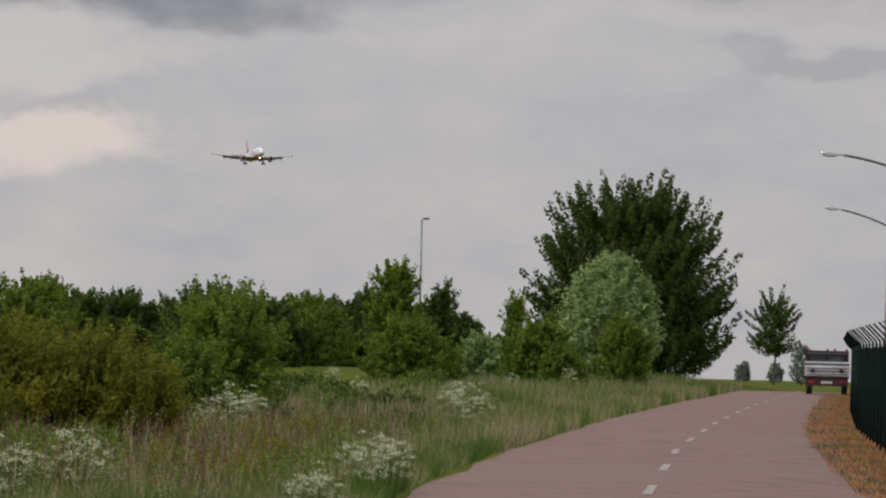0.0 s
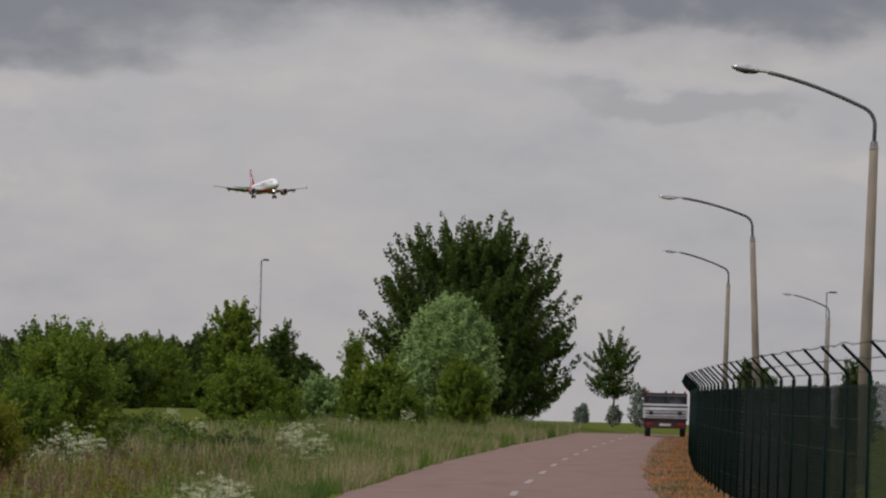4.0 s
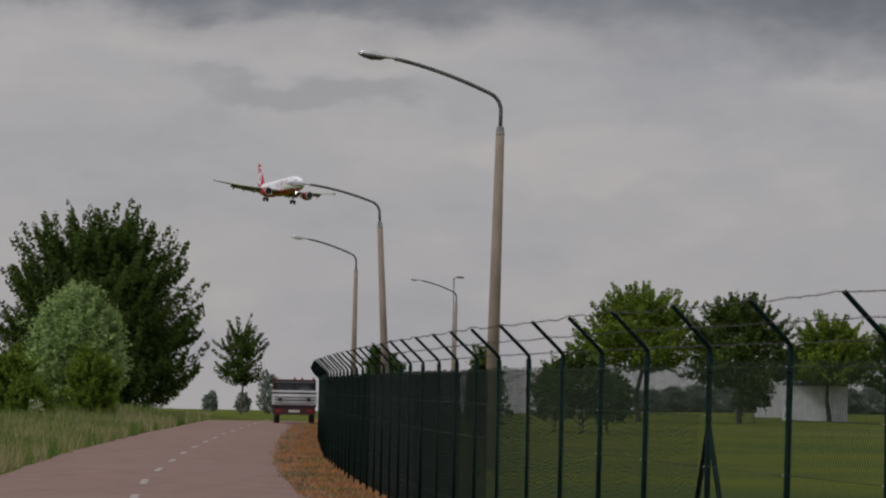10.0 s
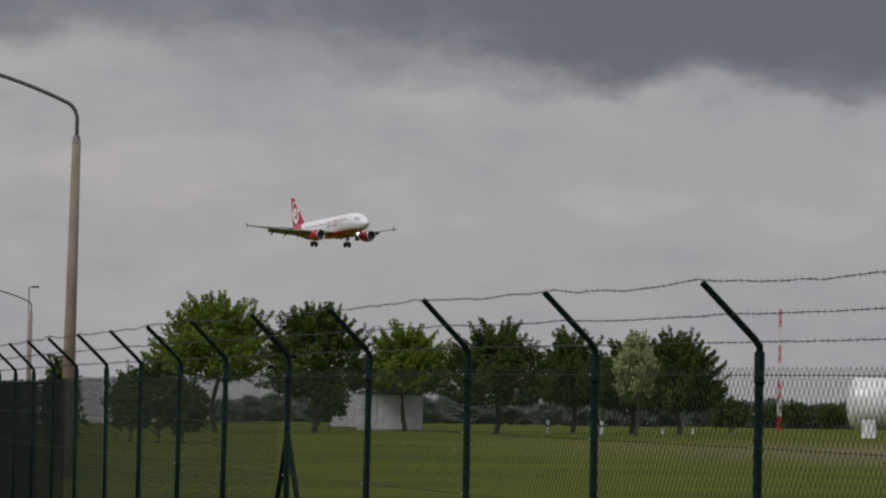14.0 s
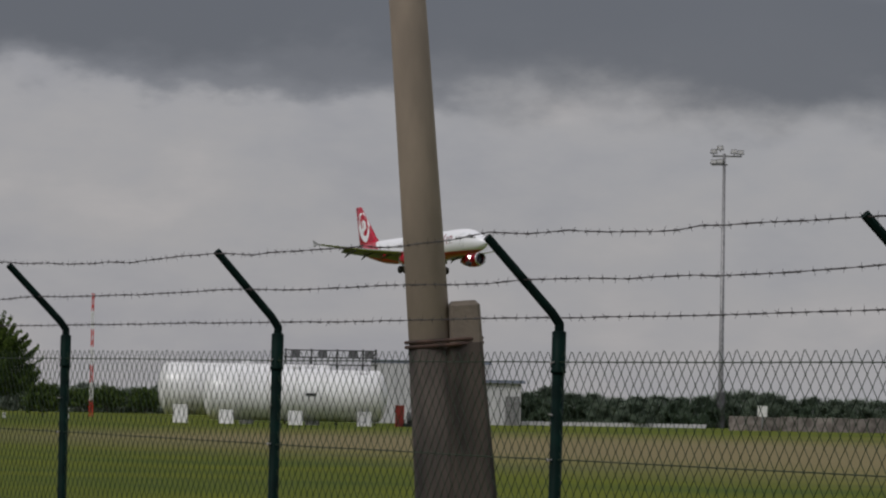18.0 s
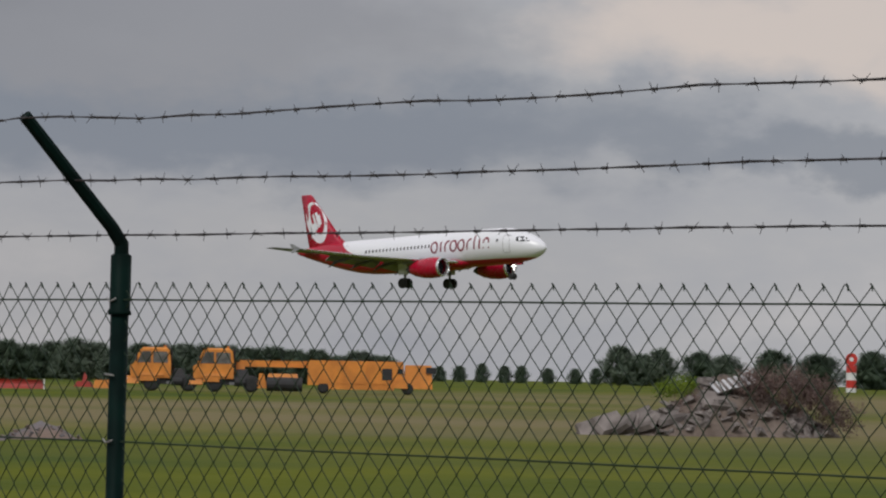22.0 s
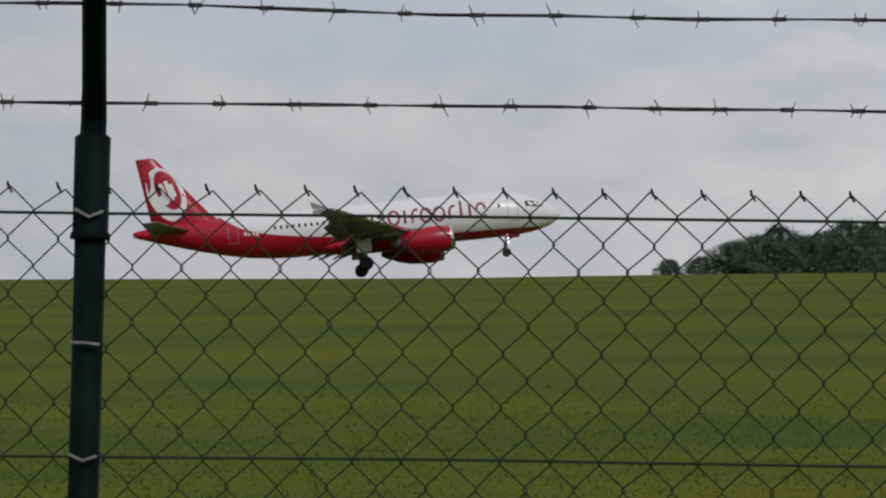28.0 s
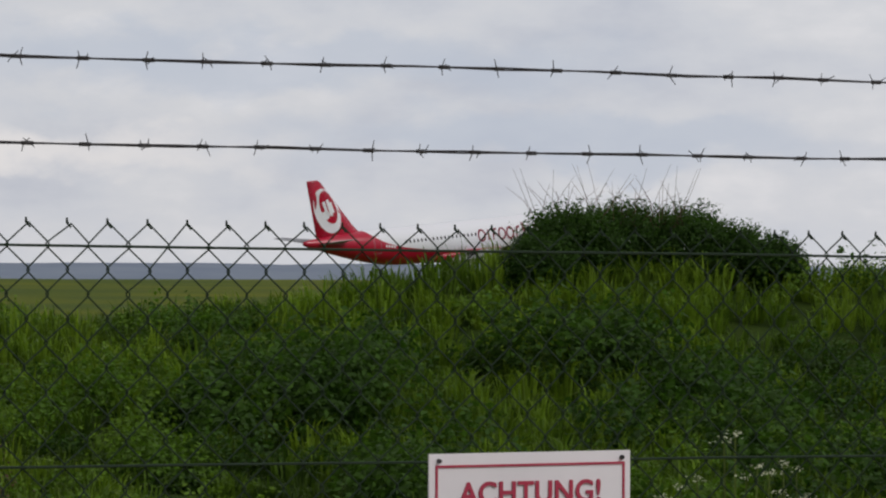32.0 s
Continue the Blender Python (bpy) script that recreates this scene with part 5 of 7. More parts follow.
for k, (az, r, w, top) in enumerate(((10.06, 190, 3.0, 3.3), (9.75, 195, 2.2, 2.9), (10.4, 195, 2.2, 2.5), (8.85, 150, 1.1, 2.9), (7.55, 165, 1.1, 3.0), (7.75, 168, 0.9, 2.6), (17.19, 330, 3.0, 2.3), (18.0, 400, 3.4, 2.2), (18.45, 395, 3.0, 2.1), (17.65, 420, 4, 2.0), (12.2, 290, 2.4, 3.4))):
    tree("airfield_bush", "dark green bush on airfield grass", "bush", az, r, w, 0, top, "leaf_dark", 120 + k, bottom=0.03, shoots=300, per=18, leaf=0.10, shoot_len=0.6, girth=0.06, group="bushes on the airfield")


def shared_trees(name, label, category, group, mats, seeds, places, leaf=0.17, tall=6.0, wide=5.0, shoots=1000):
    """A few tree shapes, repeated at many places with their own size and turn."""
    kinds = []
    for i, s in enumerate(seeds):
        q = crown(s, wide, 0.0 * tall if i % 2 else 0.05 * tall, tall, shoots, 26, leaf * 0.58, 0.9, up=0.6, deep=0.5, lobes=0.42, spread=0.15, scatter=0.3, profile=(DOME, ROUND)[i % 2] if wide > 6 or name == "woodland_tree" else ROUND)
        kinds.append((quads("crown", q, M[mats[i % len(mats)]]), limbs(s, wide, 0.15 * tall, tall, 0.14, 5).mesh("trunk", M["bark"])))
    rng = random.Random(seeds[0])
    for az, r, w, top in places:
        x, y = polar(az, r)
        g = min(height(x, y), 1.2) - (1.3 if r > 500 else 0.25)
        crown_me, trunk_me = kinds[rng.randrange(len(kinds))]
        t = thing(name, label, category, group)
        t.matrix_basis = pose(x, y, g, 0, 0, rng.uniform(0, 360)) @ Matrix.Diagonal((w / wide, w / wide, (top - g) / tall, 1))
        part("trunk", trunk_me, None, t, "trunk")
        part("crown", crown_me, None, t, kind="stuff")


ROW = [(41.39, 3.4, 3.05), (41.66, 3.0, 2.5), (41.9, 3.0, 2.9), (42.38, 3.4, 2.75), (42.7, 3.2, 2.5), (43.29, 3.8, 2.9), (43.85, 4.4, 2.7), (44.52, 3.8, 2.95), (45.04, 3.9, 2.8), (45.4, 3.4, 2.7),
       (46.38, 3.7, 2.75), (47.01, 4.0, 3.1), (47.4, 2.8, 2.7), (47.75, 2.7, 2.6), (48.52, 4.3, 2.95), (48.91, 3.2, 2.6), (49.26, 3.4, 3.0), (49.68, 3.8, 2.8), (50.28, 3.6, 2.8), (50.7, 4.2, 3.35), (51.12, 2.8, 2.9), (51.56, 4.2, 3.35),
       (52.42, 4.2, 2.7), (53.19, 3.6, 3.1), (53.81, 4.2, 3.2), (54.6, 3.6, 2.95), (55.02, 3.3, 2.9), (55.4, 2.9, 3.35), (55.73, 3.3, 3.0), (56.11, 3.4, 3.2), (56.6, 4.3, 2.85), (57.0, 3.4, 2.6), (57.42, 3.8, 3.2), (58.05, 3.0, 3.2), (58.79, 4.3, 3.6), (59.52, 3.3, 3.5), (59.75, 3.0, 2.2)]
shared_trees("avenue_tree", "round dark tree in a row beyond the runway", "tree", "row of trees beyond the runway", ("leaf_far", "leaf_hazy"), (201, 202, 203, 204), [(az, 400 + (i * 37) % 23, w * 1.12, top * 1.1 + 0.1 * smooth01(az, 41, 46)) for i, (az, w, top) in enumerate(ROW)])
# these trees look hazy by their pale leaf colour alone
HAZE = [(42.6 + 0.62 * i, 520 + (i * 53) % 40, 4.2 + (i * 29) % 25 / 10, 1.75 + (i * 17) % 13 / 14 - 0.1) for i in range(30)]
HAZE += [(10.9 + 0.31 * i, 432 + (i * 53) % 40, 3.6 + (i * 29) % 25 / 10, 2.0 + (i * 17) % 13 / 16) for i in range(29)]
shared_trees("haze_toned_tree", "low tree behind the row, paled with painted haze", "tree", "misty trees behind the row", ("leaf_haze",), (241, 242, 243), HAZE)
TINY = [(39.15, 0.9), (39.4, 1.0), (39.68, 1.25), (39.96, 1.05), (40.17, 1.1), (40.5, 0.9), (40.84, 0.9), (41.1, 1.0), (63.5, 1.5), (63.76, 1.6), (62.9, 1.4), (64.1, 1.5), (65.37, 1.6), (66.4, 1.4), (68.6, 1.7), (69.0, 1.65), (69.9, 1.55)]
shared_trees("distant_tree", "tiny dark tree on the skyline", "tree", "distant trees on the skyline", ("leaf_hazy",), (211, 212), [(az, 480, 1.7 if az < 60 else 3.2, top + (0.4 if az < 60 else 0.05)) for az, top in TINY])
rng = random.Random(5)
WOODS = []
for i in range(57):
    az = 23.2 + i * 0.272
    top = 2.62 + 0.5 * noise.noise((i * 0.35, 0, 0)) + rng.uniform(-0.22, 0.22) - 0.35 * (az < 29) - 0.4 * (az > 37.8)
    WOODS.append((az, 335 + rng.uniform(-8, 14), rng.uniform(3.0, 4.4), top))
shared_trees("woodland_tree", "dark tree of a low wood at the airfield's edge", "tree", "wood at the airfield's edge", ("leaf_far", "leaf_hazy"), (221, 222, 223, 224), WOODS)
FAR = []
for i in range(63):
    az = 93.5 + i * 0.283
    top = 8.2 - 1.2 * smooth01(az, 99, 104) + 1.6 * noise.noise((i * 0.4, 4, 0)) + rng.uniform(-0.6, 0.8) - 2.2 * smooth01(az, 109.4, 111.2) - 2.6 * (1 - smooth01(az, 93.3, 94.6)) - 2.0 * (1 - smooth01(az, 96, 98.5)) + 2.3 * smooth01(az, 100.6, 101.4) * (1 - smooth01(az, 104.2, 104.6))
    FAR.append((az, 520 + rng.uniform(0, 40), rng.uniform(5.5, 8.0), top))
FAR += [(104.75, 560, 7.5, 11.6), (105.2, 556, 8.5, 13.3), (105.6, 560, 7.0, 11.8), (108.0, 560, 5.5, 10.3), (102.0, 540, 7.5, 10.6), (98.5, 530, 7, 10.2), (92.7, 540, 4, 2.3), (93.1, 540, 5, 2.6), (114.1, 600, 5.0, 4.5), (80.7, 300, 3.4, 2.05), (81.0, 300, 3.4, 2.2), (81.3, 302, 3.2, 2.1)]
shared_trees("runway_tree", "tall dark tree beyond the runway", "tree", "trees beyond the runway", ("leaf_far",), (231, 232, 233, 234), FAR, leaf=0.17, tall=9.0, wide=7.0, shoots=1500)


# ---- grasses and flowers ----
def blade_mat(name, colour, second, spread=0.4):
    return leaf_mat(name, tuple(0.62 * c for c in colour), tuple(0.62 * c for c in second), spread=spread)


M["blade_green"] = blade_mat("green_grass_blades", (0.105, 0.150, 0.030), (0.145, 0.185, 0.045))
M["blade_lush"] = blade_mat("lush_grass_blades", (0.045, 0.095, 0.012), (0.070, 0.125, 0.018))
M["blade_dry"] = blade_mat("dry_grass_blades", (0.33, 0.28, 0.165), (0.25, 0.215, 0.12))
M["blade_brown"] = blade_mat("brown_dock_stalks", (0.13, 0.075, 0.05), (0.085, 0.055, 0.04))
M["blade_orange"] = blade_mat("scorched_grass_blades", (0.44, 0.185, 0.055), (0.30, 0.15, 0.065))
M["blade_sorrel"] = blade_mat("reddish_sorrel_heads", (0.215, 0.062, 0.072), (0.13, 0.058, 0.05))
M["leaf_herb"] = leaf_mat("dark_herb_leaves", (0.015, 0.040, 0.003), (0.026, 0.058, 0.005))
M["leaf_herb_light"] = leaf_mat("green_herb_leaves", (0.040, 0.084, 0.005), (0.060, 0.106, 0.008))
M["petal"] = blade_mat("white_umbel_petals", (0.66, 0.66, 0.50), (0.46, 0.50, 0.32), 0.25)


def height_many(xs, ys):
    return np.array([height(float(a), float(b)) for a, b in zip(xs, ys)])


def blades(name, rng, xs, ys, tall, width, mats, weights, lean=0.25, label="", tip=0.15, patch=0.0):
    """Tapered blades, scattered on the land and joined into one growth."""
    n = len(xs)
    z = height_many(xs, ys)
    h = tall * rng.uniform(0.55, 1.25, n) if np.isscalar(tall) else tall
    a = rng.uniform(0, np.pi, n)
    w = width * rng.uniform(0.6, 1.4, n)
    side = np.stack([np.cos(a) * w, np.sin(a) * w, np.zeros(n)], 1)
    foot = np.stack([xs, ys, z - 0.02], 1)
    top = foot + np.stack([lean * h * rng.standard_normal(n), lean * h * rng.standard_normal(n), h], 1)
    q = np.stack([foot - side, foot + side, top + side * tip, top - side * tip], 1)
    slots = rng.choice(len(mats), n, p=np.array(weights) / sum(weights))
    if patch:
        # the kinds grow in drifts, in the order given
        v = np.array([noise.noise((x * patch, y * patch * 0.5, 2.0)) for x, y in zip(xs, ys)]) + 0.22 * rng.standard_normal(n)
        order = np.argsort(v)
        share = np.cumsum(np.array(weights) / sum(weights))
        slots[order] = np.minimum(np.searchsorted(share, np.arange(n) / n), len(mats) - 1)
    return tagged(part(name, quads(name, q, [M[m] for m in mats], slots=slots), None), label, "grass", kind="stuff")


def patchy(rng, n, sample, scale, seed, low=-0.1):
    """Places from sample(), thinned into patches."""
    xs, ys = sample(int(n * 2.2))
    keep = np.array([noise.noise((x * scale, y * scale, seed)) > low + rng.uniform(-0.25, 0.25) for x, y in zip(xs, ys)])
    return xs[keep][:n], ys[keep][:n]


rng = np.random.default_rng(8)
road_xs = ([a for a, _ in ROAD_X], [b for _, b in ROAD_X])
fence_xs = ([a for a, _ in FENCE_X], [b for _, b in FENCE_X])


def left_of_lane(y0, y1, near, reach):
    def sample(n):
        ys = np.exp(rng.uniform(math.log(y0), math.log(y1), n))
        xs = np.interp(ys, *road_xs) - 2.72 - near - reach * rng.random(n) ** 1.3
        return xs, ys
    return sample


xs, ys = left_of_lane(40, 82, 0.15, 9.0)(64000)
blades("verge_grass", rng, xs, ys, 0.30, 0.0042, ("blade_lush", "blade_green", "blade_dry", "blade_brown"), (4.5, 5, 2.6, 0.5), lean=0.42, patch=0.5, label="long mixed grass on the roadside bank")
xs, ys = left_of_lane(80, 235, 0.1, 9.0)(44000)
blades("verge_grass", rng, xs, ys, 0.42, 0.011, ("blade_lush", "blade_green", "blade_dry"), (2.5, 4, 4.0), patch=0.3, label="tall pale grass along the lane's edge")


def plumes(name, label, n, sample, tall, mats, patch_seed):
    """Thin curved stalks that carry feathery seed heads."""
    xs, ys = patchy(rng, n, sample, 0.5, patch_seed, 0.0)
    n = len(xs)
    h = tall * rng.uniform(0.6, 1.2, n)
    foot = np.stack([xs, ys, height_many(xs, ys)], 1)
    sway = np.stack([0.16 * h * rng.standard_normal(n), 0.16 * h * rng.standard_normal(n), h], 1)
    a = rng.uniform(0, np.pi, n)
    w = np.stack([np.cos(a), np.sin(a), np.zeros(n)], 1) * 0.0026
    mid = foot + sway * np.array([0.35, 0.35, 0.55])
    top = foot + sway
    stalk = np.concatenate([np.stack([foot - w, foot + w, mid + w, mid - w], 1), np.stack([mid - w, mid + w, top + w * 0.5, top - w * 0.5], 1)])
    s = rng.uniform(0.0, 1.0, (n, 16, 1)) ** 0.8
    seed = top[:, None] - (top - mid)[:, None] * (0.75 * s) + 0.011 * (0.4 + s) * rng.standard_normal((n, 16, 3))
    heads = leaf_quads(rng, seed.reshape(-1, 3), rng.standard_normal((n * 16, 3)), 0.011, 0.6)
    kind = rng.choice(len(mats), n)
    slots = np.concatenate([kind, kind, np.repeat(kind, 16)])
    return tagged(part(name, quads(name, np.concatenate([stalk, heads]), [M[m] for m in mats], slots=slots), None), label, "grass", kind="stuff")


plumes("dock_stalks", "brown seeding dock stalks in the roadside grass", 1500, left_of_lane(44, 90, 1.6, 7.0), 0.72, ("blade_brown", "blade_dry", "blade_sorrel"), 3)
plumes("seeding_grass", "pale feathery grass heads on the bank", 3200, left_of_lane(42, 110, 0.3, 8.0), 0.55, ("blade_dry", "blade_green"), 9)
ys = np.exp(rng.uniform(math.log(45), math.log(215), 34000))
xs = np.interp(ys, *fence_xs) - 0.05 - 1.2 * rng.random(34000) ** 0.8
blades("scorched_grass", rng, xs, ys, 0.17, 0.016, ("blade_orange", "blade_dry", "blade_brown", "blade_green"), (4.2, 1.4, 2.4, 0.9), 0.5, "short scorched orange grass along the fence foot", patch=0.9)


def field(r0, r1, a0, a1):
    def sample(n):
        r = np.exp(rng.uniform(math.log(r0), math.log(r1), n))
        a = np.radians(rng.uniform(a0, a1, n))
        return r * np.sin(a), r * np.cos(a)
    return sample


xs, ys = field(33, 62, 84, 104)(26000)
blades("field_grass", rng, xs, ys, 0.055, 0.010, ("blade_green", "blade_lush"), (4, 5), 1.2, "short green airfield grass")
# tones of one grass, light to dark; the dark one has shade painted in
M["tuft_light"] = leaf_mat("light_tone_grass_tufts", (0.063, 0.110, 0.006), (0.087, 0.136, 0.008), spread=0.3)
M["tuft_mid"] = leaf_mat("rank_grass_tufts", (0.037, 0.071, 0.004), (0.052, 0.089, 0.006), spread=0.3)
M["tuft_dark"] = leaf_mat("shade_tone_grass_tufts", (0.019, 0.040, 0.003), (0.030, 0.054, 0.004), spread=0.3)
M["sorrel_dull"] = leaf_mat("dull_sorrel_plumes", (0.160, 0.080, 0.058), (0.120, 0.066, 0.044), spread=0.3)
M["tuft_dry"] = leaf_mat("olive_dry_tufts", (0.075, 0.072, 0.022), (0.060, 0.050, 0.018), spread=0.3)
M["sorrel_bright"] = leaf_mat("crimson_sorrel_heads", (0.150, 0.042, 0.052), (0.105, 0.036, 0.042), spread=0.35)


def tufts(name, label, seed, count, sample, small, large, width, mats, drift=0.45, blades_each=26, flop=0.75):
    """Tufts of long arching blades; their kinds grow in drifts."""
    g = np.random.default_rng(seed)
    xs, ys = sample(count)
    z = height_many(xs, ys)
    v = np.array([noise.noise((x * drift, y * drift, seed)) + 0.5 * noise.noise((x * drift * 2.3, y * drift * 2.3, seed + 5)) for x, y in zip(xs, ys)]) + 0.10 * g.standard_normal(count)
    kind = np.empty(count, dtype=int)
    kind[np.argsort(v)] = np.arange(count) * len(mats) // count
    size = g.uniform(small, large, count) * (0.8 + 0.5 * np.clip(v, -0.5, 0.5))
    n = blades_each
    a = g.uniform(0, 2 * np.pi, (count, n))
    out = np.stack([np.cos(a), np.sin(a), np.zeros_like(a)], 2)
    side = np.stack([-np.sin(a), np.cos(a), np.zeros_like(a)], 2) * (width * g.uniform(0.6, 1.4, (count, n, 1)))
    lng = (size[:, None] * g.uniform(0.55, 1.15, (count, n)))[..., None]
    lie = flop * g.uniform(0.15, 1.1, (count, n, 1))
    up = np.array([0, 0, 1.0])
    foot = np.stack([xs, ys, z - 0.03], 1)[:, None] + out * size[:, None, None] * 0.16
    mid = foot + lng * (0.62 * up + 0.30 * lie * out)
    tip = foot + lng * ((0.92 - 0.45 * lie) * up + 0.85 * lie * out)
    lower = np.stack([foot - side, foot + side, mid + side * 0.85, mid - side * 0.85], 2)
    upper = np.stack([mid - side * 0.85, mid + side * 0.85, tip + side * 0.15, tip - side * 0.15], 2)
    q = np.concatenate([lower.reshape(-1, 4, 3), upper.reshape(-1, 4, 3)])
    slots = np.tile(np.repeat(kind, n), 2)
    return tagged(part(name, quads(name, q, [M[m] for m in mats], slots=slots), None), label, "grass", kind="stuff")


def sector(seed, r0, r1, a0, a1):
    g = np.random.default_rng(seed)

    def sample(n):
        r = np.sqrt(g.uniform(r0 * r0, r1 * r1, n))
        a = np.radians(g.uniform(a0, a1, n))
        return r * np.sin(a), r * np.cos(a)
    return sample


# shade between the tufts is put into this dark ground colour
M["mound_earth"] = material("mound_earth_in_shade_tone", (0.018, 0.038, 0.004), (0.028, 0.048, 0.006), 0.95, scale=1.4, detail=9, bump=0.04, fine=9, spec=0.1)


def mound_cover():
    """Earth and litter under the rank growth, darkened with painted shade, with a ragged edge."""
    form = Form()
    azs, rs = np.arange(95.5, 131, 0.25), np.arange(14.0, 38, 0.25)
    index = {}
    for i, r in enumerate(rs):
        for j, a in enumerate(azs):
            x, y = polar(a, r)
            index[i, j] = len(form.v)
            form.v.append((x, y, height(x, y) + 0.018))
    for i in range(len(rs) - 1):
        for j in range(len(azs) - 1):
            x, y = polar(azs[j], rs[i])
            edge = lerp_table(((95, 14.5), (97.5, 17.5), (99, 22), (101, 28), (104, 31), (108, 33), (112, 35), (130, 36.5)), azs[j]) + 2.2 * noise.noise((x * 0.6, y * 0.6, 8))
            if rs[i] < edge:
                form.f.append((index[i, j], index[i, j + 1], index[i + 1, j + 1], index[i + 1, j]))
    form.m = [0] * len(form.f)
    return tagged(part("mound_earth", form, M["mound_earth"], smooth=True), "earth and litter under the mound's growth, darkened with painted shade", "ground", kind="structure")


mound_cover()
# drifts of light and dark tufts paint light and shade on the mound
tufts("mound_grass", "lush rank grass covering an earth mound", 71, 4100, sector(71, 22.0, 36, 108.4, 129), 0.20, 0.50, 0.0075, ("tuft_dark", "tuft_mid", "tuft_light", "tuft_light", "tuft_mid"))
tufts("mound_grass", "small dark and brown tufts beside the sign", 76, 560, sector(76, 16.2, 23.5, 113.0, 117.3), 0.14, 0.36, 0.0065, ("tuft_dark", "blade_brown", "tuft_dark", "tuft_mid"), 0.9)
# the near slope's shade is in the dark tuft colour
tufts("mound_grass", "rank grass at the mound's foot, darkened with painted shade", 74, 1700, sector(74, 17.2, 23.5, 110, 129), 0.16, 0.42, 0.0065, ("tuft_dark", "tuft_mid", "tuft_dark"), 0.8)
tufts("mound_grass", "short fresh grass along the mound's ridge", 72, 1350, sector(72, 27, 44, 108.6, 129), 0.10, 0.24, 0.008, ("tuft_mid", "tuft_light"), blades_each=18)
tufts("heath_grass", "green grass between sorrel on an earth mound", 73, 2500, sector(73, 17.6, 26, 98, 112), 0.10, 0.27, 0.0065, ("tuft_dark", "tuft_mid", "tuft_light"))
tufts("heath_plumes", "dull crimson and brown seeding sorrel on an earth mound", 77, 2300, sector(77, 24.5, 31.5, 102.2, 108.7), 0.14, 0.34, 0.0065, ("sorrel_dull", "tuft_dry", "sorrel_dull", "sorrel_dull"), 0.6, 30, 0.55)
tufts("heath_plumes", "dull crimson and brown seeding sorrel at a mound's foot", 78, 1300, sector(78, 17.5, 25, 101, 113.6), 0.12, 0.30, 0.0055, ("sorrel_dull", "tuft_mid", "sorrel_bright", "tuft_mid", "tuft_dry"), 0.7, 26, 0.6)


def clumps(name, label, seed, count, a0, a1, r0, r1, small, large, leaf, mats, patch=None, flat=1.15):
    """Rounded leafy clumps whose light and dark colours paint the mound's tufted light and shade."""
    g = np.random.default_rng(seed)
    out, slots = [], []
    while len(out) < count:
        r, a = g.uniform(r0, r1), g.uniform(a0, a1)
        x, y = polar(a, r)
        v = noise.noise((x * 0.55, y * 0.55, seed))
        if patch is not None and v < patch + g.uniform(-0.12, 0.12):
            continue
        s = g.uniform(small, large)
        q = crown(int(g.integers(1e6)), s * 2.3, 0.0, s * flat, 42, 13, leaf, 0.6 * s, up=0.6, deep=0.5, spread=0.18 * s, profile=DOME)
        out.append(q + np.array([x, y, height(x, y) - 0.05]))
        slots.append(np.full(len(q), int((noise.noise((x * 0.42, y * 0.42, 40)) + 0.14 * g.standard_normal() > -0.12)) % len(mats)))
    return tagged(part(name, quads(name, np.concatenate(out), [M[m] for m in mats], slots=np.concatenate(slots)), None), label, "herbs", kind="stuff")


tufts("heath_grass", "low dark growth at the mound's foot", 75, 1500, sector(75, 15.5, 21, 97, 113), 0.08, 0.22, 0.006, ("tuft_dark", "tuft_mid", "blade_brown", "tuft_mid"), 0.9)
clumps("mound_herbs", "clumps of leafy green herbs on the mound", 12, 330, 108.4, 128, 19, 33, 0.12, 0.34, 0.019, ("leaf_herb", "leaf_herb_light"), 0.05)
# dark leaf colour stands in for shaded hollows; places follow noise
clumps("mound_nettles", "taller herbs on the mound, shade of hollows in their dark colour", 31, 90, 110, 128, 22, 31, 0.22, 0.46, 0.028, ("leaf_herb",), 0.16, 1.4)
clumps("pink_heath", "rounded clumps of crimson seeding sorrel", 21, 230, 97.6, 113.7, 17.6, 23.5, 0.20, 0.48, 0.012, ("sorrel_bright",), 0.02)
clumps("brown_heath", "rounded clumps of dull brown seeding dock", 22, 640, 98.2, 113.7, 18, 30, 0.18, 0.50, 0.012, ("blade_sorrel", "blade_brown"), -0.06)


def around(az, r, wide, deep):
    def sample(n):
        u, v = rng.normal(0, wide, n), rng.normal(0, deep, n)
        cx, cy = polar(az, r)
        s, c = math.sin(radians(az)), math.cos(radians(az))
        return cx + u * c + v * s, cy - u * s + v * c
    return sample


for k, az in enumerate((58.7, 63.9)):
    tufts("field_tussocks", "rank green grass on a low field mound", 81 + k, 2600, around(az, 119.0, 3.1, 2.4), 0.08, 0.22, 0.012, ("tuft_mid", "tuft_light", "tuft_light"), 0.25, 12, 1.1)
clumps("verge_brambles", "dark low brambles under the roadside shrubs", 45, 60, -4.3, -2.4, 54, 66, 0.22, 0.5, 0.03, ("leaf_dark", "leaf_mid"))
clumps("verge_herbs", "leafy green herbs among the roadside grass", 43, 150, -4.2, 0.7, 52, 88, 0.16, 0.42, 0.03, ("leaf_mid", "leaf_olive"), 0.0)
clumps("verge_herbs", "leafy green herbs among the roadside grass", 44, 90, -4.2, 2.2, 88, 150, 0.22, 0.6, 0.05, ("leaf_mid", "leaf_dark"), 0.0)
clumps("heath_herbs", "low green herbs between the sorrel", 17, 230, 98, 112, 19, 30, 0.08, 0.17, 0.014, ("leaf_herb_light", "leaf_herb"))
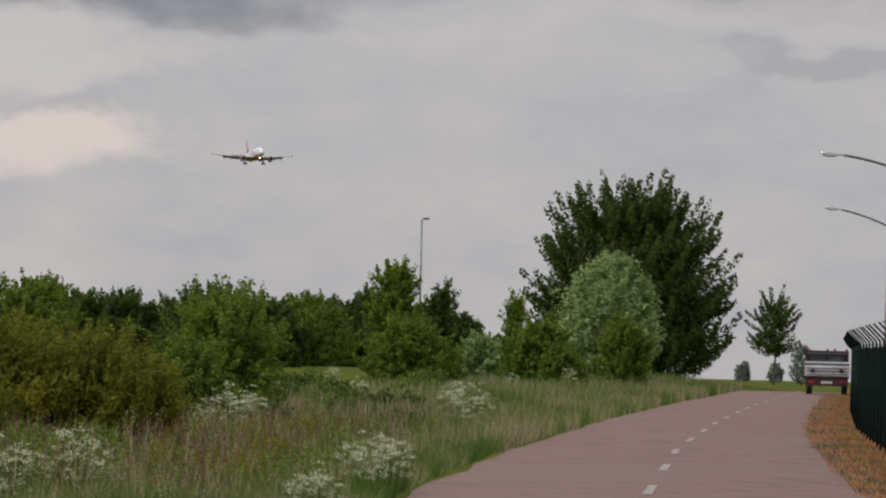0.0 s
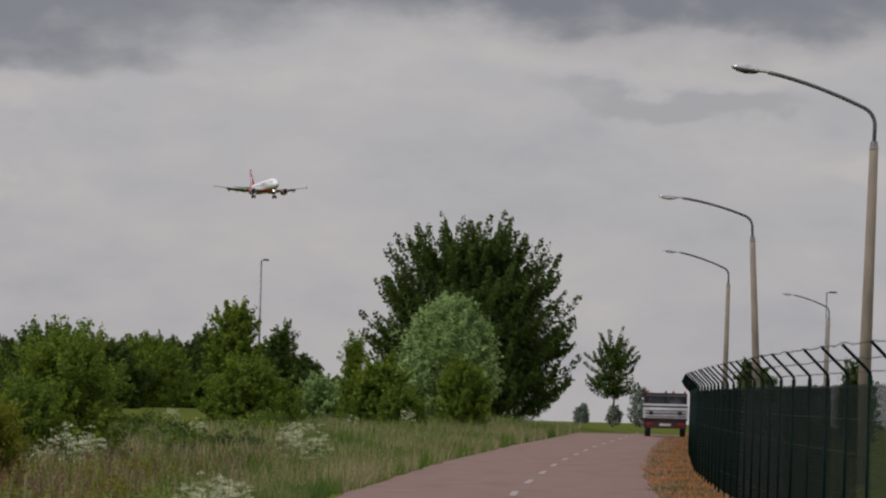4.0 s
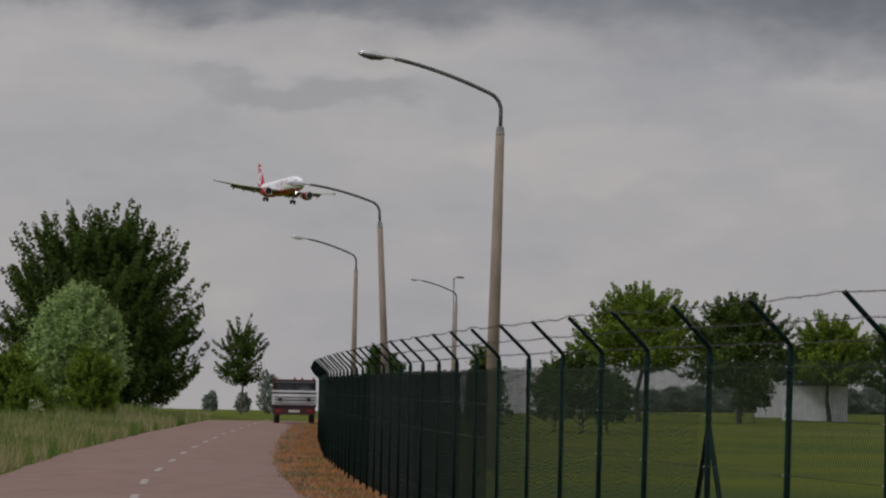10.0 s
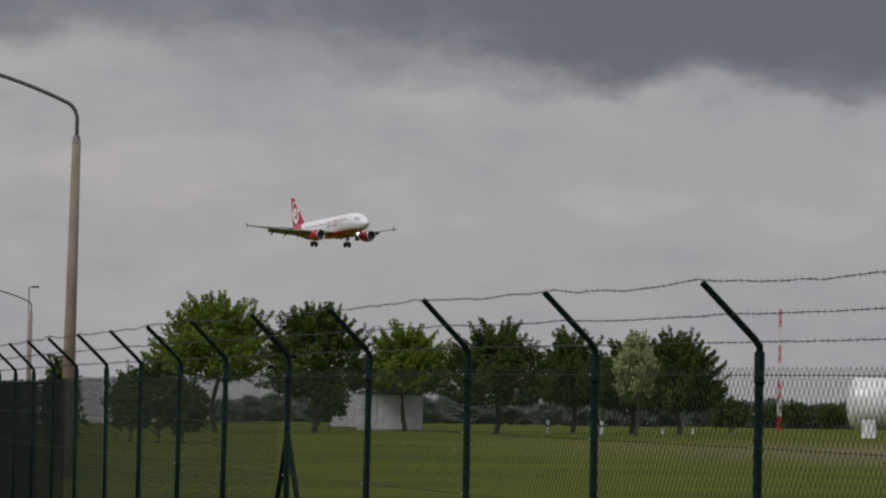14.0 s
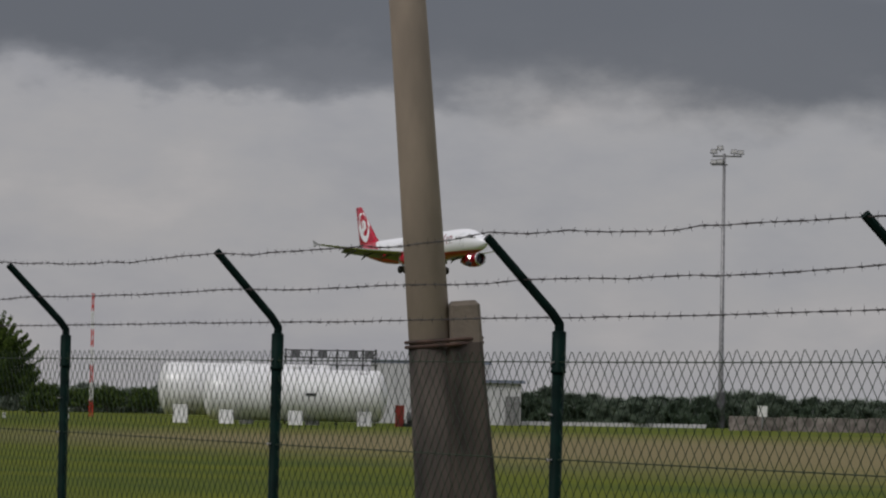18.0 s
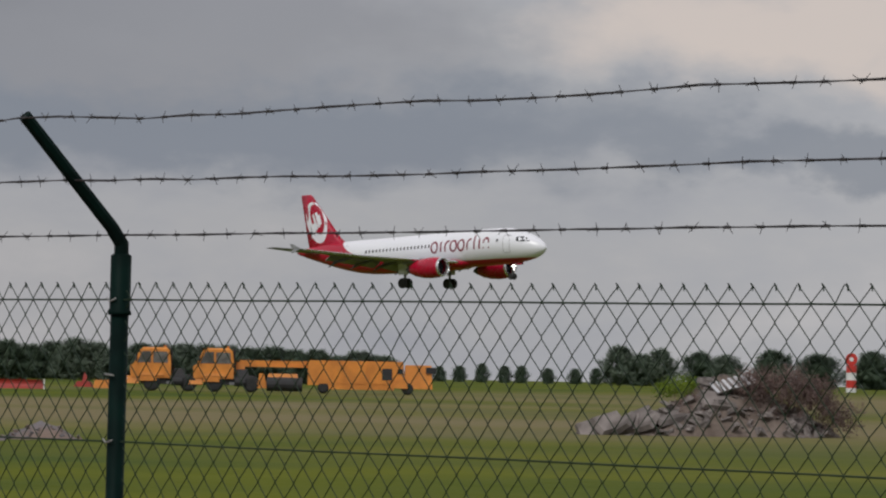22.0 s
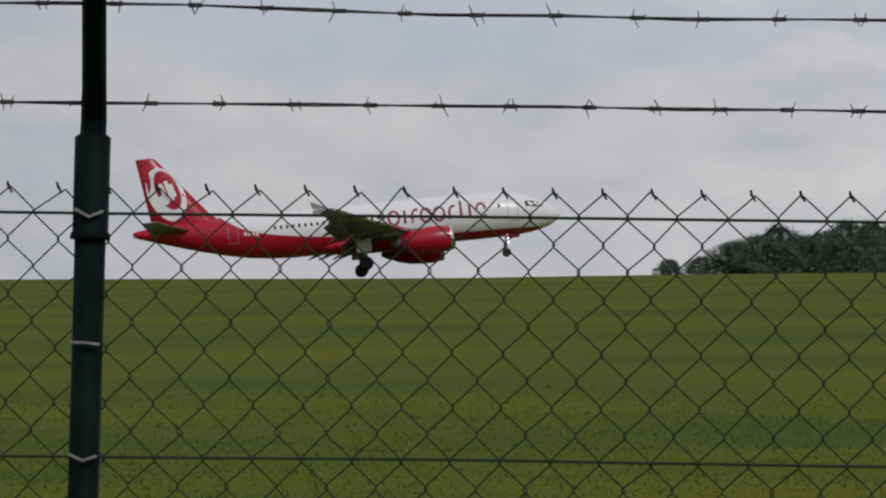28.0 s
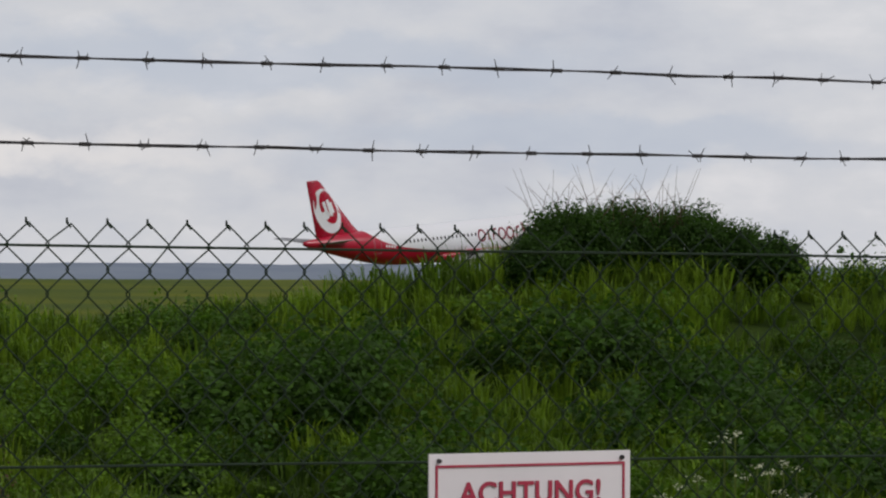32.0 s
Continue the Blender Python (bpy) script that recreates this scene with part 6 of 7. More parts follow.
for k, (az, r, w, top) in enumerate(((121.45, 33, 0.8, 2.13), (122.1, 33.4, 0.9, 2.17), (122.9, 33.4, 0.9, 2.15), (123.5, 33.2, 0.62, 2.0), (121.08, 32.6, 0.45, 1.88), (124.0, 33, 0.42, 1.82))):
    tree("mound_bush", "dark low bush on top of the grassy mound", "bush", az, r, w, 1.55, top, "leaf_herb", 300 + k, bottom=0.0, shoots=980, per=24, leaf=0.012, shoot_len=0.2, girth=0.012, group="bushes on the mound", up=0.9, deep=0.5, spread=0.03, profile=DOME)
twig = Form()
tr = random.Random(4)
for k in range(46):
    a = tr.uniform(121.0, 122.9)
    x, y = polar(a, 33.2)
    z = 2.06
    sx, sy = polar(a + tr.uniform(-0.5, 0.5), 33.2)
    twig.tube([(x, y, z), ((x + sx) / 2, (y + sy) / 2, z + 0.2), (sx, sy, z + tr.uniform(0.26, 0.48))], [0.003, 0.002, 0.001], 3)
tagged(part("dry_twigs", twig, M["blade_brown"]), "bare dry stalks above the mound bush", "stalks", kind="stuff")


def cow_parsley(seed, tall, heads, spread, label, head=0.036):
    """Stems that fork into flat white umbels."""
    g = random.Random(seed)
    nrg = np.random.default_rng(seed)
    stems, q = Form(), []
    for k in range(heads):
        a, rr = g.uniform(0, 6.28), spread * math.sqrt(g.random())
        fx, fy = rr * math.cos(a), rr * math.sin(a)
        h = tall * g.uniform(0.3, 1.15) * (1 - 0.25 * (rr / spread) ** 2)
        stems.tube([(fx * 0.6, fy * 0.6, -0.05), (fx, fy, h)], [0.006, 0.003], 3)
        n = 26
        d = np.stack([nrg.normal(0, head, n), nrg.normal(0, head, n), nrg.normal(0, head * 0.45, n)], 1)
        q.append(leaf_quads(nrg, d + [fx, fy, h], np.tile([0, 0, 2.0], (n, 1)), head * 0.30, 0.9))
    return stems.mesh("stems", M["blade_green"]), quads("umbels", np.concatenate(q), M["petal"]), label


kinds = [cow_parsley(s, 0.62, 52, 0.27, "", 0.030) for s in (1, 2, 3)]
SPOTS = [(1.02, 53, 1.05), (0.82, 54, 1.0), (1.16, 55.5, 0.9), (0.62, 56, 0.8), (0.23, 43.5, 0.85), (0.02, 44, 0.7), (2.11, 96, 1.5), (1.85, 97, 1.3), (-2.8, 50, 1.1), (-2.55, 51, 0.8), (-3.64, 45.5, 1.0), (-3.3, 50, 0.7), (-0.91, 82, 1.45), (-0.65, 83, 1.3), (-1.71, 80, 1.0), (-1.2, 83, 1.0),
         (0.38, 150, 1.1), (3.3, 168, 1.1), (2.6, 150, 0.9), (0.7, 120, 0.9), (1.9, 120, 0.9), (-0.4, 120, 0.9)]
for i, (az, r, s) in enumerate(SPOTS):
    x, y = polar(az, r)
    t = thing("cow_parsley", "clump of white-flowering cow parsley in roadside grass", "flowers", "cow parsley along the lane")
    t.matrix_basis = pose(x, y, height(x, y) + 0.05, 0, 0, i * 77) @ Matrix.Scale(s, 4)
    part("stems", kinds[i % 3][0], None, t, kind="stuff")
    part("umbels", kinds[i % 3][1], None, t, "flat white flower heads", kind="stuff")
fine = cow_parsley(9, 0.74, 64, 0.24, "", 0.014)
few = cow_parsley(10, 0.32, 12, 0.20, "", 0.014)
for i, (az, r, s, kind) in enumerate(((123.6, 18.6, 1.3, fine), (124.3, 18.8, 1.15, fine), (107.0, 20.0, 1.7, few), (106.6, 20.2, 1.5, few), (107.5, 20.0, 1.6, few), (106.6, 24.0, 2, few), (107.4, 24.4, 2, few), (110.6, 22.0, 1.7, few), (101.4, 24, 1, few), (102.2, 25, 1, few), (103.0, 23, 1, few), (100.8, 23, 0.9, few), (104.9, 25, 1.1, few), (107.2, 24, 1.2, few), (108.2, 23.5, 1.2, few), (105.9, 24, 1, few), (103.8, 26, 1, few), (109.6, 24, 1, few), (99.9, 24, 0.9, few), (111.0, 22.5, 1, few))):
    x, y = polar(az, r)
    t = thing("cow_parsley", "small white umbel flowers among mound herbs", "flowers", "flowers on the mound")
    t.matrix_basis = pose(x, y, height(x, y), 0, 0, i * 61) @ Matrix.Scale(s, 4)
    part("stems", kind[0], None, t, kind="stuff")
    part("umbels", kind[1], None, t, "small white flower heads", kind="stuff")


# ---- vehicles, buildings and equipment of the airfield ----
M["van_white"] = material("dusty_white_paint", (0.66, 0.67, 0.70), (0.5, 0.51, 0.53), 0.35, scale=2)
M["maroon"] = material("dark_red_chassis", (0.055, 0.012, 0.016), (0.035, 0.010, 0.012), 0.5, scale=3)
M["black"] = material("matt_black", (0.015, 0.015, 0.017), (0.028, 0.028, 0.03), 0.7, scale=4)
# blue-grey base colour stands in for sky mirrored in the glass
M["cab_glass"] = material("cab_glass_sky_tint", (0.10, 0.115, 0.135), (0.05, 0.055, 0.065), 0.08, scale=3)
M["tail_lamp"] = material("red_tail_lamp", (0.30, 0.02, 0.02), (0.25, 0.02, 0.02), 0.25, scale=4)
M["plate"] = material("pale_plate", (0.6, 0.6, 0.56), (0.5, 0.5, 0.47), 0.4, scale=4)
M["tank"] = material("white_tank_enamel", (0.82, 0.82, 0.84), (0.70, 0.70, 0.72), 0.35, scale=0.7, stretch=(0.4, 1, 1))
M["shed"] = material("pale_grey_cladding", (0.52, 0.52, 0.54), (0.43, 0.43, 0.45), 0.6, scale=0.8, stretch=(6, 6, 0.3))
M["roof"] = material("dark_blue_grey_roof", (0.11, 0.13, 0.17), (0.08, 0.09, 0.12), 0.6, scale=1)
M["orange"] = material("airport_orange_paint", (0.72, 0.265, 0.045), (0.56, 0.20, 0.035), 0.45, scale=1.2)
M["plough_red"] = material("faded_red_paint", (0.34, 0.03, 0.022), (0.25, 0.03, 0.025), 0.5, scale=1.5)
M["gravel"] = material("grey_gravel", (0.155, 0.142, 0.150), (0.110, 0.102, 0.108), 0.95, scale=4, detail=10, bump=0.02, fine=25, third=(0.20, 0.145, 0.12), third_scale=0.5)
M["rubble"] = material("broken_concrete", (0.20, 0.175, 0.165), (0.105, 0.09, 0.083), 0.9, scale=2, detail=8, bump=0.02, fine=14, random_hue=0.35)
M["earth"] = material("dumped_earth", (0.10, 0.075, 0.06), (0.17, 0.135, 0.115), 0.95, scale=1.8, detail=9, bump=0.05, fine=9)
M["brush"] = leaf_mat("dry_brushwood", (0.12, 0.085, 0.075), (0.085, 0.06, 0.055))
# reflected sky is put into the glass as a tan-grey colour
M["pale_glass"] = material("cab_glass_tan_sky_tint", (0.16, 0.15, 0.14), (0.07, 0.066, 0.06), 0.1, scale=2)
M["stripe_red"] = material("signal_red_paint", (0.55, 0.035, 0.025), (0.45, 0.03, 0.025), 0.4, scale=2)
M["stripe_white"] = material("signal_white_paint", (0.72, 0.72, 0.72), (0.62, 0.62, 0.62), 0.4, scale=2)
# distance haze is put into the hills' blue-grey colour
M["hill"] = material("hills_in_haze_tint", (0.19, 0.225, 0.285), (0.215, 0.25, 0.305), 1.0, scale=0.01, spec=0.0)
M["turbine"] = material("pale_turbine_steel", (0.42, 0.43, 0.46), (0.38, 0.39, 0.42), 0.5, scale=0.1)


def facing(az, r, base=None):
    """A pose on the land whose +y points away from the origin."""
    x, y = polar(az, r)
    return pose(x, y, height(x, y) if base is None else base, 0, 0, -az)


def wheel(parent, x, y, r, w, name="wheel"):
    prof = [(-w / 2, r * 0.6), (-w / 2, r * 0.93), (-w * 0.3, r), (w * 0.3, r), (w / 2, r * 0.93), (w / 2, r * 0.6)]
    t = part(name, Form().loft([[(x + d, y + q * math.cos(a), r + q * math.sin(a)) for a in [2 * math.pi * k / 16 for k in range(16)]] for d, q in prof]), M["tyre"], parent, "black tyre", True)
    part("hub", Form().tube([(x - w * 0.52, y, r), (x + w * 0.52, y, r)], r * 0.45, 10), M["galva"], t)


def flatbed_truck():
    t = thing("flatbed_truck", "parked white flatbed truck with dark cab on the verge", "truck", at=facing(6.50, 214, 0.0))
    bed = part("cargo_bed", Form().box((-1.02, 0.06, 0.78), (1.02, 3.4, 0.86)), M["maroon"], t)
    for s in (-1, 1):
        part("side_board", Form().box((s * 1.02 - 0.025, 0.06, 0.86), (s * 1.02 + 0.025, 3.4, 1.28)), M["black"], bed, "dark dropside board")
    gate = part("tailgate", Form().box((-1.03, 0.0, 0.88), (1.03, 0.05, 1.38)), M["van_white"], t, "white ribbed tailgate")
    for z, mat in ((0.96, "galva"), (1.10, "black"), (1.24, "galva")):
        part("rib", Form().box((-0.95, -0.03, z - 0.022), (0.95, 0.0, z + 0.022)), M[mat], gate, "pressed rib")
    for s in (-1, 1):
        part("latch", Form().box((s * 0.66 - 0.09, -0.05, 1.04), (s * 0.66 + 0.09, -0.031, 1.2)), M["black"], gate, "dark tailgate latch")
    part("top_rail", Form().box((-1.04, -0.02, 1.46), (1.04, 0.08, 1.55)), M["van_white"], t, "white rail above the tailgate")
    for s in (-1, 1):
        part("stake", Form().box((s * 1.0 - 0.03, 0.0, 1.38), (s * 1.0 + 0.03, 0.06, 1.46)), M["black"], t)
    part("bumper", Form().box((-0.98, -0.02, 0.42), (0.98, 0.25, 0.74)), M["maroon"], t, "dark red rear bumper")
    part("plate_bar", Form().box((-0.26, -0.035, 0.53), (0.26, -0.022, 0.64)), M["plate"], t, "pale plate")
    for s in (-1, 1):
        part("tail_light", Form().box((s * 0.72 - 0.13, -0.04, 0.55), (s * 0.72 + 0.13, -0.022, 0.66)), M["tail_lamp"], t, "red tail light")
        wheel(t, s * 0.82, 0.75, 0.38, 0.26)
        wheel(t, s * 0.82, 4.2, 0.38, 0.26)
    rings = [[(s * w, y, z) for s, z in ((-1, 0.7), (1, 0.7), (1, zt), (-1, zt))] for y, w, zt in ((3.5, 0.98, 1.9), (3.7, 0.98, 2.0), (4.9, 0.95, 1.95), (5.3, 0.92, 1.35))]
    cab = part("cab", Form().loft(rings), M["black"], t, "dark cab")
    for x0, x1 in ((-0.80, -0.05), (0.05, 0.80)):
        part("rear_window", Form().box((x0, 3.47, 1.5), (x1, 3.495, 1.86)), M["cab_glass"], cab, "rear window with sky reflection in its colour")
    part("light_bar", Form().box((-0.95, 3.5, 1.46), (0.95, 3.56, 1.5)), M["van_white"], cab)
    rack = part("roof_rack", Form().box((-1.0, 3.3, 1.98), (1.0, 3.4, 2.06)), M["maroon"], t, "dark red roof rack")
    for s in (-0.9, 0.0, 0.35, 0.9):
        part("beacon", Form().tube([(s, 3.35, 2.05), (s, 3.35, 2.16)], [0.06, 0.04], 8), M["tail_lamp"], rack, "small roof lamp")
    for s in (-1, 1):
        part("headboard_post", Form().box((s * 0.97 - 0.04, 3.3, 0.86), (s * 0.97 + 0.04, 3.4, 2.0)), M["maroon"], rack)


flatbed_truck()


def steel_lamp(az, r, tall, arm):
    t = thing("lamp_post", "slim grey steel lamp post with a small flat lantern", "street lamp", "steel lamp posts", at=facing(az, r))
    part("pole", Form().tube([(0, 0, -0.2), (0, 0, tall)], [0.10, 0.055], 10), M["galva"], t, "", True)
    part("bracket", Form().tube([(0, 0, tall - 0.02), (arm * 0.5, 0, tall + 0.05)], 0.035, 6), M["galva"], t)
    part("lantern", Form().box((min(arm * 0.2, arm), -0.12, tall - 0.02), (max(arm * 0.2, arm), 0.12, tall + 0.10), 0.8), M["black"], t, "small dark lantern")


steel_lamp(1.43, 300, 9.75, 0.5)
steel_lamp(8.46, 325, 10.0, 0.75)


def building(name, label, az, r, w, depth, tall, base=None, panels=8, roof=0.25, door=True, skin="shed"):
    t = thing(name, label, "building", at=facing(az, r, base))
    part("wall", Form().box((-w / 2, 0, -0.3), (w / 2, depth, tall)), M[skin], t)
    for k in range(panels):
        x = -w / 2 + w * (k + 0.5) / panels
        part("panel", Form().box((x - w / panels * 0.46, -0.04, 0.02), (x + w / panels * 0.46, 0.0, tall - 0.06)), M[skin], t)
    part("roof", Form().box((-w / 2 - roof, -roof, tall), (w / 2 + roof, depth + roof, tall + 0.22), 0.97), M["roof"], t, "dark flat roof")
    if door:
        part("door", Form().box((w * 0.2, -0.07, 0.0), (w * 0.2 + 1.0, -0.042, 2.0)), M["galva"], t)
    return t


building("container_shed", "white corrugated container hut on airfield grass", 12.96, 300, 4.23, 2.4, 2.3, 0.0, 10, 0.02, False, "van_white")
building("storage_hall", "pale low storage hall behind the trees", 12.75, 345, 6.6, 6.0, 4.1, -0.1, 8, 0.1)
building("storage_hall", "pale grey airfield building behind the tanks", 22.0, 322, 8.4, 7.0, 4.2, 0.0, 9, 0.05)
building("annex", "small pale building with an overhanging dark roof", 22.80, 318, 3.6, 4.0, 2.9, 0.0, 5, 0.3)
for az, r, h in ((14.92, 290, 0.85), (15.59, 290, 0.85), (16.35, 300, 0.35), (16.72, 305, 0.35), (17.5, 300, 0.8), (54.0, 260, 0.8)):
    t = thing("marker_post", "short white marker post in the grass", "post", "white marker posts", at=facing(az, r))
    part("stake", Form().box((-0.12, -0.06, -0.1), (0.12, 0.06, h), 0.8), M["stripe_white"], t)
    part("band", Form().box((-0.125, -0.065, h * 0.55), (0.125, 0.065, h * 0.68)), M["black"], t)

t = thing("runway_mast", "slim red and white banded lattice mast", "mast", at=facing(17.79, 350, -0.2))
for k in range(7):
    z0, z1 = 9.5 * k / 7, 9.5 * (k + 1) / 7
    f = Form()
    for sx, sy in ((-1, -1), (1, -1), (1, 1), (-1, 1)):
        f.tube([(sx * (0.125 - 0.007 * z0), sy * (0.125 - 0.007 * z0), z0), (sx * (0.125 - 0.007 * z1), sy * (0.125 - 0.007 * z1), z1)], 0.036, 5)
    f.tube([(-0.1, -0.1, z0), (0.1, -0.1, (z0 + z1) / 2), (-0.1, -0.1, z1)], 0.02, 4)
    f.tube([(0.1, 0.1, z0), (-0.1, 0.1, (z0 + z1) / 2), (0.1, 0.1, z1)], 0.02, 4)
    part("section", f, M["stripe_red" if k % 2 == 0 else "stripe_white"], t, "banded lattice section")


def storage_tank(dx, dy, x0, x1, rad, zc):
    t = thing("storage_tank", "horizontal white cylindrical fuel tank on saddles", "tank", "fuel tanks", at=facing(20.03, 280) @ pose(dx, dy, 0))
    rings = []
    for x, q in ((x0 - 0.50, 0.2), (x0 - 0.42, 0.52), (x0 - 0.27, 0.78), (x0 - 0.1, 0.94), (x0 + 0.05, 1.0), ((x0 * 3 + x1) / 4, 1.0), ((x0 + x1) / 2, 1.0), ((x0 + 3 * x1) / 4, 1.0), (x1 - 0.05, 1.0), (x1 + 0.1, 0.94), (x1 + 0.27, 0.78), (x1 + 0.42, 0.52), (x1 + 0.50, 0.2)):
        rings.append([(x, rad * q * math.cos(a), zc + rad * q * math.sin(a)) for a in [2 * math.pi * k / 32 for k in range(32)]])
    shell = part("shell", Form().loft(rings), M["tank"], t, "white cylindrical shell", True)
    n = int((x1 - x0) / 1.6)
    for k in range(n + 1):
        x = x0 + (x1 - x0) * k / n
        part("seam", Form().loft([[(x + s, (rad + 0.012) * math.cos(a), zc + (rad + 0.012) * math.sin(a)) for a in [2 * math.pi * j / 32 for j in range(32)]] for s in (-0.03, 0.03)], False), M["stripe_white"], shell, "", True)
    for x in (x0 + 0.9, x1 - 0.9, (x0 + x1) / 2):
        part("saddle", Form().box((x - 0.45, -rad * 0.85, -0.25), (x + 0.45, rad * 0.85, zc - rad * 0.45), 0.92), M["tank"], t, "white concrete saddle")
    lad = part("ladder", Form().tube([(x1 - 1.2, -rad - 0.05, 0), (x1 - 1.2, -rad * 0.5, zc + rad)], 0.03, 5).tube([(x1 - 0.8, -rad - 0.05, 0), (x1 - 0.8, -rad * 0.5, zc + rad)], 0.03, 5), M["galva"], t, "steel ladder")
    for k in range(7):
        s = (k + 0.5) / 7
        y, z = -rad - 0.05 + (rad * 0.5 + 0.05) * s, (zc + rad) * s
        part("rung", Form().tube([(x1 - 1.2, y, z), (x1 - 0.8, y, z)], 0.02, 4), M["galva"], lad)
    part("manhole", Form().tube([((x0 + x1) / 2, 0, zc + rad - 0.05), ((x0 + x1) / 2, 0, zc + rad + 0.16)], 0.3, 14), M["tank"], t)
    part("name_bar", Form().box(((x0 + x1) / 2 + 0.6, -rad - 0.02, zc - 0.05), ((x0 + x1) / 2 + 1.25, -rad + 0.02, zc + 0.13)), M["black"], t, "dark unreadable marking")


storage_tank(0.6, 0.0, -4.25, 5.9, 1.56, 1.80)
storage_tank(-1.6, 4.0, -4.9, 5.0, 1.60, 2.10)
t = thing("pipe_gantry", "dark steel loading gantry above the tanks", "gantry", at=facing(20.75, 287))
for x in (-2.8, -1.2, 0.4, 2.0, 2.8):
    part("post", Form().box((x - 0.05, -0.05, 0), (x + 0.05, 0.05, 4.75)), M["black"], t)
for z in (3.75, 4.2, 4.65):
    part("rail", Form().box((-2.9, -0.035, z - 0.035), (2.9, 0.035, z + 0.035)), M["black"], t)
for x in (-2.2, -0.5, 1.4, 2.4):
    part("equipment_box", Form().box((x - 0.3, -0.3, 4.2), (x + 0.3, 0.3, 4.62), 0.9), M["wing_dark"], t, "dark valve box")
t = thing("hydrant_cabinet", "small red equipment cabinet beside the tanks", "cabinet", at=facing(21.62, 282))
part("body", Form().box((-0.28, -0.2, 0), (0.28, 0.2, 1.25)), M["plough_red"], t)
part("lid", Form().box((-0.31, -0.23, 1.25), (0.31, 0.23, 1.31)), M["plough_red"], t)
t = thing("pump_unit", "dark pump unit with pipes", "pump", at=facing(21.85, 282))
part("motor", Form().tube([(-0.7, 0, 0.55), (0.6, 0, 0.55)], 0.35, 12), M["wing_dark"], t)
part("base", Form().box((-0.9, -0.4, 0), (0.8, 0.4, 0.2)), M["black"], t)
part("pipe", Form().tube([(0.3, 0, 0.5), (0.3, 0, 1.25), (0.9, 0, 1.35)], 0.08, 8), M["galva"], t)


def flood_mast():
    t = thing("floodlight_mast", "tall grey floodlight mast with a cluster of lamps", "floodlight mast", at=facing(25.60, 330, -0.35))
    part("pole", Form().tube([(0, 0, 0), (0, 0, 2.4), (0, 0, 20.0)], [0.24, 0.2, 0.10], 14), M["galva"], t, "tapered steel pole", True)
    part("base_casing", Form().tube([(0, 0, 0), (0, 0, 2.9)], [0.34, 0.30], 12), M["wing_dark"], t, "dark base casing")
    part("crossbar", Form().box((-0.85, -0.06, 19.75), (1.25, 0.06, 19.87)), M["galva"], t)
    part("lower_bar", Form().box((-0.9, -0.06, 19.15), (0.25, 0.06, 19.25)), M["galva"], t)
    for x, z in ((-0.75, 20.15), (-0.3, 20.4), (0.7, 20.15), (1.15, 20.1), (-0.75, 19.4), (-0.3, 19.45)):
        l = part("floodlight", Form().box((x - 0.26, -0.22, z - 0.16), (x + 0.26, 0.1, z + 0.16), 0.8), M["wing_dark"], t, "dark floodlight housing")
        part("glass", Form().box((x - 0.2, -0.24, z - 0.12), (x + 0.2, -0.222, z + 0.12)), M["lip"], l)
        part("yoke", Form().tube([(x, 0, z - 0.3), (x, 0, z - 0.1)], 0.03, 5), M["galva"], l)


flood_mast()
t = thing("barrier_wall", "low grey concrete panel wall on the airfield", "wall", at=facing(27.2, 306, -0.1))
rw = random.Random(3)
for k in range(14):
    x = -8.0 + 16.0 * (k + 0.5) / 14
    part("panel", Form().box((x - 0.55, rw.uniform(-0.05, 0.05), -0.3), (x + 0.55, 0.2, 1.05 + rw.uniform(-0.05, 0.04))), M["rubble"], t, "weathered concrete panel")
t = thing("kerb_wall", "low pale concrete edge of the apron", "wall", at=facing(24.2, 326, -0.15))
for k in range(12):
    x = -7.0 + 14.0 * (k + 0.5) / 12
    part("block", Form().box((x - 0.57, 0, -0.3), (x + 0.57, 0.5, 0.42)), M["shed"], t)
t = thing("notice_board", "small white notice board on a post", "sign", at=facing(26.12, 303, -0.1))
part("post", Form().tube([(0, 0, -0.2), (0, 0, 1.2)], 0.05, 8), M["galva"], t)
part("board", Form().box((-0.32, -0.03, 1.05), (0.32, 0.03, 1.75)), M["stripe_white"], t)


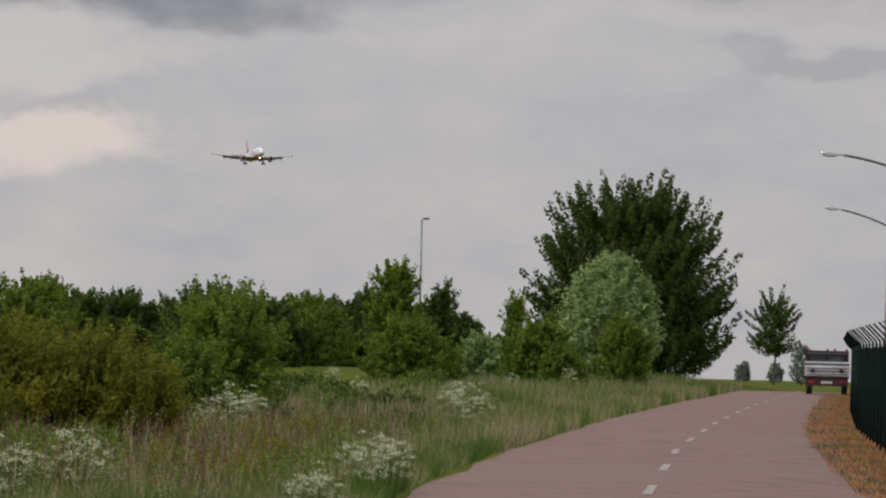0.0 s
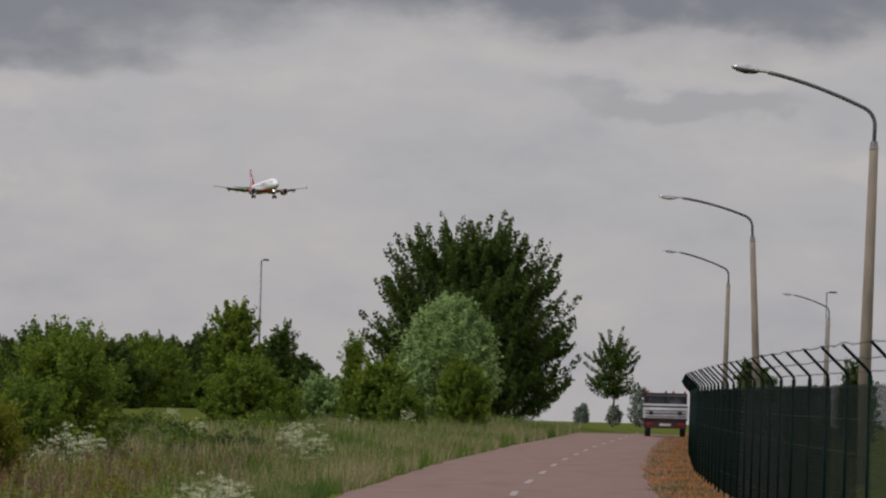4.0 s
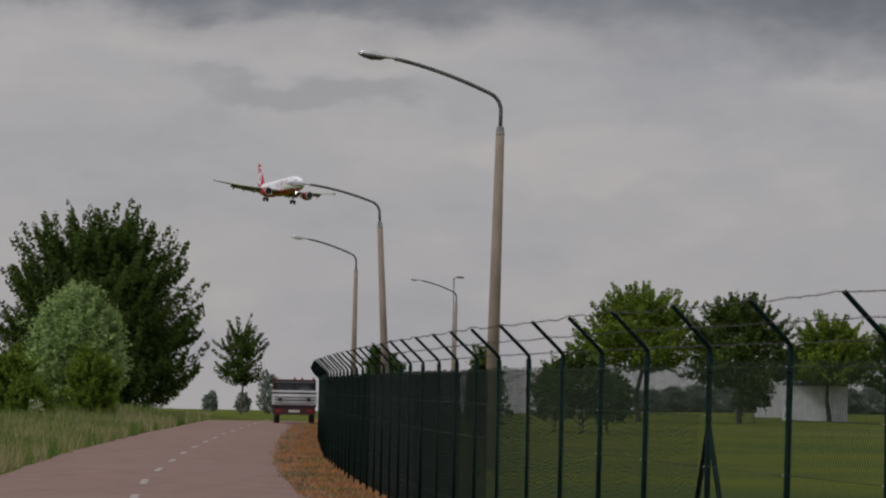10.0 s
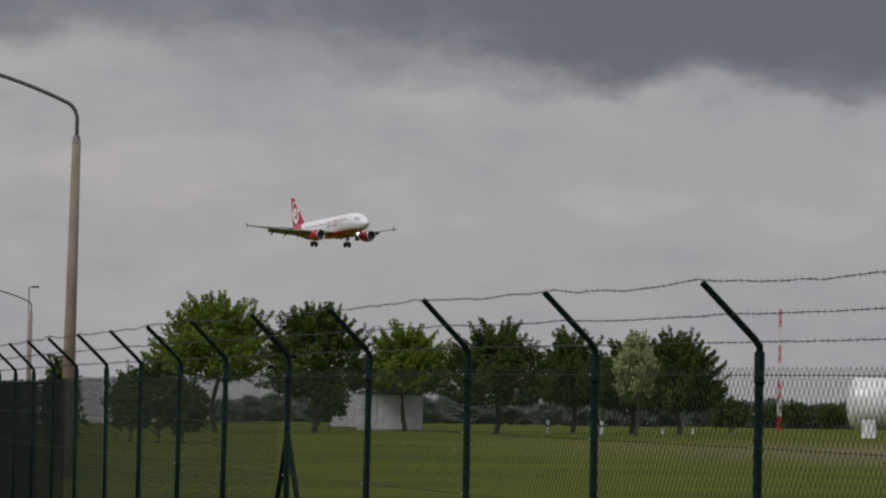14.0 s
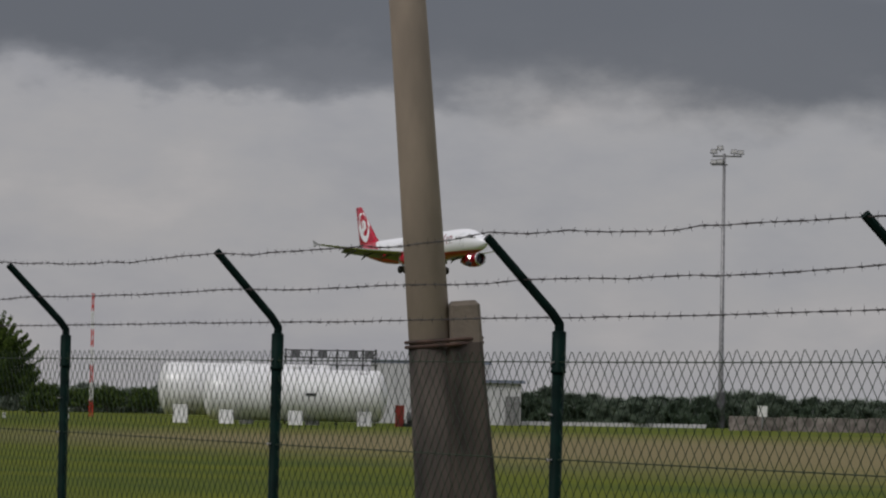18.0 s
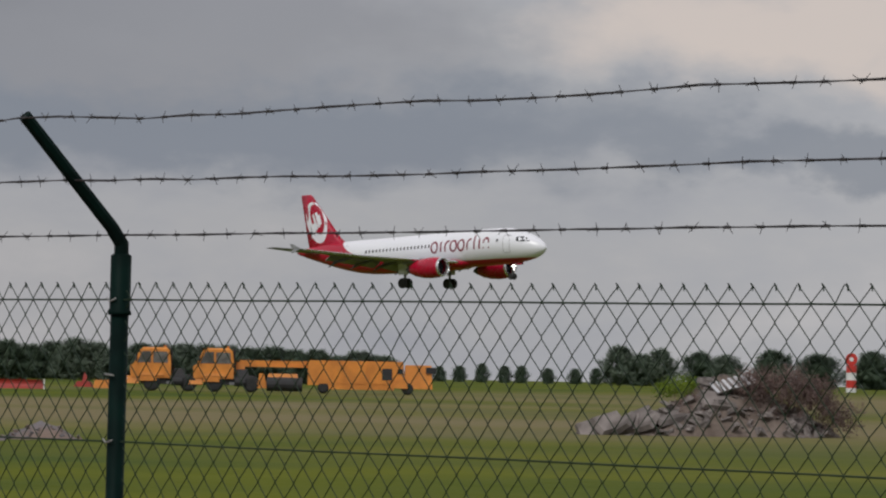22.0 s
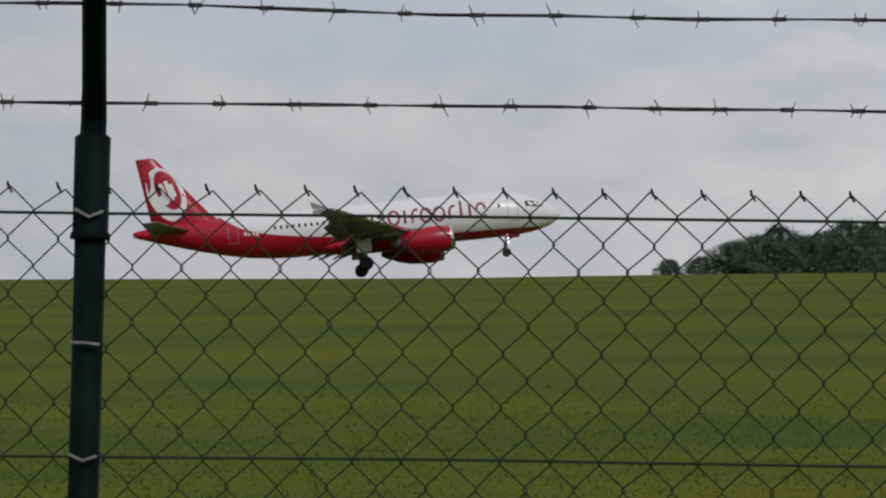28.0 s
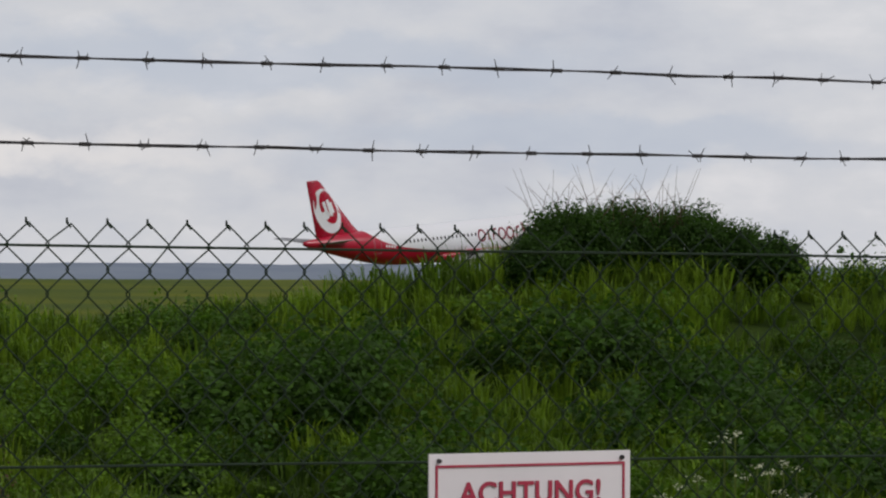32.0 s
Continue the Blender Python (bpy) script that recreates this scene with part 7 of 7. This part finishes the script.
def heap(name, label, az, r, w, d, tall, mat, seed, stones):
    t = thing(name, label, "heap", at=facing(az, r))
    f = Form()
    nx, ny = 44, 26
    for j in range(ny + 1):
        for i in range(nx + 1):
            u, v = 2 * i / nx - 1, 2 * j / ny - 1
            q = max(0.0, 1 - math.hypot(u * (1 + 0.2 * noise.noise((u * 2, v * 2, seed))), v))
            h = tall * (1.15 * q ** 0.9 + (0.10 if mat == "gravel" else 0.25) * noise.noise((u * 3 + seed, v * 3, 1)) * min(1, 4 * q) + (0.03 if mat == "gravel" else 0.08) * noise.noise((u * 11, v * 11, seed)) * min(1, 6 * q)) - 0.12
            f.v.append((u * w / 2 * 1.12, v * d / 2, h))
    for j in range(ny):
        for i in range(nx):
            a = j * (nx + 1) + i
            f.f.append((a, a + 1, a + nx + 2, a + nx + 1))
    f.m = [0] * len(f.f)
    part("pile_body", f, M[mat], t, "", True)
    g = random.Random(seed)
    shapes = []
    for k in range(4):
        b = Form().box((-0.5, -0.5, -0.5), (0.5, 0.5, 0.5), g.uniform(0.6, 1.0))
        b.v = [tuple(c + g.uniform(-0.13, 0.13) for c in p) for p in b.v]
        shapes.append(b.mesh("stone", M["rubble"] if mat != "gravel" else M["gravel"]))
    for k in range(stones):
        u, v = g.uniform(-0.85, 0.85), -g.random() * 0.85
        q = max(0.0, 1 - math.hypot(u, v))
        z = tall * (1.1 * q ** 0.9 + (0.10 if mat == "gravel" else 0.25) * noise.noise((u * 3 + seed, v * 3, 1)) * min(1, 4 * q)) - 0.1
        s = (0.03 + 0.06 * g.random()) if mat == "gravel" else (0.06 + 0.19 * g.random() ** 2)
        m = pose(u * w / 2 * 1.12, v * d / 2 - 0.02, z, g.uniform(-50, 50), g.uniform(-50, 50), g.uniform(0, 360)) @ Matrix.Diagonal((s * g.uniform(0.8, 2.4), s * g.uniform(0.8, 1.6), s * g.uniform(0.35, 0.9), 1))
        part("stone", shapes[k % 4], None, t, at=m)
    return t


heap("gravel_heap", "cone-shaped heap of grey gravel on the grass", 32.2, 95, 3.0, 2.2, 1.05, "gravel", 4, 60)
heap("gravel_heap", "reddish grey heap of gravel on the grass", 33.05, 96, 2.5, 1.8, 0.86, "gravel", 7, 50)
heap("gravel_heap", "small grey heap of gravel on the grass", 34.25, 98, 2.0, 1.5, 0.45, "gravel", 9, 40)
rub = heap("rubble_heap", "heap of broken concrete, earth and brushwood", 42.75, 115, 5.4, 3.6, 1.42, "earth", 12, 190)
slab_rng = random.Random(7)
for k in range(9):
    u = slab_rng.uniform(-3.4, 0.6)
    z = 0.08 + 0.34 * max(0.0, u + 3.2) * 0.75
    part("slab", Form().box((-0.45, -0.3, -0.06), (0.45, 0.3, 0.06), slab_rng.uniform(0.8, 1)), M["rubble"], rub, "broken concrete slab", at=pose(u, -0.9 - 0.2 * slab_rng.random(), z + slab_rng.uniform(-0.1, 0.15), slab_rng.uniform(15, 60), slab_rng.uniform(-30, 10), slab_rng.uniform(-40, 40)))
grate = part("grating", Form().box((-0.55, -0.02, -0.32), (0.55, 0.02, 0.32)), M["rubble"], rub, "pale slatted grating", at=pose(0.15, -0.55, 1.30, -70, -16, 14))
for k in range(7):
    part("slat", Form().box((-0.54 + 0.16 * k, -0.045, -0.34), (-0.47 + 0.16 * k, -0.02, 0.34)), M["shed"], grate)
bq = []
for k, (x, z, s) in enumerate(((1.2, 0.85, 0.9), (2.0, 0.55, 0.9), (0.7, 1.15, 0.6), (2.7, 0.3, 0.7), (1.6, 1.05, 0.7), (0.2, 0.55, 0.5), (1.0, 0.4, 0.6), (2.2, 0.9, 0.6), (-0.9, 0.6, 0.45))):
    bq.append(crown(500 + k, s * 2, 0, s * 1.3, 240, 12, 0.026, 0.45, up=0.5, deep=0.7, spread=0.06) + np.array([x, -0.5, z - 0.35]))
part("brushwood", quads("brushwood", np.concatenate(bq), M["brush"]), None, rub, "dry brown brushwood", kind="stuff")
part("weeds", quads("weeds", crown(511, 1.4, 0, 0.5, 170, 14, 0.03, 0.25) + np.array([-1.2, 0.3, 0.85]), M["leaf_mid"]), None, rub, "yellow-green weeds", kind="stuff")

# snow-clearing machines
t = thing("snow_plough", "red snow plough blade lying in the grass", "plough", at=facing(33.94, 230))
rings = []
for x in (-1.25, 0, 1.25):
    rings.append([(x, -0.05 + 0.16 * math.sin(2.6 * s), 0.02 + 0.46 * s) for s in (0, 0.25, 0.5, 0.75, 1.0)] + [(x, 0.02 + 0.16 * math.sin(2.6 * s), 0.02 + 0.46 * s) for s in (1.0, 0.5, 0)])
part("blade", Form().loft(rings), M["plough_red"], t, "curved red blade")
for s in (-1, 1):
    part("end_plate", Form().box((s * 1.27 - 0.03, -0.12, 0.0), (s * 1.27 + 0.03, 0.2, 0.5)), M["stripe_white"], t)
t = thing("plough_frame", "orange plough frame with a red hitch", "plough", at=facing(34.86, 230))
part("body", Form().box((0.0, -0.2, 0.1), (1.1, 0.3, 0.5), 0.85), M["orange"], t)
part("hitch", Form().box((-0.95, -0.1, 0.15), (0.05, 0.1, 0.42), 0.7).box((-0.55, -0.1, 0.4), (-0.25, 0.1, 0.85), 0.3), M["plough_red"], t, "red hitch")
part("drawbar", Form().tube([(1.0, 0, 0.4), (1.7, 0, 0.62)], 0.04, 6), M["stripe_white"], t)


def cab_part(t, x0, x1, z0, z1):
    """A short forward-control cab seen from its flank."""
    h = z1 - z0
    lo = [(x0 + 0.05, z0), (x1, z0), (x1 + 0.02, z0 + 0.5 * h), (x1 - 0.06, z1 - 0.06), (x1 - 0.16, z1), (x0 + 0.62, z1), (x0 + 0.5, z1 - 0.05), (x0 + 0.2, z0 + 0.5 * h), (x0, z0 + 0.4 * h)]
    c = part("cab", Form().loft([[(x, y, z) for x, z in lo] for y in (-0.95, -0.9, 0.9, 0.95)]), M["orange"], t, "orange driver's cab")
    zw = z0 + h * 0.52
    part("door_window", Form().add([(x0 + 0.36, -0.962, zw), (x0 + 1.05, -0.962, zw), (x0 + 1.05, -0.962, z1 - 0.12), (x0 + 0.62, -0.962, z1 - 0.12)], [(0, 1, 2, 3)]), M["pale_glass"], c, "dark side window")
    part("rear_window", Form().add([(x0 + 1.16, -0.962, zw), (x1 - 0.14, -0.962, zw), (x1 - 0.18, -0.962, z1 - 0.14), (x0 + 1.16, -0.962, z1 - 0.14)], [(0, 1, 2, 3)]), M["pale_glass"], c, "dark side window")
    part("door", Form().box((x0 + 0.34, -0.975, z0 + 0.06), (x0 + 1.08, -0.952, zw - 0.05)), M["orange"], c)
    part("mirror", Form().box((x0 + 0.28, -1.16, zw + 0.05), (x0 + 0.36, -1.08, zw + 0.42)), M["black"], c, "black door mirror")
    part("roof", Form().box((x0 + 0.58, -0.93, z1), (x1 - 0.14, 0.93, z1 + 0.07), 0.9), M["orange"], c)
    part("beacon", Form().tube([(x1 - 0.3, 0, z1 + 0.05), (x1 - 0.3, 0, z1 + 0.17)], 0.06, 8), M["orange"], c)
    return c


def snow_truck(az, label):
    t = thing("snow_plough_truck", label, "truck", "parked snow-clearing machines", at=facing(az, 233))
    cab_part(t, -1.65, 0.40, 0.66, 2.12)
    part("chassis", Form().box((-1.1, -0.8, 0.34), (2.0, 0.8, 0.66)), M["black"], t, "black chassis")
    part("tank", Form().tube([(0.45, -0.85, 0.5), (1.0, -0.85, 0.5)], 0.22, 10), M["black"], t, "black fuel tank")
    part("mudguard", Form().box((-1.15, -1.02, 0.78), (0.1, -0.78, 0.92), 0.8), M["orange"], t)
    part("bumper", Form().box((-1.85, -0.98, 0.36), (-1.15, 0.98, 0.74), 0.9), M["orange"], t, "deep orange front bumper")
    part("exhaust", Form().tube([(0.42, -0.5, 0.9), (0.42, -0.5, 2.2)], 0.06, 8), M["black"], t, "upright exhaust pipe")
    part("engine_cover", Form().box((0.45, -0.7, 0.66), (1.2, 0.7, 1.15), 0.75), M["black"], t, "dark engine cover")
    part("fender", Form().box((-1.15, -1.0, 0.5), (-0.3, -0.8, 0.78), 0.9), M["orange"], t)
    part("step", Form().box((0.2, -0.95, 0.35), (0.9, -0.7, 0.5)), M["galva"], t)
    for x in (-0.55, 1.3):
        for y in (-0.8, 0.8):
            g = Form().loft([[(x + q * math.cos(a), y + d, 0.42 + q * math.sin(a)) for a in [2 * math.pi * k / 16 for k in range(16)]] for d, q in ((-0.13, 0.25), (-0.13, 0.4), (0, 0.43), (0.13, 0.4), (0.13, 0.25))])
            part("wheel", g, M["tyre"], t, "black tyre", True)
    return t


snow_truck(35.72, "orange snow plough truck with pale cab roof, parked")
tt = snow_truck(36.50, "orange truck towing a long sweeper, parked")
t = thing("jet_sweeper", "long orange airfield sweeper trailer, parked", "sweeper", "parked snow-clearing machines", at=facing(37.95, 233))
part("boom", Form().box((-5.2, -0.25, 1.28), (-1.75, 0.25, 1.60)), M["orange"], t, "long orange gooseneck beam")
part("gooseneck", Form().box((-5.4, -0.3, 0.9), (-4.9, 0.3, 1.5), 0.8), M["orange"], t)
part("broom_guard", Form().box((-3.9, -0.95, 0.25), (-2.1, 0.9, 0.95), 0.8), M["orange"], t, "orange broom guard")
part("broom", Form().tube([(-3.8, -0.9, 0.42), (-2.0, -0.9, 0.42)], 0.36, 14), M["black"], t, "dark brush roll")
part("arm", Form().box((-4.3, -1.0, 0.2), (-3.8, -0.9, 0.95), 0.5), M["orange"], t)
body = part("engine_body", Form().box((-1.75, -1.0, 0.42), (3.1, 1.0, 1.66), 0.985), M["orange"], t, "orange engine housing")
for x in (-0.55, 0.65, 1.85):
    part("side_panel", Form().box((x - 0.56, -1.03, 0.5), (x + 0.56, -1.002, 1.55)), M["orange"], body)
part("skirt", Form().box((-1.2, -1.0, 0.22), (2.6, -0.9, 0.44)), M["orange"], t)
part("grille", Form().box((2.0, -1.045, 0.72), (2.5, -1.031, 1.3)), M["black"], body, "dark louvred opening")
part("vent", Form().box((2.78, -1.045, 1.05), (3.05, -1.031, 1.3)), M["black"], body)
tail = part("blower", Form().box((3.1, -0.9, 0.3), (4.55, 0.9, 1.5), 0.9), M["orange"], t, "orange blower section")
part("nozzle", Form().box((4.2, -0.95, 1.1), (4.7, -0.7, 1.4)), M["black"], tail, "dark nozzle")
part("guard", Form().box((2.6, -1.1, 0.32), (3.3, -0.95, 0.72), 0.8), M["orange"], tail)
for x in (-0.95, 3.3):
    for y in (-0.85, 0.85):
        g = Form().loft([[(x + q * math.cos(a), y + d, 0.3 + q * math.sin(a)) for a in [2 * math.pi * k / 16 for k in range(16)]] for d, q in ((-0.16, 0.18), (-0.16, 0.27), (0, 0.3), (0.16, 0.27), (0.16, 0.18))])
        part("wheel", g, M["tyre"], t, "black tyre", True)
t = thing("runway_marker", "red and white striped runway marker with round top", "marker", at=facing(44.26, 350, -0.2))
for k in range(4):
    part("band", Form().tube([(0, 0, 0.58 * k), (0, 0, 0.58 * (k + 1))], [0.40, 0.40], 14), M["stripe_red" if k % 2 else "stripe_white"], t)
part("disc", Form().tube([(0, -0.08, 2.75), (0, 0.08, 2.75)], 0.46, 20), M["stripe_red"], t, "round red disc")
part("disc_centre", Form().tube([(0, -0.11, 2.75), (0, -0.082, 2.75)], 0.16, 14), M["stripe_white"], t)

# ---- the far distance ----
for k, az in enumerate((56.92, 57.76, 58.22, 59.06, 60.98, 61.47, 63.7, 65.3, 68.1)):
    t = thing("wind_turbine", "pale wind turbine on the horizon", "wind turbine", "wind turbines on the horizon", at=facing(az, 3600, -11.6))
    tall = 33.6 + 9 * ((k * 7) % 5) / 5
    part("tower", Form().tube([(0, 0, 0), (0, 0, tall)], [0.5, 0.32], 8), M["turbine"], t)
    part("nacelle", Form().box((-0.5, -1.2, tall - 0.5), (0.5, 1.6, tall + 0.6)), M["turbine"], t)
    for j in range(3):
        a = 2 * math.pi * j / 3 + k * 0.9
        part("blade", Form().tube([(0, -1.3, tall), (5 * math.sin(a), -1.4, tall + 5 * math.cos(a)), (11 * math.sin(a), -1.3, tall + 11 * math.cos(a))], [0.32, 0.42, 0.08], 5), M["turbine"], t)


def ridge(az0, az1, r, tops, name, label):
    f = Form()
    n = 120
    for i in range(n + 1):
        az = az0 + (az1 - az0) * i / n
        top = lerp_table(tops, az) + 1.6 * noise.noise((az * 0.7, r * 0.01, 0)) + 0.7 * noise.noise((az * 3, r * 0.01, 4))
        for rr, z in ((r - 420, -20), (r - 160, top - 5), (r, top), (r + 250, -20)):
            x, y = polar(az, rr)
            f.v.append((x, y, z))
        if i:
            k = 4 * i
            f.f.extend([(k - 4 + j, k - 3 + j, k + 1 + j, k + j) for j in range(3)])
    f.m = [0] * len(f.f)
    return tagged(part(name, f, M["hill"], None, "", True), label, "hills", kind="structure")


ridge(104, 136, 4100, [(104, 1), (110, 6), (116, 9), (124, 9), (136, 5)], "backdrop", "hills on the horizon, blue with painted haze")


# ---- smoke from the tyres ----
def smoke_paint():
    m = bpy.data.materials.new("thin_white_smoke")
    m.use_nodes = True
    n, l = m.node_tree.nodes, m.node_tree.links
    b = n["Principled BSDF"]
    b.inputs["Base Color"].default_value, b.inputs["Roughness"].default_value, b.inputs["Specular IOR Level"].default_value = (0.90, 0.93, 0.97, 1), 1.0, 0.0
    clear = n.new("ShaderNodeBsdfTransparent")
    mix = n.new("ShaderNodeMixShader")
    mix.inputs[0].default_value = 0.11
    l.new(clear.outputs[0], mix.inputs[1])
    l.new(b.outputs[0], mix.inputs[2])
    l.new(mix.outputs[0], n["Material Output"].inputs["Surface"])
    return m


M["smoke"] = smoke_paint()


def smoke_puff(seed, long, tall, deep):
    """Many thin overlapping wisps, longer than high."""
    t = thing("tyre_smoke", "thin white puff of tyre smoke drifting over the runway", "smoke", "puffs of tyre smoke")
    g = random.Random(seed)
    ball = Form()
    ball.loft([[(math.sin(p) * math.cos(a), math.sin(p) * math.sin(a), -math.cos(p)) for a in [2 * math.pi * k / 12 for k in range(12)]] for p in [0.15 + 2.84 * j / 7 for j in range(8)]])
    wisp = ball.mesh("wisp", M["smoke"], True)
    for k in range(9):
        u, w = (k - 4) / 4.5 + g.uniform(-0.06, 0.06), g.uniform(0.0, 0.55)
        size = g.uniform(0.7, 1.1) * (1.05 - 0.5 * abs(u))
        part("wisp", wisp, None, t, at=pose(g.uniform(-0.4, 0.4) * deep, u * long * 0.5, 0.15 + w * tall * 0.6, g.uniform(-25, 25), g.uniform(-25, 25), g.uniform(-20, 20)) @ Matrix.Diagonal((deep * 0.30 * size, long * 0.10 * size, tall * 0.40 * size, 1)))
    return t


puffs = [smoke_puff(31, 9.0, 1.5, 3.0), smoke_puff(32, 5.0, 2.3, 2.5)]


# ---- everything that moves ----
def motions():
    walk(airliner, [(t, pose(x, y, z, bank, -pitch, heading)) for t, x, y, z, pitch, heading, bank in AIRLINER])
    # the smoke leaves the tyres at each touch of the runway and drifts with the wind
    for puff, start, x, y in ((puffs[0], 28.5, 409.0, -31.0), (puffs[1], 29.1, 413.0, -69.0)):
        below = pose(x, y, -4.0)
        walk(puff, [(0.0, below), (start - 0.1, below), (start + 0.2, pose(x + 0.3, y - 1.0, 0.75)), (32.0, pose(x + 5.0, y - 4.0, 1.5))])


motions()
